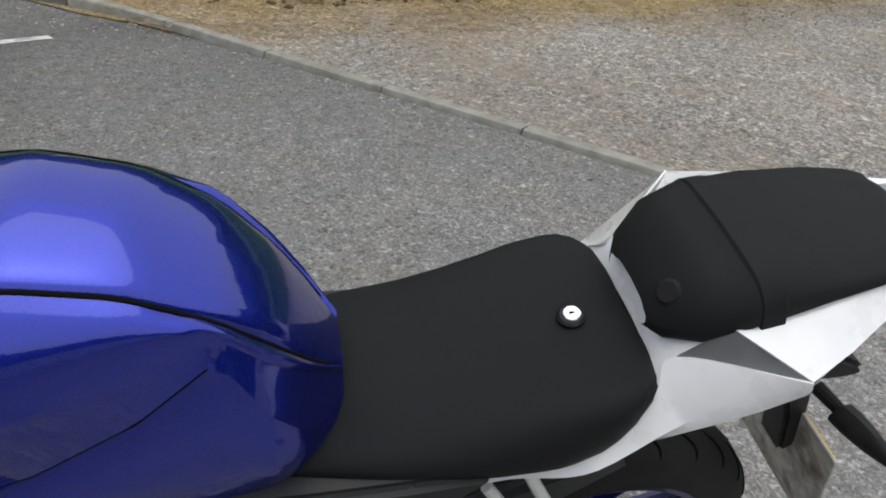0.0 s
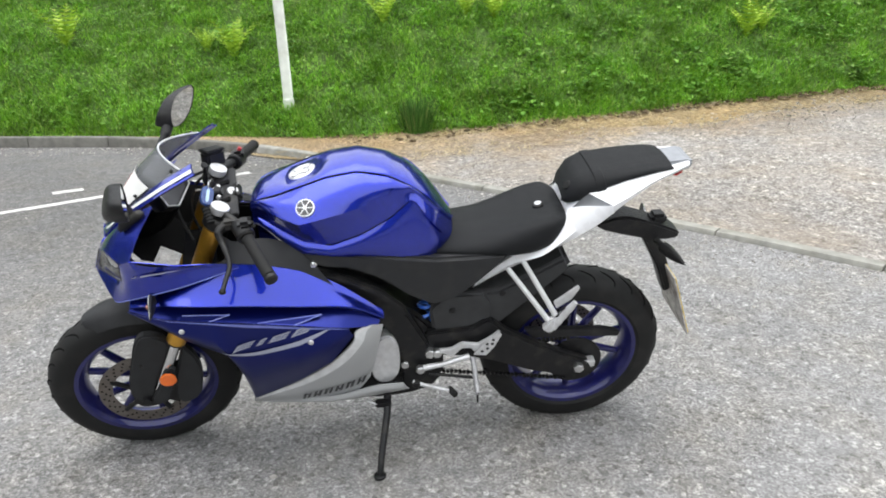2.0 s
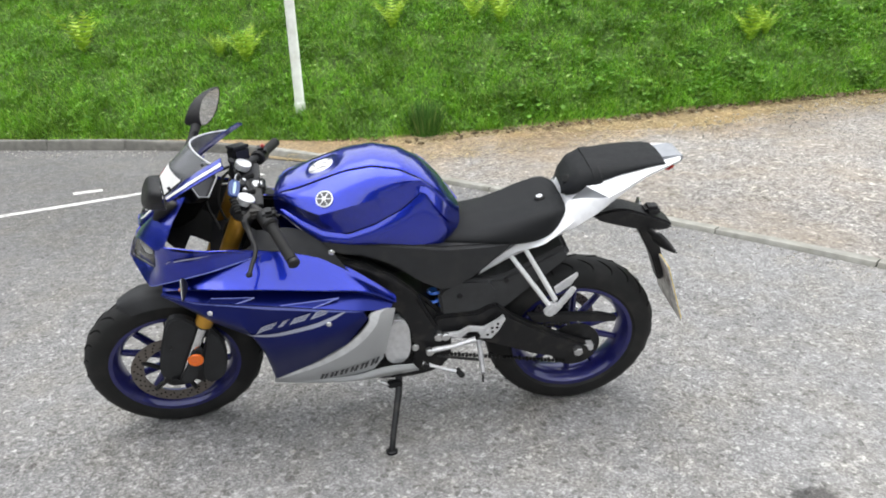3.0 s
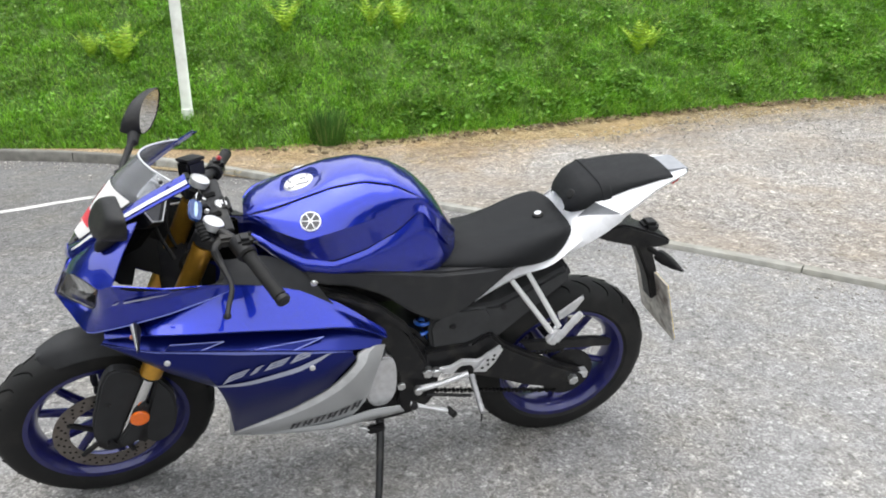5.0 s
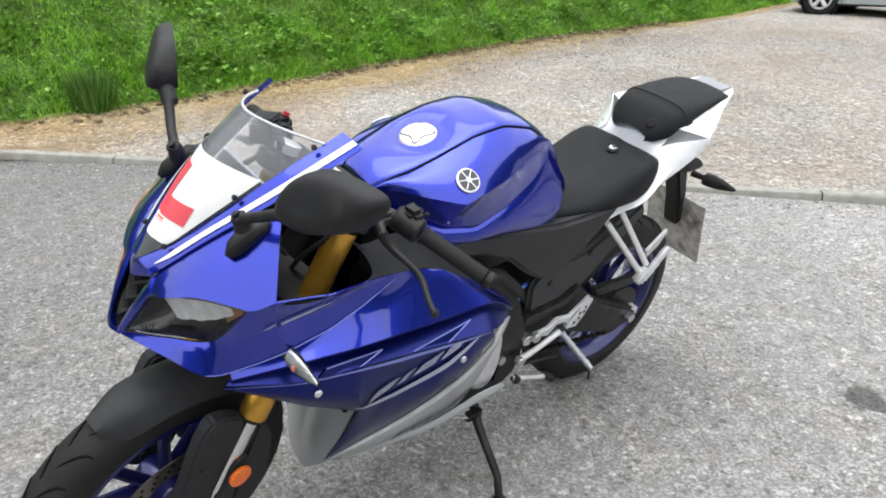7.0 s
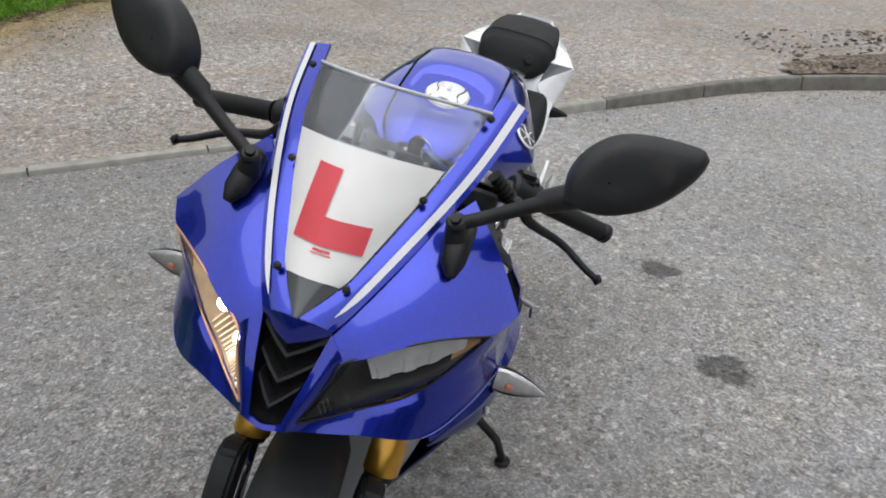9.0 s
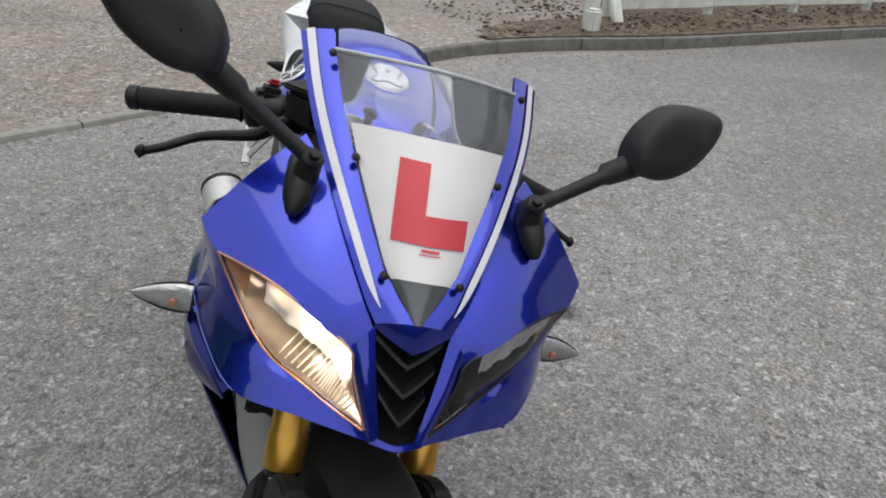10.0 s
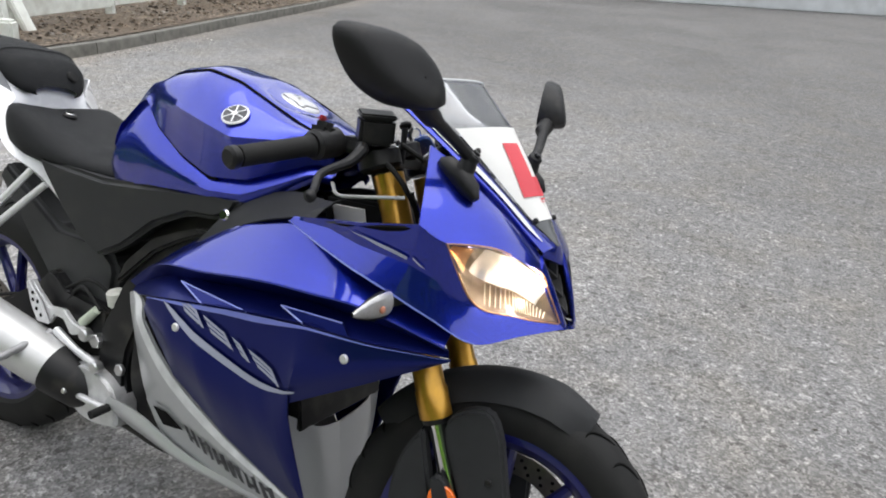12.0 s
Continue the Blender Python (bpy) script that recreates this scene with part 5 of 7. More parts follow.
inner = Sheet([L2([(-0.345, 0.112, 0.838), (-0.333, 0.150, 0.816), (-0.345, 0.186, 0.803), (-0.405, 0.2175, 0.8155)]), L2([(-0.335, 0.114, 0.830), (-0.326, 0.152, 0.815), (-0.335, 0.182, 0.805), (-0.365, 0.2045, 0.8085)]), L2([(-0.315, 0.116, 0.822), (-0.310, 0.150, 0.813), (-0.307, 0.172, 0.806), (-0.305, 0.190, 0.798)]), L2([(-0.230, 0.105, 0.820), (-0.216, 0.128, 0.803), (-0.200, 0.146, 0.780), (-0.180, 0.158, 0.754)]), L2([(-0.130, 0.118, 0.790), (-0.115, 0.135, 0.763), (-0.090, 0.150, 0.724), (-0.060, 0.158, 0.684)])], 20, 9)
ip = both("inner_panel", inner.mesh(), DRYBLACK, "dark grey inner fairing panel beside the tank")
wl = part("warning_label", box((-0.348, 0.1005, 0.806), (0.066, 0.002, 0.030), 0.0005, pose(0, 0, 0, -20, 4, 0)), PAPER, ip[1], "small white sticker with grey print")
for k in range(3):
    part("print_bar", box((-0.348, 0.1020 + 0.0012 - 0.003 * k, 0.815 - 0.008 * k), (0.052, 0.002, 0.003), 0, pose(0, 0, 0, -20, 4, 0)), INK, wl)
part("cavity_wall", slab([(-0.46, 0.80), (-0.40, 0.835), (-0.29, 0.83), (-0.29, 0.70), (-0.46, 0.70)], 0.075, 0.093, 0.006), GROOVE, bike)
# yokes and bars, turned with the fork
yoke = part("top_yoke", steer(merge(slab(smooth_outline([(-0.378, 0.908), (-0.345, 0.920), (-0.315, 0.922), (-0.318, 0.906), (-0.350, 0.892), (-0.378, 0.890)]), -0.125, 0.115, 0.006), box((-0.33, -0.006, 0.905), (0.06, 0.07, 0.03), 0.008, pose(0, 0, 0, 0, -24, 0)))), SATIN, bike, "black top yoke")
part("stem_nut", steer(merge(disc((-0.320, -0.007, 0.916), (0.43, 0, 0.9), 0.021, 0.010, 28, 0.003), disc((-0.317, -0.007, 0.922), (0.43, 0, 0.9), 0.012, 0.006, 6, 0.001))), ALU, yoke, "chrome steering stem nut")
for y in (-0.052, 0.040):
    part("yoke_recess", steer(box((-0.344, y, 0.9165), (0.030, 0.024, 0.012), 0.003, pose(0, 0, 0, 0, -18, 0))), GROOVE, yoke)
    part("yoke_bolt", steer(disc((-0.362, y * 0.6, 0.920), (0.43, 0, 0.9), 0.006, 0.010, 6, 0.001)), ALU, yoke)
lock = part("ignition_lock", steer(disc((-0.378, -0.004, 0.922), (0.43, 0, 0.9), 0.020, 0.03, 24, 0.004)), SATIN, yoke)
part("key", steer(merge(box((-0.374, -0.006, 0.946), (0.005, 0.020, 0.024), 0.002, pose(0, 0, 0, 0, 25, 20)), disc((-0.371, -0.008, 0.955), (0.9, 0.2, 0.1), 0.011, 0.005, 20, 0.002))), SATIN, lock, "black-headed key in the lock")
ring_pts = [V((-0.376, -0.016, 0.952)) + V((0.30, 0.62, 0.10)).normalized() * (0.015 * math.cos(a)) + V((-0.25, -0.10, 0.96)).normalized() * (0.012 * math.sin(a)) for a in (2 * math.pi * k / 20 for k in range(21))]
part("key_ring", steer(tube(ring_pts, 0.0016, 6)), CHROME, lock, "bright key ring")
FOB_C, FOB_L, FOB_N = V((-0.390, -0.046, 0.937)), V((-0.20, -0.87, -0.42)).normalized(), V((0.50, -0.45, 0.72)).normalized()
FOB_W = FOB_N.cross(FOB_L).normalized()


def fob_plate(kl, kw, base, top):
    ring = [(math.copysign(abs(math.cos(a)) ** 0.6, math.cos(a)), math.copysign(abs(math.sin(a)) ** 0.6, math.sin(a))) for a in (2 * math.pi * k / 28 for k in range(28))]
    return grid([[FOB_C + FOB_L * (p * kl * f) + FOB_W * (q * kw * f) + FOB_N * h for p, q in ring] for f, h in ((0.02, base), (0.9, base), (1.0, base * 0.6 + top * 0.4), (0.9, top), (0.02, top))], True)


fob = part("key_fob", steer(fob_plate(0.030, 0.0175, -0.005, 0.005)), KEYBLUE, lock, "dark blue key fob with a pale print")
part("fob_print", steer(fob_plate(0.021, 0.0045, 0.004, 0.0062)), mat("pale_fob_print", (0.42, 0.58, 0.80), 0.4), fob)
part("lower_yoke", steer(box((-0.445, 0, 0.735), (0.09, 0.27, 0.05), 0.01, pose(0, 0, 0, 0, -24, 0))), SATIN, bike)
part("steering_stem", steer(tube([(-0.43, 0, 0.70), (-0.33, 0, 0.91)], 0.03, 16)), SATIN, bike)
BI, BO = V((-0.330, 0.120, 0.925)), V((-0.258, 0.338, 0.868))
for s in (-1, 1):
    m = lambda p: V((p[0], p[1] * s, p[2]))
    d = (BO - BI).normalized()
    hb = new("handlebar")
    hb.parent = bike
    tagged(hb, "clip-on handlebar with rubber grip")
    part("bar_clamp", steer(merge(disc(m((-0.372, 0.112, 0.898)), (0.43, 0, 0.9), 0.036, 0.035, 24, 0.006), tube([m((-0.35, 0.12, 0.92)), m(BI + d * 0.06)], 0.013, 12))), SATIN, hb)
    g0, g1 = BI + d * 0.105, BO
    n = 22
    pts = [g0.lerp(g1, k / n) for k in range(n + 1)]
    part("grip", steer(tube([m(p) for p in pts], [0.019 if k == 0 else 0.0152 + 0.0006 * (k % 2) for k in range(n + 1)], 18)), RUBBER, hb, "black rubber grip")
    part("bar_end", steer(tube([m(BO), m(BO + d * 0.004), m(BO + d * 0.014), m(BO + d * 0.018)], [0.012, 0.0165, 0.0165, 0.012], 18)), SATIN, hb)
    sg = steer(merge(tube([m(BI + d * 0.045), m(BI + d * 0.050), m(BI + d * 0.095), m(BI + d * 0.100)], [0.019, 0.024, 0.024, 0.019], 14), box(m(BI + d * 0.072 + V((0.006, 0, 0.018))), (0.034, 0.038, 0.030), 0.008)))
    sw_ = part("switch_housing", sg, SATIN, hb, "black switch housing")
    if s > 0:
        part("stop_switch", steer(box(m(BI + d * 0.070 + V((0.014, 0, 0.036))), (0.014, 0.018, 0.010), 0.004)), REDSW, sw_, "red engine stop switch")
    else:
        for e in (0.058, 0.074, 0.088):
            part("switch_button", steer(box(m(BI + d * e + V((0.024, 0, 0.022))), (0.010, 0.009, 0.010), 0.003)), BLACK, sw_)
    tip = V((-0.374, 0.334, 0.838))
    piv = BI + d * 0.035 + V((-0.030, 0, -0.004))
    part("lever", steer(tube([m(piv), m(piv + V((-0.020, 0.030, -0.002))), m(V((-0.362, 0.205, 0.888))), m(V((-0.350, 0.265, 0.866))), m(V((-0.366, 0.310, 0.846))), m(tip)], [0.010, 0.010, 0.0075, 0.0065, 0.006, 0.0055], 10, count=22)), SATIN, hb, "black hand lever with a ball end")
    part("lever_ball", steer(disc(m(tip), (0, 1, 0), 0.009, 0.014, 14, 0.006)), SATIN, hb)
    part("lever_perch", steer(box(m(piv + V((0.012, 0.002, 0))), (0.044, 0.032, 0.026), 0.007)), SATIN, hb)
    if s > 0:
        upright = pose(0, 0, 0, -13, 0, 0) @ pose(0, 0, 0, 0, 0, 33)
        rsv = part("brake_reservoir", steer(box((-0.370, 0.148, 0.944), (0.056, 0.046, 0.044), 0.006, upright)), SATIN, hb, "square black brake fluid reservoir")
        part("reservoir_lid", steer(box((-0.370, 0.1535, 0.968), (0.059, 0.049, 0.008), 0.003, upright)), BLACK, rsv)
        part("hose_joint", steer(merge(tube([(-0.391, 0.076, 0.960), (-0.393, 0.076, 0.935), (-0.396, 0.072, 0.900)], [0.006, 0.005, 0.005], 10), disc((-0.391, 0.076, 0.962), (0.5, -0.4, 0.75), 0.0105, 0.009, 14, 0.003))), SATIN, hb, "brake hose joint with a round bolt")
    else:
        boot = [V((-0.392, -0.126, 0.952)).lerp(V((-0.383, -0.160, 0.926)), k / 10) for k in range(11)]
        part("cable_boot", steer(tube(boot, [0.0085 if k % 2 else 0.0115 for k in range(11)], 14)), RUBBER, hb, "ribbed rubber boot on the clutch cable")
for a, b_, c, e in (((-0.37, -0.13, 0.91), (-0.42, -0.10, 0.86), (-0.44, -0.05, 0.78), (-0.40, 0.0, 0.68)), ((-0.37, 0.13, 0.91), (-0.43, 0.14, 0.87), (-0.45, 0.08, 0.80), (-0.40, 0.02, 0.70)), ((-0.40, 0.10, 0.93), (-0.47, 0.10, 0.90), (-0.48, 0.02, 0.86), (-0.45, -0.04, 0.80))):
    part("cable", steer(tube([a, b_, c, e], 0.0045, 8, count=18)), RUBBER, bike)
part("hose", tube([(-0.46, 0.12, 0.86), (-0.40, 0.15, 0.850), (-0.36, 0.16, 0.845), (-0.34, 0.15, 0.86)], 0.003, 8, count=16), mat("pale_cable_sleeve", (0.5, 0.5, 0.5), 0.4), bike)

# ---- foot controls, pillion pegs, exhaust, stand ----
STRUT = mat("polished_silver_strut", (0.80, 0.80, 0.80), 0.3, 0.55, vary=0.05, scale=60, wear=0.1)
for s in (-1, 1):
    rs = new("rearset")
    rs.parent = bike
    tagged(rs, "cast aluminium footrest bracket with heel guard")
    y = lambda v: s * v
    brk = [(0.215, 0.408), (0.235, 0.412), (0.275, 0.398), (0.300, 0.425), (0.330, 0.425), (0.345, 0.400), (0.385, 0.425), (0.418, 0.478), (0.412, 0.486), (0.395, 0.470), (0.350, 0.440), (0.300, 0.448), (0.270, 0.428), (0.225, 0.425)]
    part("bracket", slab(brk, y(0.150), y(0.138), 0.003), ALU, rs)
    part("heel_guard", slab([(0.335, 0.405), (0.375, 0.400), (0.398, 0.430), (0.420, 0.478), (0.412, 0.484), (0.372, 0.452)], y(0.158), y(0.152), 0.002), ALU, rs, "drilled aluminium heel guard")
    hb = bmesh.new()
    for x, z in ((0.362, 0.418), (0.378, 0.428), (0.376, 0.445), (0.392, 0.445), (0.394, 0.460)):
        hb = merge(hb, disc((x, y(0.155), z), (0, 1, 0), 0.0048, 0.0075, 10, 0.0005))
    part("heel_guard_hole", hb, GROOVE, rs)
    part("lower_arm", tube([(0.172, y(0.155), 0.362), (0.25, y(0.150), 0.372), (0.325, y(0.145), 0.392)], [0.010, 0.008, 0.010], 10), ALU, rs)
    part("arm_bolt", disc((0.174, y(0.158), 0.362), (0, 1, 0), 0.013, 0.02, 14, 0.003), STEEL, rs)
    part("arm_bolt", disc((0.226, y(0.148), 0.414), (0, 1, 0), 0.014, 0.02, 14, 0.003), STEEL, rs)
    peg = [V((0.335, y(0.150), 0.385)).lerp(V((0.335, y(0.268), 0.352)), k / 12) for k in range(13)]
    fp = part("foot_peg", tube(peg, [0.011] + [0.0092 if k % 2 else 0.0075 for k in range(11)] + [0.007], 12), mat("dull_knurled_peg", (0.33, 0.33, 0.34), 0.55, 0.6, vary=0.2, wear=0.2), rs, "knurled aluminium foot peg")
    part("peg_feeler", tube([(0.335, y(0.262), 0.350), (0.335, y(0.268), 0.318)], 0.003, 8), SATIN, rs)
    if s < 0:
        part("pedal", tube([(0.150, y(0.168), 0.322), (0.195, y(0.178), 0.312), (0.240, y(0.182), 0.298), (0.262, y(0.184), 0.292)], [0.008, 0.0055, 0.0055, 0.007], 10, count=14), ALU, rs, "gear pedal")
        part("pedal_pivot", disc((0.160, y(0.172), 0.318), (0, 1, 0), 0.012, 0.02, 16, 0.003), SATIN, rs)
        part("pedal_pad", tube([(0.262, y(0.176), 0.292), (0.276, y(0.205), 0.292)], [0.010, 0.010], 12), RUBBER, rs)
        part("shift_linkage", tube([(0.200, y(0.150), 0.335), (0.341, y(0.150), 0.307)], 0.005, 10), SATIN, rs)
    else:
        part("pedal", tube([(0.335, y(0.160), 0.385), (0.26, y(0.165), 0.300), (0.185, y(0.172), 0.292), (0.12, y(0.172), 0.294)], [0.006, 0.0065, 0.007, 0.0065], 10, count=16), ALU, rs, "foot pedal")
        part("pedal_pad", tube([(0.12, y(0.165), 0.294), (0.12, y(0.205), 0.290)], 0.009, 12), RUBBER, rs)
    ph = new("pillion_hanger")
    ph.parent = bike
    tagged(ph, "silver pillion footrest hanger")
    for a, b_ in (((0.432, 0.118, 0.690), (0.548, 0.188, 0.545)), ((0.475, 0.122, 0.715), (0.566, 0.188, 0.565))):
        part("hanger_strut", tube([(a[0], y(a[1]), a[2]), (b_[0], y(b_[1]), b_[2])], [0.0075, 0.0085], 10), STRUT, ph)
    part("hanger_foot", box((0.555, y(0.192), 0.535), (0.032, 0.026, 0.050), 0.006, pose(0, 0, 0, 0, 35, 0)), ALU, ph)
    pp = [V((0.560, y(0.198), 0.525)).lerp(V((0.616, y(0.205), 0.620)), k / 8) for k in range(9)]
    part("pillion_peg", merge(tube(pp, [0.010] + [0.011 if k % 2 else 0.0095 for k in range(7)] + [0.008], 10)), ALU, ph, "folded pillion foot peg")
    part("peg_plate", slab([(0.560, 0.605), (0.628, 0.658), (0.634, 0.648), (0.612, 0.610), (0.570, 0.580)], y(0.180), y(0.172), 0.002), ALU, ph)
E0, E1 = V((0.245, 0.140, 0.300)), V((0.585, 0.238, 0.415))
ex = new("exhaust")
ex.parent = bike
tagged(ex, "short brushed steel silencer on the right side")
d = (E1 - E0).normalized()
part("muffler", tube([E0, E0 + d * 0.02, E0 + d * 0.10, E1 - d * 0.02, E1], [0.040, 0.048, 0.056, 0.058, 0.056], 36), mat("satin_silver_muffler", (0.60, 0.60, 0.60), 0.42, 0.45, vary=0.06, scale=30, bump=0.05, wear=0.1), ex, "brushed steel muffler body")
part("end_cap", tube([E1 - d * 0.002, E1 + d * 0.008, E1 + d * 0.02, E1 + d * 0.022, E1 + d * 0.004], [0.058, 0.059, 0.048, 0.024, 0.022], 36), SATIN, ex, "black end cap")
part("heat_guard", tube([E0 - d * 0.05, E0 - d * 0.02, E0 + d * 0.06], [0.035, 0.053, 0.058], 30), SATIN, ex, "black heat guard")
part("header_pipe", tube([E0 - d * 0.04, (0.12, 0.10, 0.24), (0.0, 0.05, 0.20), (-0.15, 0.02, 0.22)], 0.021, 16, count=20), SATIN, ex)
part("guard_bolt", disc(E0 + V((-0.02, 0.050, 0.0)), (0, 1, 0.2), 0.006, 0.008, 10), STEEL, ex)
hg2 = part("engine_side_case", slab(smooth_outline([(0.10, 0.250), (0.20, 0.235), (0.285, 0.275), (0.28, 0.335), (0.20, 0.355), (0.12, 0.325)]), 0.10, 0.160, 0.012), ALU, bike, "bare aluminium case under the right peg")
part("brake_cylinder", tube([(0.255, 0.135, 0.43), (0.215, 0.135, 0.47)], [0.011, 0.009], 12), mat("pale_green_cylinder", (0.5, 0.55, 0.45), 0.4), bike)
part("rear_reservoir", disc((0.175, 0.120, 0.505), (0.1, 0.2, 1), 0.020, 0.035, 20, 0.004), mat("translucent_plastic_tank", (0.55, 0.55, 0.5), 0.4), bike, "pale rear brake fluid pot")
for pts in (((0.175, 0.11, 0.49), (0.26, 0.12, 0.52), (0.36, 0.115, 0.47), (0.50, 0.11, 0.42), (0.62, 0.105, 0.38)), ((0.21, 0.13, 0.47), (0.28, 0.125, 0.50), (0.34, 0.12, 0.44))):
    part("brake_hose", tube(pts, 0.004, 8, count=20), RUBBER, bike)
BI3 = Matrix.Rotation(LEAN, 3, "X").transposed()
ft = BI3 @ V((0.035, -0.325, 0.008))
st = part("side_stand", merge(tube([(0.070, -0.130, 0.240), (0.066, -0.165, 0.195), tuple(ft + V((0.008, 0.03, 0.05))), tuple(ft)], [0.013, 0.012, 0.0105, 0.010], 12), disc(ft, BI3 @ V((0, 0, 1)), 0.019, 0.012, 20, 0.003)), SATIN, bike, "extended black steel side stand")
part("stand_tab", box((0.055, -0.150, 0.225), (0.05, 0.02, 0.03), 0.005), SATIN, st)
part("stand_spring", tube([(0.01 + 0.0007 * k + 0.006 * math.cos(k * 1.2), -0.150 + 0.006 * math.sin(k * 1.2), 0.240 - 0.0004 * k) for k in range(70)], 0.0016, 5), STEEL, st)

# ---- ground ----
def ground_mat(name, dark, light, cell, patch_color, patch_amount, bump, spots=()):
    m = bpy.data.materials.new(name)
    m.use_nodes = True
    nt = m.node_tree
    N, K = nt.nodes, nt.links
    b = N["Principled BSDF"]
    b.inputs["Roughness"].default_value = 0.85
    b.inputs["Specular IOR Level"].default_value = 0.3
    tc = N.new("ShaderNodeTexCoord")
    vor = N.new("ShaderNodeTexVoronoi")
    vor.inputs["Scale"].default_value = cell
    K.new(tc.outputs["Object"], vor.inputs["Vector"])
    sep = N.new("ShaderNodeSeparateColor")
    K.new(vor.outputs["Color"], sep.inputs[0])
    ramp = N.new("ShaderNodeValToRGB")
    e = ramp.color_ramp.elements
    e[0].position, e[0].color = 0.0, (*dark, 1)
    e[1].position, e[1].color = 1.0, (*light, 1)
    mid = e.new(0.62)
    mid.color = (*[(a + b_) * 0.48 for a, b_ in zip(dark, light)], 1)
    K.new(sep.outputs[0], ramp.inputs[0])
    n1 = N.new("ShaderNodeTexNoise")
    n1.inputs["Scale"].default_value = 0.9
    n1.inputs["Detail"].default_value = 8
    n1.inputs["Roughness"].default_value = 0.65
    K.new(tc.outputs["Object"], n1.inputs["Vector"])
    mr = N.new("ShaderNodeMapRange")
    mr.inputs[1].default_value, mr.inputs[2].default_value = 0.42, 0.70
    mr.inputs[4].default_value = patch_amount
    K.new(n1.outputs["Fac"], mr.inputs[0])
    mx = N.new("ShaderNodeMix")
    mx.data_type = "RGBA"
    K.new(mr.outputs[0], mx.inputs[0])
    K.new(ramp.outputs[0], mx.inputs[6])
    mx.inputs[7].default_value = (*patch_color, 1)
    n2 = N.new("ShaderNodeTexNoise")
    n2.inputs["Scale"].default_value = 14
    n2.inputs["Detail"].default_value = 6
    K.new(tc.outputs["Object"], n2.inputs["Vector"])
    m2 = N.new("ShaderNodeMapRange")
    m2.inputs[1].default_value, m2.inputs[2].default_value = 0.25, 0.75
    m2.inputs[3].default_value, m2.inputs[4].default_value = 0.80, 1.20
    K.new(n2.outputs["Fac"], m2.inputs[0])
    sc = N.new("ShaderNodeVectorMath")
    sc.operation = "SCALE"
    K.new(mx.outputs[2], sc.inputs[0])
    K.new(m2.outputs[0], sc.inputs["Scale"])
    n4 = N.new("ShaderNodeTexNoise")
    n4.inputs["Scale"].default_value = 0.55
    n4.inputs["Detail"].default_value = 5
    n4.inputs["Distortion"].default_value = 0.6
    K.new(tc.outputs["Object"], n4.inputs["Vector"])
    m4 = N.new("ShaderNodeMapRange")
    m4.inputs[1].default_value, m4.inputs[2].default_value = 0.32, 0.68
    m4.inputs[3].default_value, m4.inputs[4].default_value = 0.86, 1.14
    K.new(n4.outputs["Fac"], m4.inputs[0])
    s4 = N.new("ShaderNodeVectorMath")
    s4.operation = "SCALE"
    K.new(sc.outputs[0], s4.inputs[0])
    K.new(m4.outputs[0], s4.inputs["Scale"])
    # scattered larger chips, pale and dark, and faint brownish staining
    chip = N.new("ShaderNodeTexVoronoi")
    chip.inputs["Scale"].default_value = cell * 0.42
    K.new(tc.outputs["Object"], chip.inputs["Vector"])
    csep = N.new("ShaderNodeSeparateColor")
    K.new(chip.outputs["Color"], csep.inputs[0])
    cr_ = N.new("ShaderNodeValToRGB")
    ce = cr_.color_ramp.elements
    cr_.color_ramp.interpolation = "CONSTANT"
    ce[0].position, ce[0].color = 0.0, (0.66, 0.65, 0.64, 1)
    ce[1].position, ce[1].color = 0.08, (0.98, 0.98, 0.98, 1)
    pale = ce.new(0.92)
    pale.color = (1.46, 1.45, 1.43, 1)
    K.new(csep.outputs[1], cr_.inputs[0])
    s5 = N.new("ShaderNodeVectorMath")
    s5.operation = "MULTIPLY"
    K.new(s4.outputs[0], s5.inputs[0])
    K.new(cr_.outputs[0], s5.inputs[1])
    n6 = N.new("ShaderNodeTexNoise")
    n6.inputs["Scale"].default_value = 2.6
    n6.inputs["Detail"].default_value = 6
    n6.inputs["Roughness"].default_value = 0.7
    K.new(tc.outputs["Object"], n6.inputs["Vector"])
    m6 = N.new("ShaderNodeMapRange")
    m6.inputs[1].default_value, m6.inputs[2].default_value = 0.44, 0.68
    K.new(n6.outputs["Fac"], m6.inputs[0])
    x6 = N.new("ShaderNodeMix")
    x6.data_type = "RGBA"
    K.new(m6.outputs[0], x6.inputs[0])
    x6.inputs[6].default_value = (1.0, 1.0, 1.01, 1)
    x6.inputs[7].default_value = (1.02, 0.985, 0.925, 1)
    s6 = N.new("ShaderNodeVectorMath")
    s6.operation = "MULTIPLY"
    K.new(s5.outputs[0], s6.inputs[0])
    K.new(x6.outputs[2], s6.inputs[1])
    out = s6.outputs[0]
    for x, y, r, k in spots:
        dn = N.new("ShaderNodeVectorMath")
        dn.operation = "DISTANCE"
        dn.inputs[1].default_value = (x, y, 0)
        nd = N.new("ShaderNodeVectorMath")
        nd.operation = "MULTIPLY_ADD"
        n3 = N.new("ShaderNodeTexNoise")
        n3.inputs["Scale"].default_value = 18
        K.new(tc.outputs["Object"], n3.inputs["Vector"])
        K.new(n3.outputs["Color"], nd.inputs[0])
        nd.inputs[1].default_value = (r * 1.3, r * 1.3, 0)
        K.new(tc.outputs["Object"], nd.inputs[2])
        K.new(nd.outputs[0], dn.inputs[0])
        dn.inputs[1].default_value = (x + r * 0.65, y + r * 0.65, 0)
        q = N.new("ShaderNodeMapRange")
        q.inputs[1].default_value, q.inputs[2].default_value = r * 0.75, r * 1.1
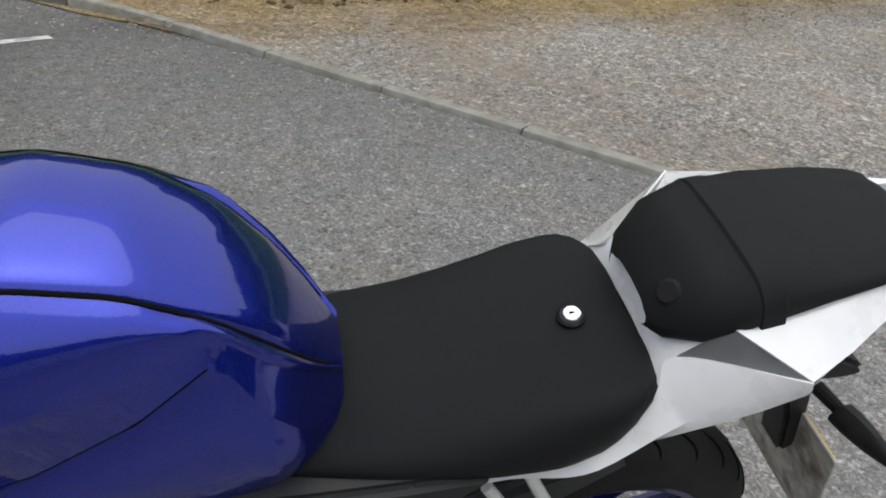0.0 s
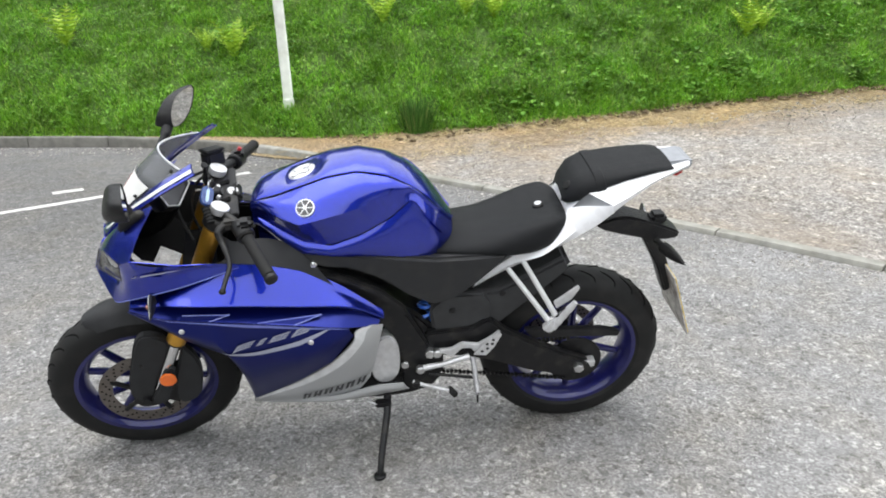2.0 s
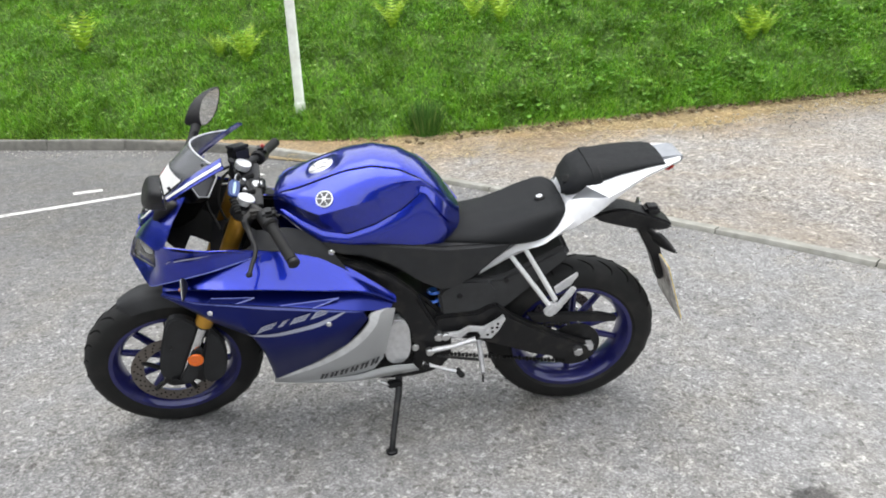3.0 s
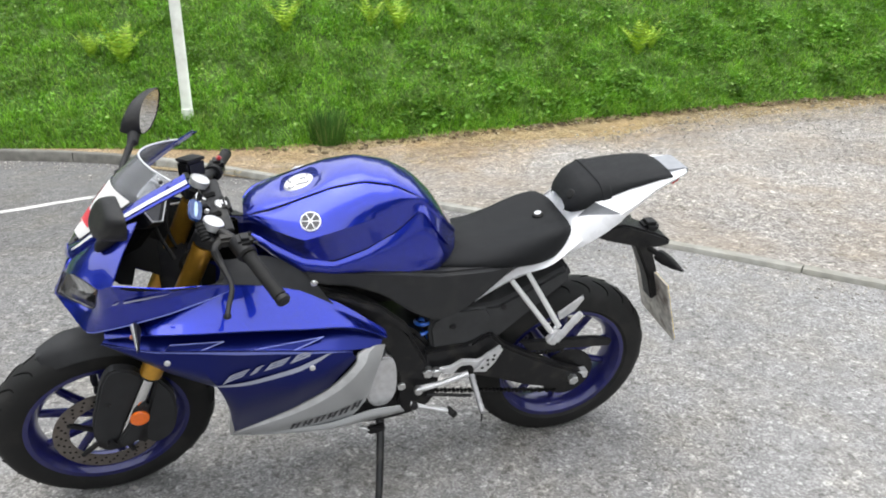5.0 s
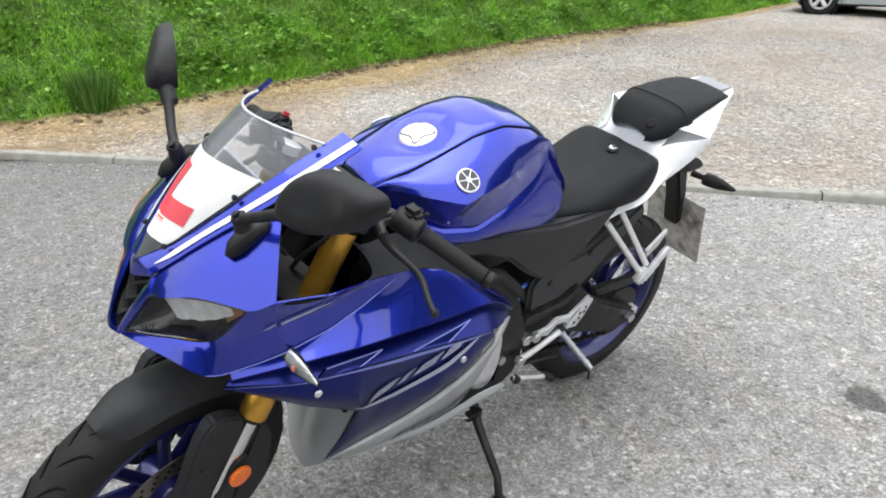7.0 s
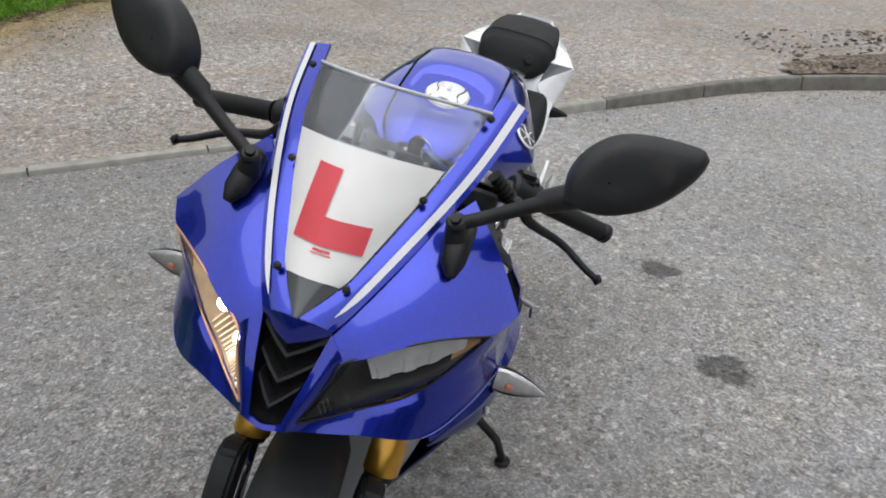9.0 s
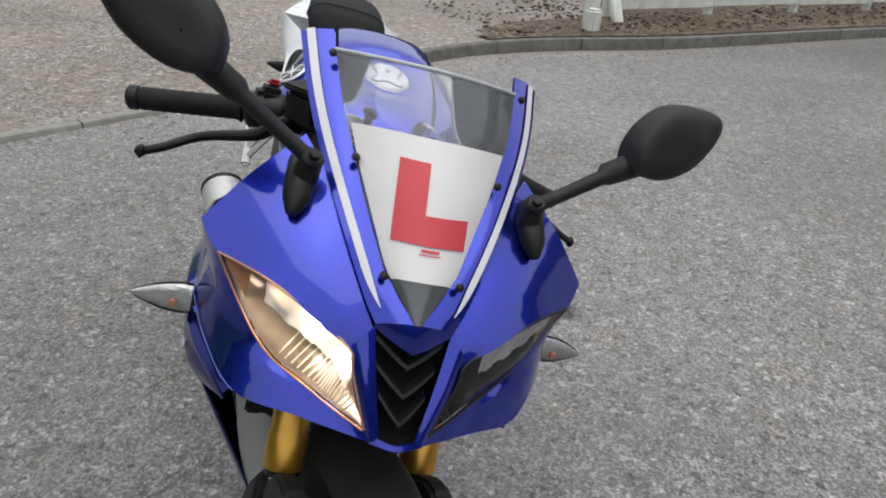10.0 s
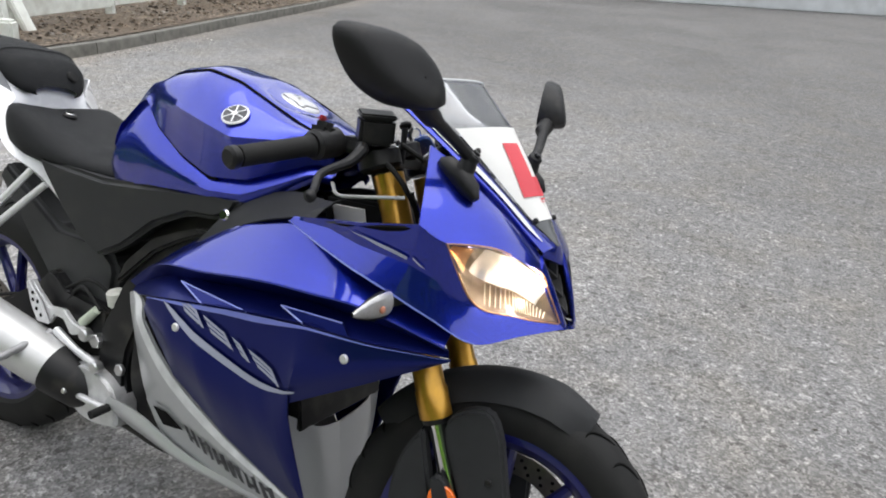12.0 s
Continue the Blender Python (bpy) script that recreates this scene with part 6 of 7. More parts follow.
        q.inputs[3].default_value, q.inputs[4].default_value = k, 1.0
        K.new(dn.outputs["Value"], q.inputs[0])
        s2 = N.new("ShaderNodeVectorMath")
        s2.operation = "SCALE"
        K.new(out, s2.inputs[0])
        K.new(q.outputs[0], s2.inputs["Scale"])
        out = s2.outputs[0]
    K.new(out, b.inputs["Base Color"])
    bp = N.new("ShaderNodeBump")
    bp.inputs["Strength"].default_value = bump
    bp.inputs["Distance"].default_value = 0.006
    add = N.new("ShaderNodeMath")
    add.operation = "ADD"
    K.new(vor.outputs["Distance"], add.inputs[0])
    K.new(n2.outputs["Fac"], add.inputs[1])
    K.new(add.outputs[0], bp.inputs["Height"])
    K.new(bp.outputs[0], b.inputs["Normal"])
    return m


ASPHALT = ground_mat("worn_chipped_asphalt", (0.124, 0.122, 0.120), (0.355, 0.349, 0.344), 150.0, (0.224, 0.220, 0.216), 0.45, 0.5, ((1.25, -0.71, 0.075, 0.35), (0.615, -0.90, 0.085, 0.38), (0.50, 0.9, 0.04, 0.5)))
GRAVEL = ground_mat("loose_pale_gravel", (0.135, 0.126, 0.116), (0.45, 0.424, 0.396), 76.0, (0.262, 0.220, 0.176), 0.80, 0.8)
DIRT = ground_mat("straw_brown_dirt", (0.105, 0.080, 0.047), (0.40, 0.32, 0.19), 60.0, (0.29, 0.205, 0.098), 0.9, 0.8)


def creeping_dirt(m):
    """Brown dirt washed from the foot of the bank over the gravel, fading out in patches."""
    nt = m.node_tree
    N, K = nt.nodes, nt.links
    b = N["Principled BSDF"]
    old = b.inputs["Base Color"].links[0].from_socket
    tc = N.new("ShaderNodeTexCoord")
    sp = N.new("ShaderNodeSeparateXYZ")
    K.new(tc.outputs["Object"], sp.inputs[0])
    n = N.new("ShaderNodeTexNoise")
    n.inputs["Scale"].default_value = 1.6
    n.inputs["Detail"].default_value = 9
    n.inputs["Roughness"].default_value = 0.7
    K.new(tc.outputs["Object"], n.inputs["Vector"])
    ad = N.new("ShaderNodeMath")
    ad.operation = "MULTIPLY_ADD"
    K.new(n.outputs["Fac"], ad.inputs[0])
    ad.inputs[1].default_value = 2.6
    far = N.new("ShaderNodeMath")
    far.operation = "MULTIPLY_ADD"
    K.new(sp.outputs["X"], far.inputs[0])
    far.inputs[1].default_value = -0.20
    K.new(sp.outputs["Y"], far.inputs[2])
    K.new(far.outputs[0], ad.inputs[2])
    mr = N.new("ShaderNodeMapRange")
    mr.inputs[1].default_value, mr.inputs[2].default_value = 4.8, 6.2
    mr.inputs[3].default_value, mr.inputs[4].default_value = 0.0, 0.9
    K.new(ad.outputs[0], mr.inputs[0])
    mx = N.new("ShaderNodeMix")
    mx.data_type = "RGBA"
    K.new(mr.outputs[0], mx.inputs[0])
    K.new(old, mx.inputs[6])
    sc = N.new("ShaderNodeVectorMath")
    sc.operation = "MULTIPLY"
    K.new(old, sc.inputs[0])
    sc.inputs[1].default_value = (1.0, 0.76, 0.44)
    K.new(sc.outputs[0], mx.inputs[7])
    K.new(mx.outputs[2], b.inputs["Base Color"])


creeping_dirt(GRAVEL)


def asphalt_tone(m):
    """Asphalt palest round one point, darker with distance from it, and dusty at the kerb."""
    nt = m.node_tree
    N, K = nt.nodes, nt.links
    b = N["Principled BSDF"]
    old = b.inputs["Base Color"].links[0].from_socket
    tc = N.new("ShaderNodeTexCoord")
    dt = N.new("ShaderNodeVectorMath")
    dt.operation = "DISTANCE"
    dt.inputs[1].default_value = (2.8, -1.2, 0)
    K.new(tc.outputs["Object"], dt.inputs[0])
    n = N.new("ShaderNodeTexNoise")
    n.inputs["Scale"].default_value = 0.8
    n.inputs["Detail"].default_value = 6
    K.new(tc.outputs["Object"], n.inputs["Vector"])
    ad = N.new("ShaderNodeMath")
    ad.operation = "MULTIPLY_ADD"
    K.new(n.outputs["Fac"], ad.inputs[0])
    ad.inputs[1].default_value = 1.4
    K.new(dt.outputs["Value"], ad.inputs[2])
    mr = N.new("ShaderNodeMapRange")
    mr.inputs[1].default_value, mr.inputs[2].default_value = 1.9, 7.0
    mr.inputs[3].default_value, mr.inputs[4].default_value = 1.12, 0.64
    K.new(ad.outputs[0], mr.inputs[0])
    sc = N.new("ShaderNodeVectorMath")
    sc.operation = "SCALE"
    K.new(old, sc.inputs[0])
    K.new(mr.outputs[0], sc.inputs["Scale"])
    # dust washed against the kerb past the entrance
    away = N.new("ShaderNodeVectorMath")
    away.operation = "DOT_PRODUCT"
    K.new(tc.outputs["Object"], away.inputs[0])
    away.inputs[1].default_value = (-0.965, -0.262, 0)
    wob = N.new("ShaderNodeMath")
    wob.operation = "MULTIPLY_ADD"
    K.new(n.outputs["Fac"], wob.inputs[0])
    wob.inputs[1].default_value = 0.9
    K.new(away.outputs["Value"], wob.inputs[2])
    rim = N.new("ShaderNodeMapRange")
    rim.interpolation_type = "SMOOTHSTEP"
    rim.inputs[1].default_value, rim.inputs[2].default_value = -3.80, -3.25
    rim.inputs[3].default_value, rim.inputs[4].default_value = 0.75, 0.0
    K.new(wob.outputs[0], rim.inputs[0])
    warm = N.new("ShaderNodeVectorMath")
    warm.operation = "MULTIPLY"
    warm.inputs[1].default_value = (1.38, 1.28, 1.16)
    K.new(sc.outputs[0], warm.inputs[0])
    dm = N.new("ShaderNodeMix")
    dm.data_type = "RGBA"
    K.new(rim.outputs[0], dm.inputs[0])
    K.new(sc.outputs[0], dm.inputs[6])
    K.new(warm.outputs[0], dm.inputs[7])
    K.new(dm.outputs[2], b.inputs["Base Color"])


asphalt_tone(ASPHALT)
SOIL = ground_mat("mossy_green_soil", (0.04, 0.075, 0.014), (0.12, 0.20, 0.04), 45.0, (0.075, 0.155, 0.028), 0.85, 0.9)
BROWN = ground_mat("leaf_littered_soil", (0.03, 0.024, 0.018), (0.26, 0.21, 0.16), 40.0, (0.10, 0.075, 0.055), 0.8, 1.0)
CONC = mat("weathered_concrete", (0.275, 0.27, 0.243), 0.85, vary=0.25, scale=12, bump=0.6, bump_scale=120, wear=0.5, wear_color=(0.17, 0.16, 0.12))
DARKKERB = mat("dark_kerb_concrete", (0.135, 0.130, 0.115), 0.8, vary=0.3, scale=12, bump=0.6, bump_scale=120, wear=0.5, wear_color=(0.22, 0.215, 0.19))
LINE = mat("worn_white_road_paint", (0.56, 0.55, 0.53), 0.8, vary=0.25, scale=30, bump=0.4, bump_scale=200, wear=0.9, wear_color=(0.20, 0.195, 0.19))
WHITEWOOD = mat("flaking_white_paint", (0.76, 0.78, 0.73), 0.6, vary=0.1, scale=12, bump=0.3, bump_scale=80, wear=0.4, wear_color=(0.36, 0.32, 0.27))


def height(x, y):
    return 0.066 * max(0.0, ((x - 2.6) + (y - 1.9)) / 1.414)


gb = bmesh.new()
R = 400.0
xs_ = [-R, -60, -20, -8, -4, -2, 0, 2, 4, 8, 20, 60, R]
gv = [[gb.verts.new((x, y, 0)) for x in xs_] for y in xs_]
for a, b_ in zip(gv, gv[1:]):
    for i in range(len(xs_) - 1):
        gb.faces.new((a[i], a[i + 1], b_[i + 1], b_[i]))
tagged(part("ground", gb, ASPHALT, None), "worn grey asphalt car park with pale chippings", "ground", kind="structure")

KERB = [(-14.0, 8.9), (-9.0, 7.35), (-6.0, 6.45), (-4.2, 5.97), (-2.9, 5.72), (-2.1, 5.50), (-1.4, 5.15), (-0.6, 4.58), (0.62, 3.38), (1.95, 1.96), (2.72, 1.02), (3.50, 0.00), (4.10, -0.72), (4.72, -1.50), (5.05, -2.40), (5.20, -3.50), (5.55, -4.8), (5.97, -6.10), (6.88, -9.10), (8.6, -14.0), (11.0, -20.0)]
kc = cr([(x, y, 0) for x, y in KERB], 400)
seg = np.concatenate([[0], np.cumsum([(b_ - a).length for a, b_ in zip(kc, kc[1:])])])


def kerb_at(s):
    p = V([float(np.interp(s, seg, [q[j] for q in kc])) for j in range(3)])
    q = V([float(np.interp(s + 0.05, seg, [w[j] for w in kc])) for j in range(3)])
    d = (q - p).normalized()
    return p, d, V((-d.y, d.x, 0))


def kerb_height(p):
    """Raised at both ends, dropped nearly flush across the gravel entrance."""
    return float(np.interp(p.x, [-3.0, -1.2, 0.6, 2.9, 4.3, 5.0], [0.110, 0.090, 0.036, 0.032, 0.095, 0.11]))


# verge of gravel and dirt behind the kerb, in strips that run from the kerb to the foot of the bank
FOOT = [(-14.0, 9.15), (-9.0, 7.6), (-6.0, 6.70), (-4.2, 6.20), (-2.9, 5.95), (-2.0, 5.74), (-1.2, 5.50), (-0.4, 5.32), (0.3, 5.15), (2.0, 5.28), (4.0, 5.52), (6.0, 5.66), (8.5, 5.55), (10.8, 5.50), (13.0, 5.75), (16.0, 5.6), (26.0, 3.0), (40.0, -1.0)]
fc = cr([(x, y, 0) for x, y in FOOT], 240)
vb = bmesh.new()
nk = 120
rows = []
top_s = seg[-1]
for i in range(nk):
    f = i / (nk - 1)
    p, d, nrm = kerb_at(f * (top_s - 0.2))
    q = fc[min(239, int(f * 239))]
    a = p + nrm * 0.09
    a.z = kerb_height(p) - 0.008
    row = []
    for k in range(30):
        g = (k / 29) ** 1.4
        w = a.lerp(V((q.x, q.y, 0)) + V((0.3, 0.5, 0)), g)
        z = max(a.z * (1 - g), 0.012) + height(w.x, w.y) + 0.012 * noise.noise(V((w.x * 1.7, w.y * 1.7, 0)))* min(1, k / 4)
        row.append(V((w.x, w.y, z)))
    rows.append(row)
grid(rows, bm=vb)
verge = tagged(part("pavement", vb, GRAVEL, None), "pale loose gravel entrance beyond the kerb", "gravel", kind="structure")


def verge_z(x, y):
    return height(x, y) + 0.02


# dirt strip along the foot of the bank
db = []
for i in range(0, 240, 2):
    p = fc[i]
    w = float(np.interp(p.x, [-2.0, -0.5, 0.4, 2, 5, 9], [0.12, 0.9, 1.30, 1.0, 0.55, 0.25]))
    r = []
    for k in range(6):
        y = p.y + 0.35 - (w + 0.35) * k / 5
        x = p.x + 0.08 * noise.noise(V((p.x * 2, k * 0.7, 3)))
        r.append(V((x, y + 0.10 * noise.noise(V((p.x * 1.3, k, 9))) * (k > 0), verge_z(x, y) + 0.030 - 0.008 * k + 0.06 * max(0, 1 - k / 2))))
    db.append(r)
tagged(part("dirt_strip", grid(db), DIRT, None), "straw-coloured bare dirt along the bank's foot", "dirt", kind="structure")

# kerb stones
kerb_row = tagged(new("kerb"), "weathered concrete kerb stones, dropped at the entrance", "kerb", kind="structure")
s = 8.0
while s < top_s - 6:
    p, d, nrm = kerb_at(s + 0.455)
    h = kerb_height(p)
    prof = [(0.0, -0.08), (0.0, h - 0.020), (0.008, h - 0.004), (0.020, h), (0.078, h), (0.081, -0.08)]
    rws = []
    for e in (0.004, 0.30, 0.61, 0.908):
        pp, dd, nn = kerb_at(s + e)
        hh = kerb_height(pp) - h
        rws.append([pp + nn * u + V((0, 0, v + (hh if v > 0 else 0) + random.uniform(-0.0015, 0.0015))) for u, v in prof])
    # stones at both ends take the darker concrete
    part("kerb_stone", grid(rws, True, True), DARKKERB if p.x < -1.0 or p.x > 4.0 else CONC, kerb_row, sharp=40)
    s += 0.914

# painted bay lines
for a, b_, w in (((-1.06, 4.13), (-5.6, 1.15), 0.085), ((-2.34, 3.74), (-2.54, 3.63), 0.10)):
    a, b_ = V((*a, 0)), V((*b_, 0))
    d = (b_ - a).normalized()
    n = V((-d.y, d.x, 0))
    cnt = max(3, int((b_ - a).length / 0.08))
    rws = []
    for k in range(cnt + 1):
        q = a.lerp(b_, k / cnt)
        rws.append([q + n * (e * w / 2 + 0.006 * noise.noise(V((k * 0.7, e * 5, w * 30)))) + V((0, 0, 0.004)) for e in (-1, 0, 1)])
    tagged(part("road_marking", grid(rws), LINE, None), "worn white painted bay line on asphalt", "road marking", kind="structure")

# ---- bank ----
def bank_z(t):
    return 0.72 * t - 0.03 * t * t


brow = []
for i in range(0, 240, 1):
    p = fc[i]
    z0 = height(p.x, p.y) + 0.02
    r = []
    for k in range(40):
        t = -0.15 + 6.0 * (k / 39) ** 1.3
        x, y = p.x + 0.15 * t, p.y + t
        r.append(V((x, y, z0 - 0.012 + max(0, bank_z(max(0, t))) + 0.028 * noise.fractal(V((x * 0.9, y * 0.9, 1)), 1.0, 2.0, 4) * min(1, max(0, t) * 2))))
    brow.append(r)
tagged(part("bank", grid(brow), SOIL, None), "steep bank of green soil under grass and weeds", "bank", kind="structure")
top_rows = [[r[-1], r[-1] + V((0.5, 30, 1.0))] for r in brow]
tagged(part("bank_top", grid(top_rows), SOIL, None), "level ground on top of the bank", "ground", kind="structure")


def leaf_mat(name, dark, light, straw):
    m = bpy.data.materials.new(name)
    m.use_nodes = True
    nt = m.node_tree
    b = nt.nodes["Principled BSDF"]
    b.inputs["Roughness"].default_value = 0.55
    b.inputs["Specular IOR Level"].default_value = 0.3
    g = nt.nodes.new("ShaderNodeNewGeometry")
    r = nt.nodes.new("ShaderNodeValToRGB")
    e = r.color_ramp.elements
    e[0].position, e[0].color = 0.0, (*dark, 1)
    e[1].position, e[1].color = 0.90, (*light, 1)
    s_ = e.new(0.97)
    s_.color = (*straw, 1)
    nt.links.new(g.outputs["Random Per Island"], r.inputs[0])
    tc = nt.nodes.new("ShaderNodeTexCoord")
    n = nt.nodes.new("ShaderNodeTexNoise")
    n.inputs["Scale"].default_value = 2.6
    n.inputs["Detail"].default_value = 5
    nt.links.new(tc.outputs["Object"], n.inputs["Vector"])
    mr = nt.nodes.new("ShaderNodeMapRange")
    mr.inputs[1].default_value, mr.inputs[2].default_value = 0.3, 0.7
    mr.inputs[3].default_value, mr.inputs[4].default_value = 0.6, 1.35
    nt.links.new(n.outputs["Fac"], mr.inputs[0])
    sc = nt.nodes.new("ShaderNodeVectorMath")
    sc.operation = "SCALE"
    nt.links.new(r.outputs[0], sc.inputs[0])
    nt.links.new(mr.outputs[0], sc.inputs["Scale"])
    nt.links.new(sc.outputs[0], b.inputs["Base Color"])
    tl = nt.nodes.new("ShaderNodeBsdfTranslucent")
    nt.links.new(sc.outputs[0], tl.inputs["Color"])
    mx = nt.nodes.new("ShaderNodeMixShader")
    mx.inputs[0].default_value = 0.3
    nt.links.new(b.outputs[0], mx.inputs[1])
    nt.links.new(tl.outputs[0], mx.inputs[2])
    nt.links.new(mx.outputs[0], nt.nodes["Material Output"].inputs[0])
    return m


GRASS = leaf_mat("bright_spring_grass", (0.095, 0.225, 0.018), (0.265, 0.53, 0.045), (0.40, 0.52, 0.12))
WEED = leaf_mat("broad_weed_leaf", (0.085, 0.215, 0.025), (0.205, 0.42, 0.055), (0.34, 0.50, 0.14))
FERN = leaf_mat("young_fern_frond", (0.20, 0.36, 0.022), (0.42, 0.60, 0.06), (0.50, 0.58, 0.12))
rng = np.random.default_rng(7)
FX, FY = np.array([p.x for p in fc]), np.array([p.y for p in fc])


def bank_point(x, t):
    y = np.interp(x - 0.15 * t, FX, FY) + t
    z0 = 0.066 * np.maximum(0, ((x - 2.6) + (y - t - 1.9)) / 1.414) + 0.02
    return y, z0 + 0.72 * t - 0.03 * t * t


def blades(count, xr, tr, length, width, seed, droop=0.6, clump=1.0):
    """Bent tapering blades on the bank, as one mesh."""
    r = np.random.default_rng(seed)
    cx, ct = r.uniform(*xr, count // 14 + 1), tr[0] + (tr[1] - tr[0]) * r.uniform(0, 1, count // 14 + 1) ** 1.15
    ci = r.integers(0, len(cx), count)
    x = cx[ci] + r.normal(0, 0.055 * clump, count)
    t = np.clip(ct[ci] + r.normal(0, 0.05 * clump, count), tr[0], None)
    y, z = bank_point(x, np.maximum(t, 0))
    z = z - 0.01
    size = r.uniform(0.55, 1.25, len(cx))[ci]
    ln = length * size * r.uniform(0.5, 1.2, count)
    a = r.uniform(0, 2 * np.pi, count)
    tilt = r.uniform(0.15, 1.15, count)
    dx, dy = np.cos(a) * tilt, np.sin(a) * tilt - 0.15
    px_, py_ = -np.sin(a) * width * 0.5, np.cos(a) * width * 0.5
    base = np.stack([x, y, z], 1)
    side = np.stack([px_, py_, np.zeros(count)], 1)
    up = np.stack([dx, dy, np.ones(count)], 1)
    up /= np.linalg.norm(up, axis=1, keepdims=True)
    bend = np.stack([dx, dy, -droop * np.ones(count)], 1) * (ln * 0.45)[:, None]
    m1 = base + up * (ln * 0.5)[:, None] + bend * 0.15
    m2 = base + up * ln[:, None] + bend * 0.75
    vs = np.stack([base - side, base + side, m1 + side * 0.8, m1 - side * 0.8, m2], 1).reshape(-1, 3)
    k = np.arange(count)[:, None] * 5
    quads = (k + np.array([0, 1, 2, 3])).tolist()
    tris = (k + np.array([3, 2, 4])).tolist()
    me = bpy.data.meshes.new("grass")
    me.from_pydata(vs.tolist(), [], quads + tris)
    return me


def stuff(name, me, material, label, category):
    me.materials.append(material)
    return tagged(new(name, me), label, category, kind="stuff")


stuff("grass", blades(190000, (-8.0, 17.5), (-0.02, 3.1), 0.125, 0.0090, 11, 0.9), GRASS, "lush bright green grass covering the bank", "grass")
stuff("long_grass", blades(7000, (-7.0, 5.0), (0.02, 0.50), 0.20, 0.007, 12, 0.6, 1.4), GRASS, "longer grass tufts along the bank's foot", "grass")


def leaves(count, xr, tr, size, seed, per=16, spread=0.10):
    """Clumps of broad diamond leaves with a fold, as one mesh."""
    r = np.random.default_rng(seed)
    nc = count // per
    cx, ct = r.uniform(*xr, nc), r.uniform(*tr, nc)
    ci = np.repeat(np.arange(nc), per)
    n = len(ci)
    x = cx[ci] + r.normal(0, spread, n)
    t = np.maximum(0.02, ct[ci] + r.normal(0, spread * 0.7, n))
    y, z = bank_point(x, t)
    z = z + r.uniform(0.02, 0.10, n)
    s_ = size * r.uniform(0.5, 1.3, n)
    a = r.uniform(0, 2 * np.pi, n)
    d = np.stack([np.cos(a), np.sin(a), r.uniform(-0.5, 0.25, n)], 1)
    w = np.stack([-np.sin(a), np.cos(a), r.uniform(-0.3, 0.3, n)], 1)
    c = np.stack([x, y, z], 1)
    p0, p3 = c - d * (s_ * 0.5)[:, None], c + d * (s_ * 0.5)[:, None]
    f = np.zeros((n, 3))
    f[:, 2] = s_ * 0.10
    p1, p2 = c - w * (s_ * 0.33)[:, None] + f, c + w * (s_ * 0.33)[:, None] + f
    vs = np.stack([p0, p1, p3, p2], 1).reshape(-1, 3)
    k = np.arange(n)[:, None] * 4
    me = bpy.data.meshes.new("weeds")
    me.from_pydata(vs.tolist(), [], (k + np.array([0, 1, 2])).tolist() + (k + np.array([0, 2, 3])).tolist())
    return me


stuff("weeds", leaves(52000, (-8.0, 17.5), (0.03, 3.1), 0.048, 21), WEED, "low broad-leaved weeds among the grass", "weeds")
stuff("dock_clumps", leaves(4800, (1.0, 16.0), (0.15, 2.2), 0.085, 22, 40, 0.12), WEED, "darker clumps of nettle and dock leaves", "weeds")


def fern(seed, scale):
    r = random.Random(seed)
    bm = bmesh.new()
    for k in range(11):
        a = 2 * math.pi * k / 11 + r.uniform(-0.25, 0.25)
        ln = scale * r.uniform(0.7, 1.1)
        lean = r.uniform(0.25, 0.6)
        out = V((math.cos(a), math.sin(a), 0))
        sd = V((-math.sin(a), math.cos(a), 0))
        prev = None
        for j in range(13):
            f = j / 12
            p = out * (ln * lean * (f + 0.6 * f * f)) + V((0, 0, ln * (1.15 * f - 0.45 * f * f)))
            if prev is not None:
                w = 0.17 * ln * math.sin(math.pi * min(1, 0.12 + f)) * (1 - 0.4 * f)
                for e in (-1, 1):
                    q = (prev + p) / 2 + sd * (e * w) + V((0, 0, -0.1 * w)) + (p - prev) * 0.6
                    bm.faces.new([bm.verts.new(prev), bm.verts.new(p.lerp(prev, 0.35)), bm.verts.new(q)])
            prev = p
    return bm


for k, (x, t, sc_) in enumerate(((-3.78, 1.43, 0.66), (-1.59, 1.20, 0.62), (-1.95, 1.30, 0.40), (0.23, 1.70, 0.50), (1.59, 1.64, 0.55), (1.25, 1.75, 0.45), (4.70, 0.96, 0.60), (4.95, 1.05, 0.42), (-5.6, 1.5, 0.6))):
    y, z = bank_point(np.array([x]), np.array([t]))
    fo = part("fern", fern(k, sc_ * 1.15), FERN, None, smooth=False)
    fo.location = (x, float(y[0]), float(z[0]) - 0.01)
    tagged(fo, "pale green young fern unfurling on the bank", "fern", "ferns on the bank")
tuft = bmesh.new()
rt = random.Random(4)
for k in range(420):
    a, q = rt.uniform(0, 6.28), rt.random() ** 0.5 * 0.16
    b0 = V((math.cos(a) * q, math.sin(a) * q, 0))
    tp = b0 * 1.7 + V((rt.uniform(-0.05, 0.05), rt.uniform(-0.05, 0.05), rt.uniform(0.22, 0.42)))
    sdv = V((-math.sin(a), math.cos(a), 0)) * 0.004
    md = b0.lerp(tp, 0.55) + V((0, 0, 0.03))
    v = [tuft.verts.new(c) for c in (b0 - sdv, b0 + sdv, md + sdv * 0.8, md - sdv * 0.8, tp)]
    tuft.faces.new(v[:4])
    tuft.faces.new((v[3], v[2], v[4]))
to = part("grass_tuft", tuft, leaf_mat("dark_tuft_grass", (0.035, 0.10, 0.015), (0.10, 0.23, 0.04), (0.22, 0.25, 0.08)), None, smooth=False)
y, z = bank_point(np.array([0.50]), np.array([0.10]))
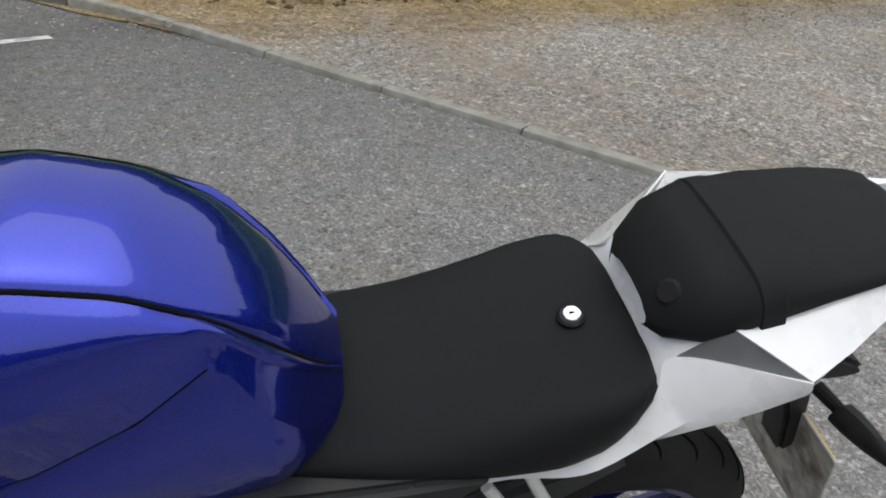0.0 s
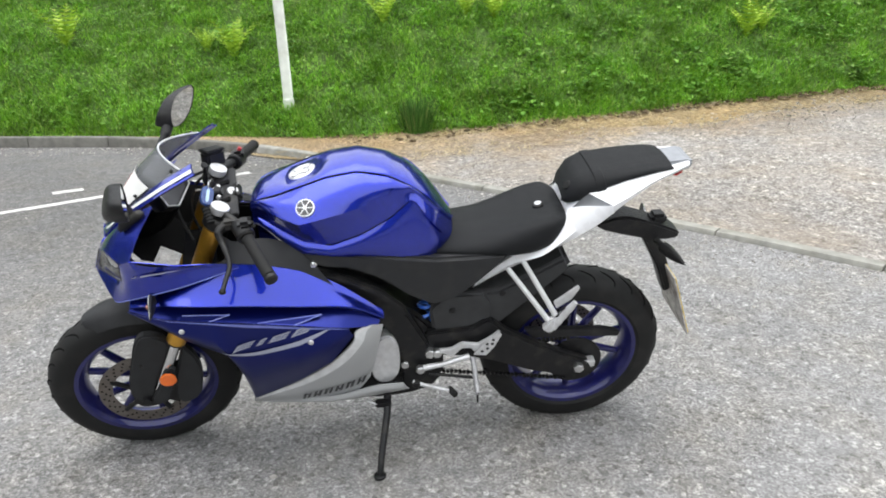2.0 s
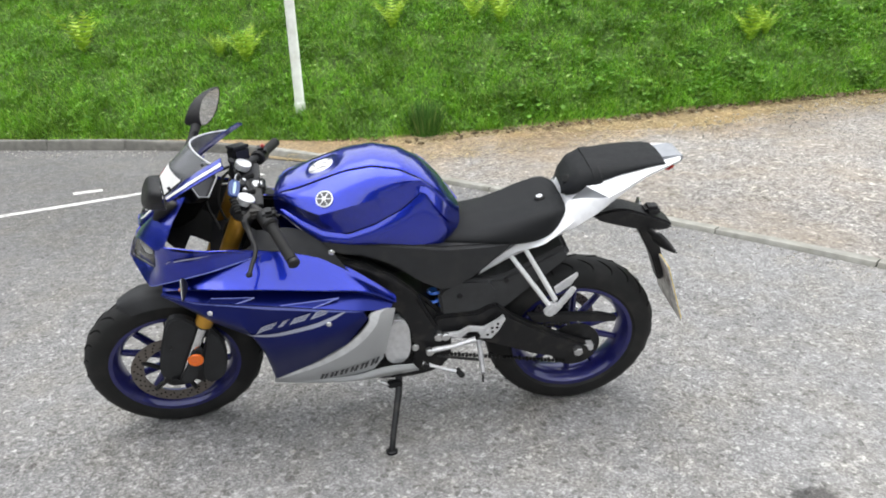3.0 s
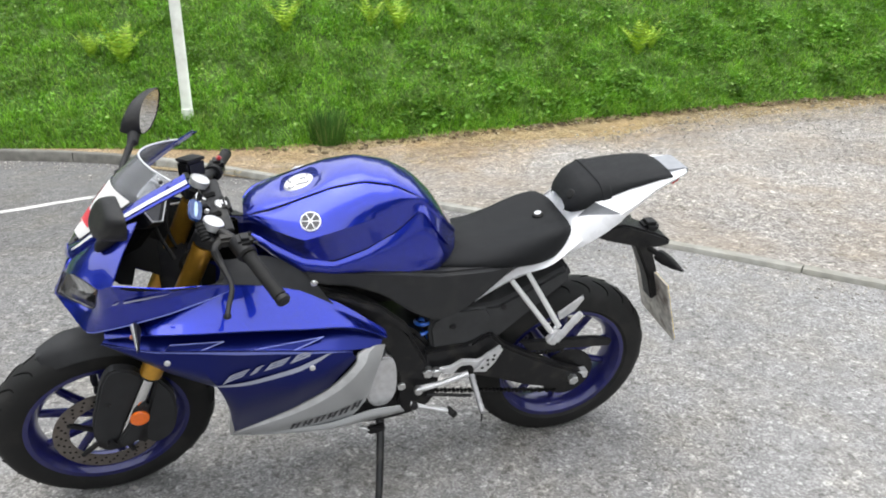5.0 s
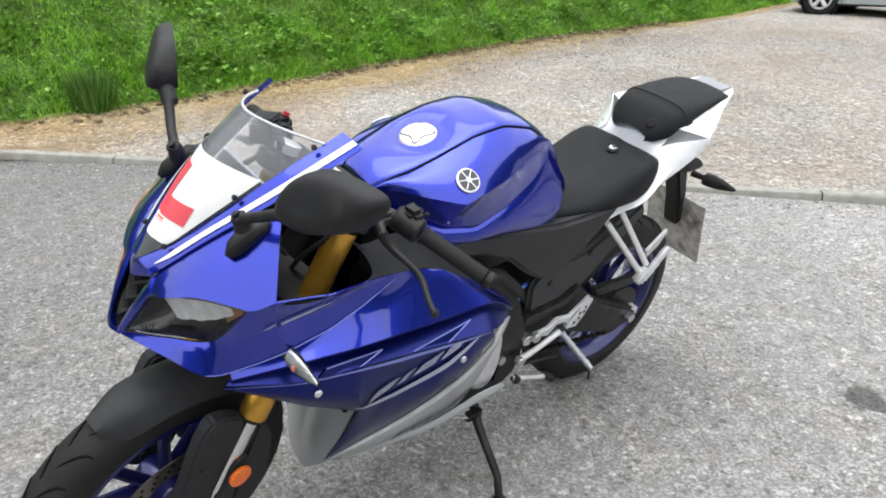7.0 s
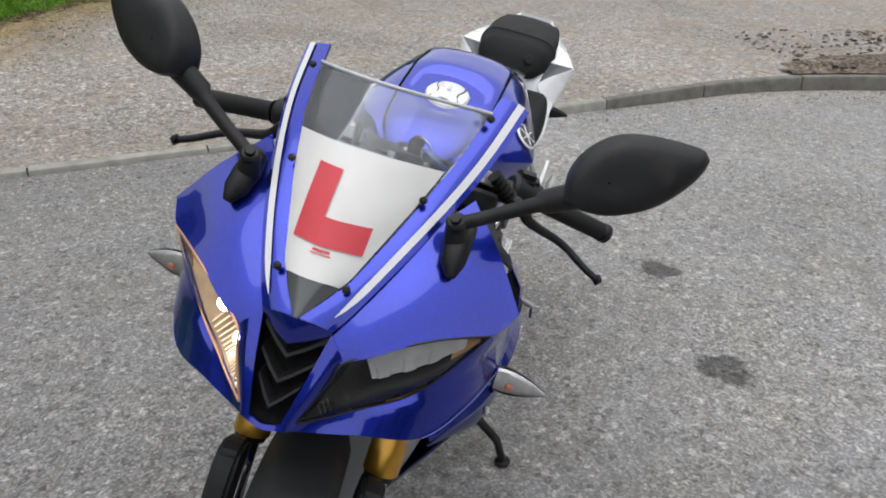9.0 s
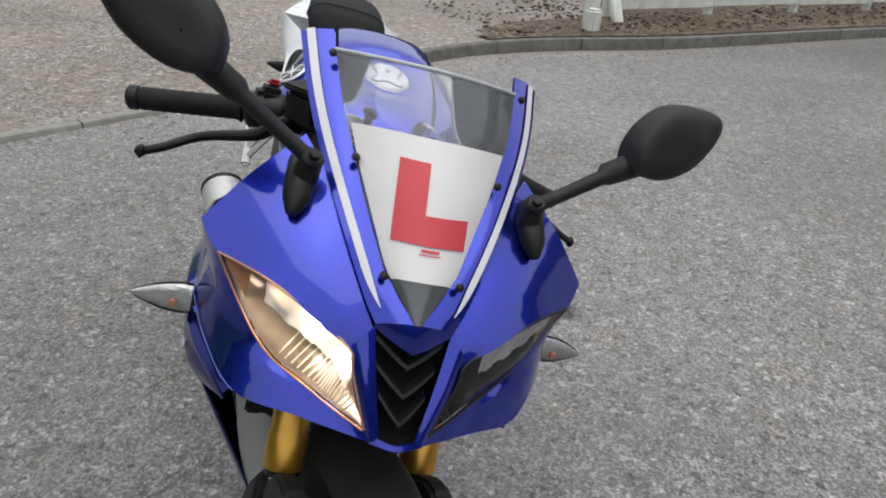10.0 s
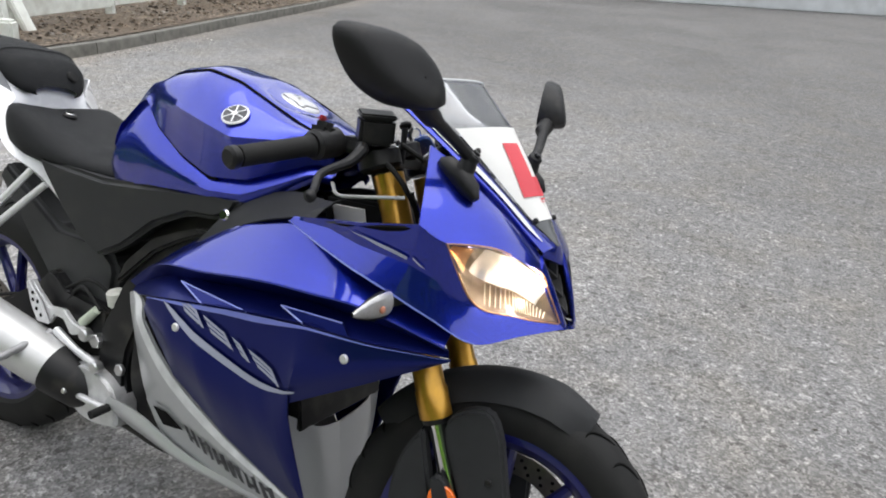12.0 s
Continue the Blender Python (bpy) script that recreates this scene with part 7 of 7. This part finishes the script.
to.location = (0.50, float(y[0]), float(z[0]) - 0.02)
tagged(to, "dark green coarse grass tuft at the bank's foot", "grass tuft")

# loose stones on the gravel and along the kerb
def stones(count, seed, sampler, size):
    r = np.random.default_rng(seed)
    vs, fs = [], []
    cube = np.array([(-1, -1, -0.6), (1, -1, -0.6), (1, 1, -0.6), (-1, 1, -0.6), (-0.6, -0.7, 0.7), (0.7, -0.6, 0.6), (0.6, 0.7, 0.75), (-0.7, 0.6, 0.6)])
    faces = np.array([(0, 3, 2, 1), (4, 5, 6, 7), (0, 1, 5, 4), (1, 2, 6, 5), (2, 3, 7, 6), (3, 0, 4, 7)])
    for k in range(count):
        x, y, z = sampler(r)
        s_ = size * r.uniform(0.4, 1.6) ** 1.3
        a = r.uniform(0, 6.28)
        c = cube * (s_ * r.uniform(0.6, 1.2), s_ * r.uniform(0.6, 1.2), s_ * r.uniform(0.4, 0.8)) * r.uniform(0.75, 1.2, (8, 1))
        ro = np.array([[math.cos(a), -math.sin(a), 0], [math.sin(a), math.cos(a), 0], [0, 0, 1]])
        vs.append(c @ ro.T + (x, y, z + s_ * 0.2))
        fs.append(faces + 8 * k)
    me = bpy.data.meshes.new("stones")
    me.from_pydata(np.concatenate(vs).tolist(), [], np.concatenate(fs).tolist())
    return me


STONE = leaf_mat("mixed_grey_stones", (0.27, 0.255, 0.235), (0.48, 0.455, 0.425), (0.60, 0.57, 0.54))


def on_gravel(r):
    while True:
        x, y = r.uniform(-0.2, 9.0), r.uniform(-1.0, 5.4)
        if (x - 0.62) * 0.68 + (y - 3.38) * 0.73 > 0.25:
            return x, y, verge_z(x, y) - 0.006


def by_kerb(r):
    p, d, n = kerb_at(r.uniform(9, 26))
    q = p - n * abs(r.normal(0.0, 0.22)) - n * 0.02
    return q.x, q.y, 0.0


def on_lot(r):
    return r.uniform(-4, 6), r.uniform(-3.5, 3.0), 0.0


def on_dirt(r):
    x = r.uniform(-0.8, 8.0)
    y = float(np.interp(x, FX, FY)) - r.uniform(-0.1, 0.8)
    return x, y, verge_z(x, y)


stuff("gravel_stones", stones(9000, 31, on_gravel, 0.0062), STONE, "loose pale gravel stones", "gravel")
stuff("kerb_grit", stones(2600, 32, by_kerb, 0.006), STONE, "grit and small stones gathered along the kerb", "grit")
stuff("lot_pebbles", stones(260, 33, on_lot, 0.0055), STONE, "few small pebbles scattered on the asphalt", "pebbles")
stuff("dirt_stones", stones(1100, 34, on_dirt, 0.009), STONE, "stones and clods in the dirt strip", "stones")

def at_bank_foot(r):
    x = r.uniform(-1.5, 9.0)
    y = float(np.interp(x, FX, FY)) - r.normal(-0.02, 0.09)
    return x, y, verge_z(x, y) + 0.035


stuff("soil_clods", stones(1500, 37, at_bank_foot, 0.017), leaf_mat("dry_brown_clods", (0.085, 0.060, 0.035), (0.27, 0.20, 0.12), (0.42, 0.37, 0.28)), "brown soil clods fallen from the bank's edge", "clods")


def straw(count, seed):
    """Dry stalks lying flat on the dirt, as one mesh."""
    r = np.random.default_rng(seed)
    vs, fs = [], []
    for k in range(count):
        x = r.uniform(-0.9, 9.5)
        y = float(np.interp(x, FX, FY)) - r.uniform(0.0, 1.0) ** 1.4 * 1.1 + 0.08
        a, ln = r.uniform(0, 3.14), r.uniform(0.03, 0.10)
        d_, w_ = np.array([math.cos(a), math.sin(a), r.uniform(-0.15, 0.15)]) * ln, np.array([-math.sin(a), math.cos(a), 0]) * 0.0022
        c = np.array([x, y, verge_z(x, y) + 0.034 + r.uniform(0, 0.012)])
        vs += [c - d_ - w_, c - d_ + w_, c + d_ + w_, c + d_ - w_]
        fs.append([4 * k, 4 * k + 1, 4 * k + 2, 4 * k + 3])
    me = bpy.data.meshes.new("straw")
    me.from_pydata([tuple(v) for v in vs], [], fs)
    return me


stuff("dry_straw", straw(4200, 36), leaf_mat("dry_straw_stalk", (0.26, 0.19, 0.08), (0.52, 0.43, 0.22), (0.60, 0.54, 0.34)), "dry straw scattered over the dirt strip", "straw")

# ---- white marker pole on the bank ----
y, z = bank_point(np.array([-0.88]), np.array([0.49]))
pole = part("marker_pole", tube([(0, 0, -0.15), (0, 0, 0.0), (0.0, 0, 0.06), (0.0, 0, 0.07), (-0.05, 0.0, 2.6)], [0.062, 0.062, 0.062, 0.055, 0.055], 20), WHITEWOOD, None)
pole.location = (-0.88, float(y[0]), float(z[0]))
tagged(pole, "white painted round pole leaning slightly on the bank", "pole")

# ---- soil bed, white fence and far wall ----
bed = []
for i in range(30):
    s = 22.6 + 14.0 * i / 29
    p, d, n = kerb_at(s)
    w = float(np.interp(i, [0, 8, 29], [0.2, 2.2, 4.0]))
    r = []
    for k in range(12):
        q = p + n * (0.125 + w * k / 11)
        r.append(V((q.x, q.y, kerb_height(p) + 0.004 + 0.05 * (k / 11) + 0.03 * noise.noise(V((q.x * 3, q.y * 3, 0))) * min(1, k / 2) + height(q.x, q.y) * 0.5)))
    bed.append(r)
tagged(part("soil_bed", grid(bed), BROWN, None), "dark leaf-littered soil bed behind the kerb", "soil", kind="structure")


def on_bed(r):
    p, d, n = kerb_at(r.uniform(22.8, 34))
    q = p + n * r.uniform(0.15, 2.6)
    return q.x, q.y, kerb_height(p) + 0.03


stuff("bed_litter", stones(2600, 35, on_bed, 0.014), leaf_mat("dry_leaf_litter", (0.04, 0.03, 0.02), (0.26, 0.20, 0.15), (0.45, 0.42, 0.38)), "dry leaves and clods on the soil bed", "leaf litter")
fence = tagged(new("fence"), "low white painted board fence with a short post and a strut", "fence")
FA_, FD = V((6.20, -3.45, 0.0)), V((0.304, -0.953, 0.0))
turn_ = math.degrees(math.atan2(FD.y, FD.x))
part("post_foot", box((5.53, -2.98, 0.20), (0.15, 0.14, 0.26), 0.025, pose(0, 0, 0, 4, 0, -58)), WHITEWOOD, fence)
part("post", box((5.75, -3.05, 0.62), (0.12, 0.13, 0.95), 0.012, pose(0, 0, 0, 0, 0, -58)), WHITEWOOD, fence)
part("strut", box((6.05, -3.44, 0.30), (0.14, 0.06, 0.62), 0.012, pose(0, 0, 0, -24, 0, turn_)), WHITEWOOD, fence)
for k in range(6):
    c = FA_ + FD * (0.80 + 1.58 * k) + V((0, 0, 0.66 + 0.012 * (k % 2)))
    part("board", box(c, (1.565, 0.03, 0.85), 0.006, pose(0, 0, 0, 0, 0, turn_)), WHITEWOOD, fence)
    part("board_post", box(c - FD * 0.79 + V((0.05, 0.02, -0.05)), (0.09, 0.09, 1.10), 0.008, pose(0, 0, 0, 0, 0, turn_)), WHITEWOOD, fence)
wl_ = box((-1.0, -23.0, 1.6), (26.0, 0.3, 3.2), 0.02, pose(0, 0, 0, 0, 0, 33))
tagged(part("wall_south", wl_, mat("pale_rendered_wall", (0.62, 0.64, 0.66), 0.8, vary=0.1, scale=3, bump=0.3, bump_scale=60, wear=0.3, wear_color=(0.4, 0.4, 0.38)), None), "pale rendered wall across the car park", "wall", kind="structure")

# ---- parked car beyond the gravel ----
CARP = mat("silver_blue_car_paint", (0.50, 0.54, 0.56), 0.25, 0.5, 1.0, vary=0.03)
GLASS = mat("dark_car_glass", (0.02, 0.025, 0.03), 0.05, 0.0, 0.5)
car = tagged(new("car"), "pale silver hatchback parked at the end of the gravel", "car")
LB = [(-0.66, 0.42, 0.55), (-0.58, 0.66, 0.72), (-0.3, 0.74, 0.82), (0.30, 0.80, 0.90), (1.2, 0.83, 0.93), (2.4, 0.84, 0.95), (3.0, 0.82, 0.98), (3.22, 0.72, 0.90)]
rows = []
for x, w, zt in LB:
    rows.append([V((x, -w * e if abs(e) <= 1 else -w * (e / abs(e)), z)) for e, z in ((1, 0.22), (1.0, 0.45), (1.0, zt - 0.14), (0.86, zt), (0, zt + 0.03), (-0.86, zt), (-1, zt - 0.14), (-1, 0.45), (-1, 0.22))])
part("body", grid(rows, True, True), CARP, car, sharp=40)
rows = []
for x, w, zt in [(0.35, 0.70, 0.92), (0.95, 0.66, 1.40), (1.6, 0.64, 1.48), (2.5, 0.62, 1.44), (3.05, 0.64, 1.02)]:
    rows.append([V((x, y * w, z)) for y, z in ((1.1, 0.90), (0.95, (0.9 + zt) / 2), (0.75, zt), (0, zt + 0.02), (-0.75, zt), (-0.95, (0.9 + zt) / 2), (-1.1, 0.90))])
part("cabin", grid(rows), GLASS, car, "dark glazed cabin")
part("roof", thicken(grid([[V((x, y * 0.46, z + 0.02)) for y in (-1, -0.5, 0, 0.5, 1)] for x, z in ((0.95, 1.40), (1.6, 1.48), (2.5, 1.44), (2.75, 1.32))]), 0.03), CARP, car)
part("sill", box((1.15, 0, 0.24), (3.2, 1.5, 0.12), 0.03), SATIN, car)
for x in (0.0, 2.50):
    for sd in (-1, 1):
        wc = (x, sd * 0.75, 0.315)
        wh = new("car_wheel")
        wh.parent = car
        part("arch", lathe([(-0.02, 0.20), (-0.02, 0.375), (0.095, 0.375)] if sd > 0 else [(0.02, 0.20), (0.02, 0.375), (-0.095, 0.375)], wc, 32), SATIN, wh)
        part("tyre", lathe([(-0.09, 0.20), (-0.10, 0.26), (-0.09, 0.308), (0, 0.315), (0.09, 0.308), (0.10, 0.26), (0.09, 0.20)], wc, 40), TYRE, wh)
        part("rim", lathe([(sd * 0.075, 0.165), (sd * 0.100, 0.185), (sd * 0.100, 0.21), (sd * 0.06, 0.21)], wc, 40), ALU, wh)
        part("wheel_well", disc((wc[0], wc[1] + sd * 0.02, wc[2]), (0, 1, 0), 0.19, 0.03, 24), SATIN, wh)
        for k in range(5):
            a = 2 * math.pi * k / 5
            part("spoke", tube([(wc[0] + 0.02 * math.sin(a), wc[1] + sd * 0.09, wc[2] + 0.02 * math.cos(a)), (wc[0] + 0.18 * math.sin(a), wc[1] + sd * 0.095, wc[2] + 0.18 * math.cos(a))], [0.030, 0.045], 8), ALU, wh)
for sd in (-1, 1):
    part("headlamp", box((-0.50, sd * 0.60, 0.68), (0.22, 0.24, 0.12), 0.03), LENS, car)
car.matrix_world = pose(12.86, 4.70, 0.580, 0, 0, -80) @ Matrix.Scale(0.88, 4)

# ---- added backdrop ring, out of view, to darken horizon light and reflections ----
tr_rows = []
for k in range(181):
    a = 2 * math.pi * k / 180
    near = max(0.0, math.sin(a)) ** 1.5
    r0 = 36.0 - 13.0 * near
    col = []
    for j in range(14):
        h = (10.5 + 4.0 * near) * j / 13
        q = V((math.cos(a) * 9, math.sin(a) * 9, h * 0.8))
        rr = r0 + 2.2 * noise.fractal(q, 1.0, 2.0, 4) + 0.12 * h
        col.append(V((rr * math.cos(a), rr * math.sin(a), h + 1.6 * noise.noise(V((math.cos(a) * 14, math.sin(a) * 14, 3))) * (j / 13))))
    tr_rows.append(col)
tagged(part("backdrop", grid(tr_rows), mat("dark_green_backdrop", (0.030, 0.052, 0.018), 0.9, vary=0.5, scale=1.2, bump=1.0, bump_scale=6), None), "unseen dark green backdrop added to darken the horizon in reflections", "trees", kind="structure")
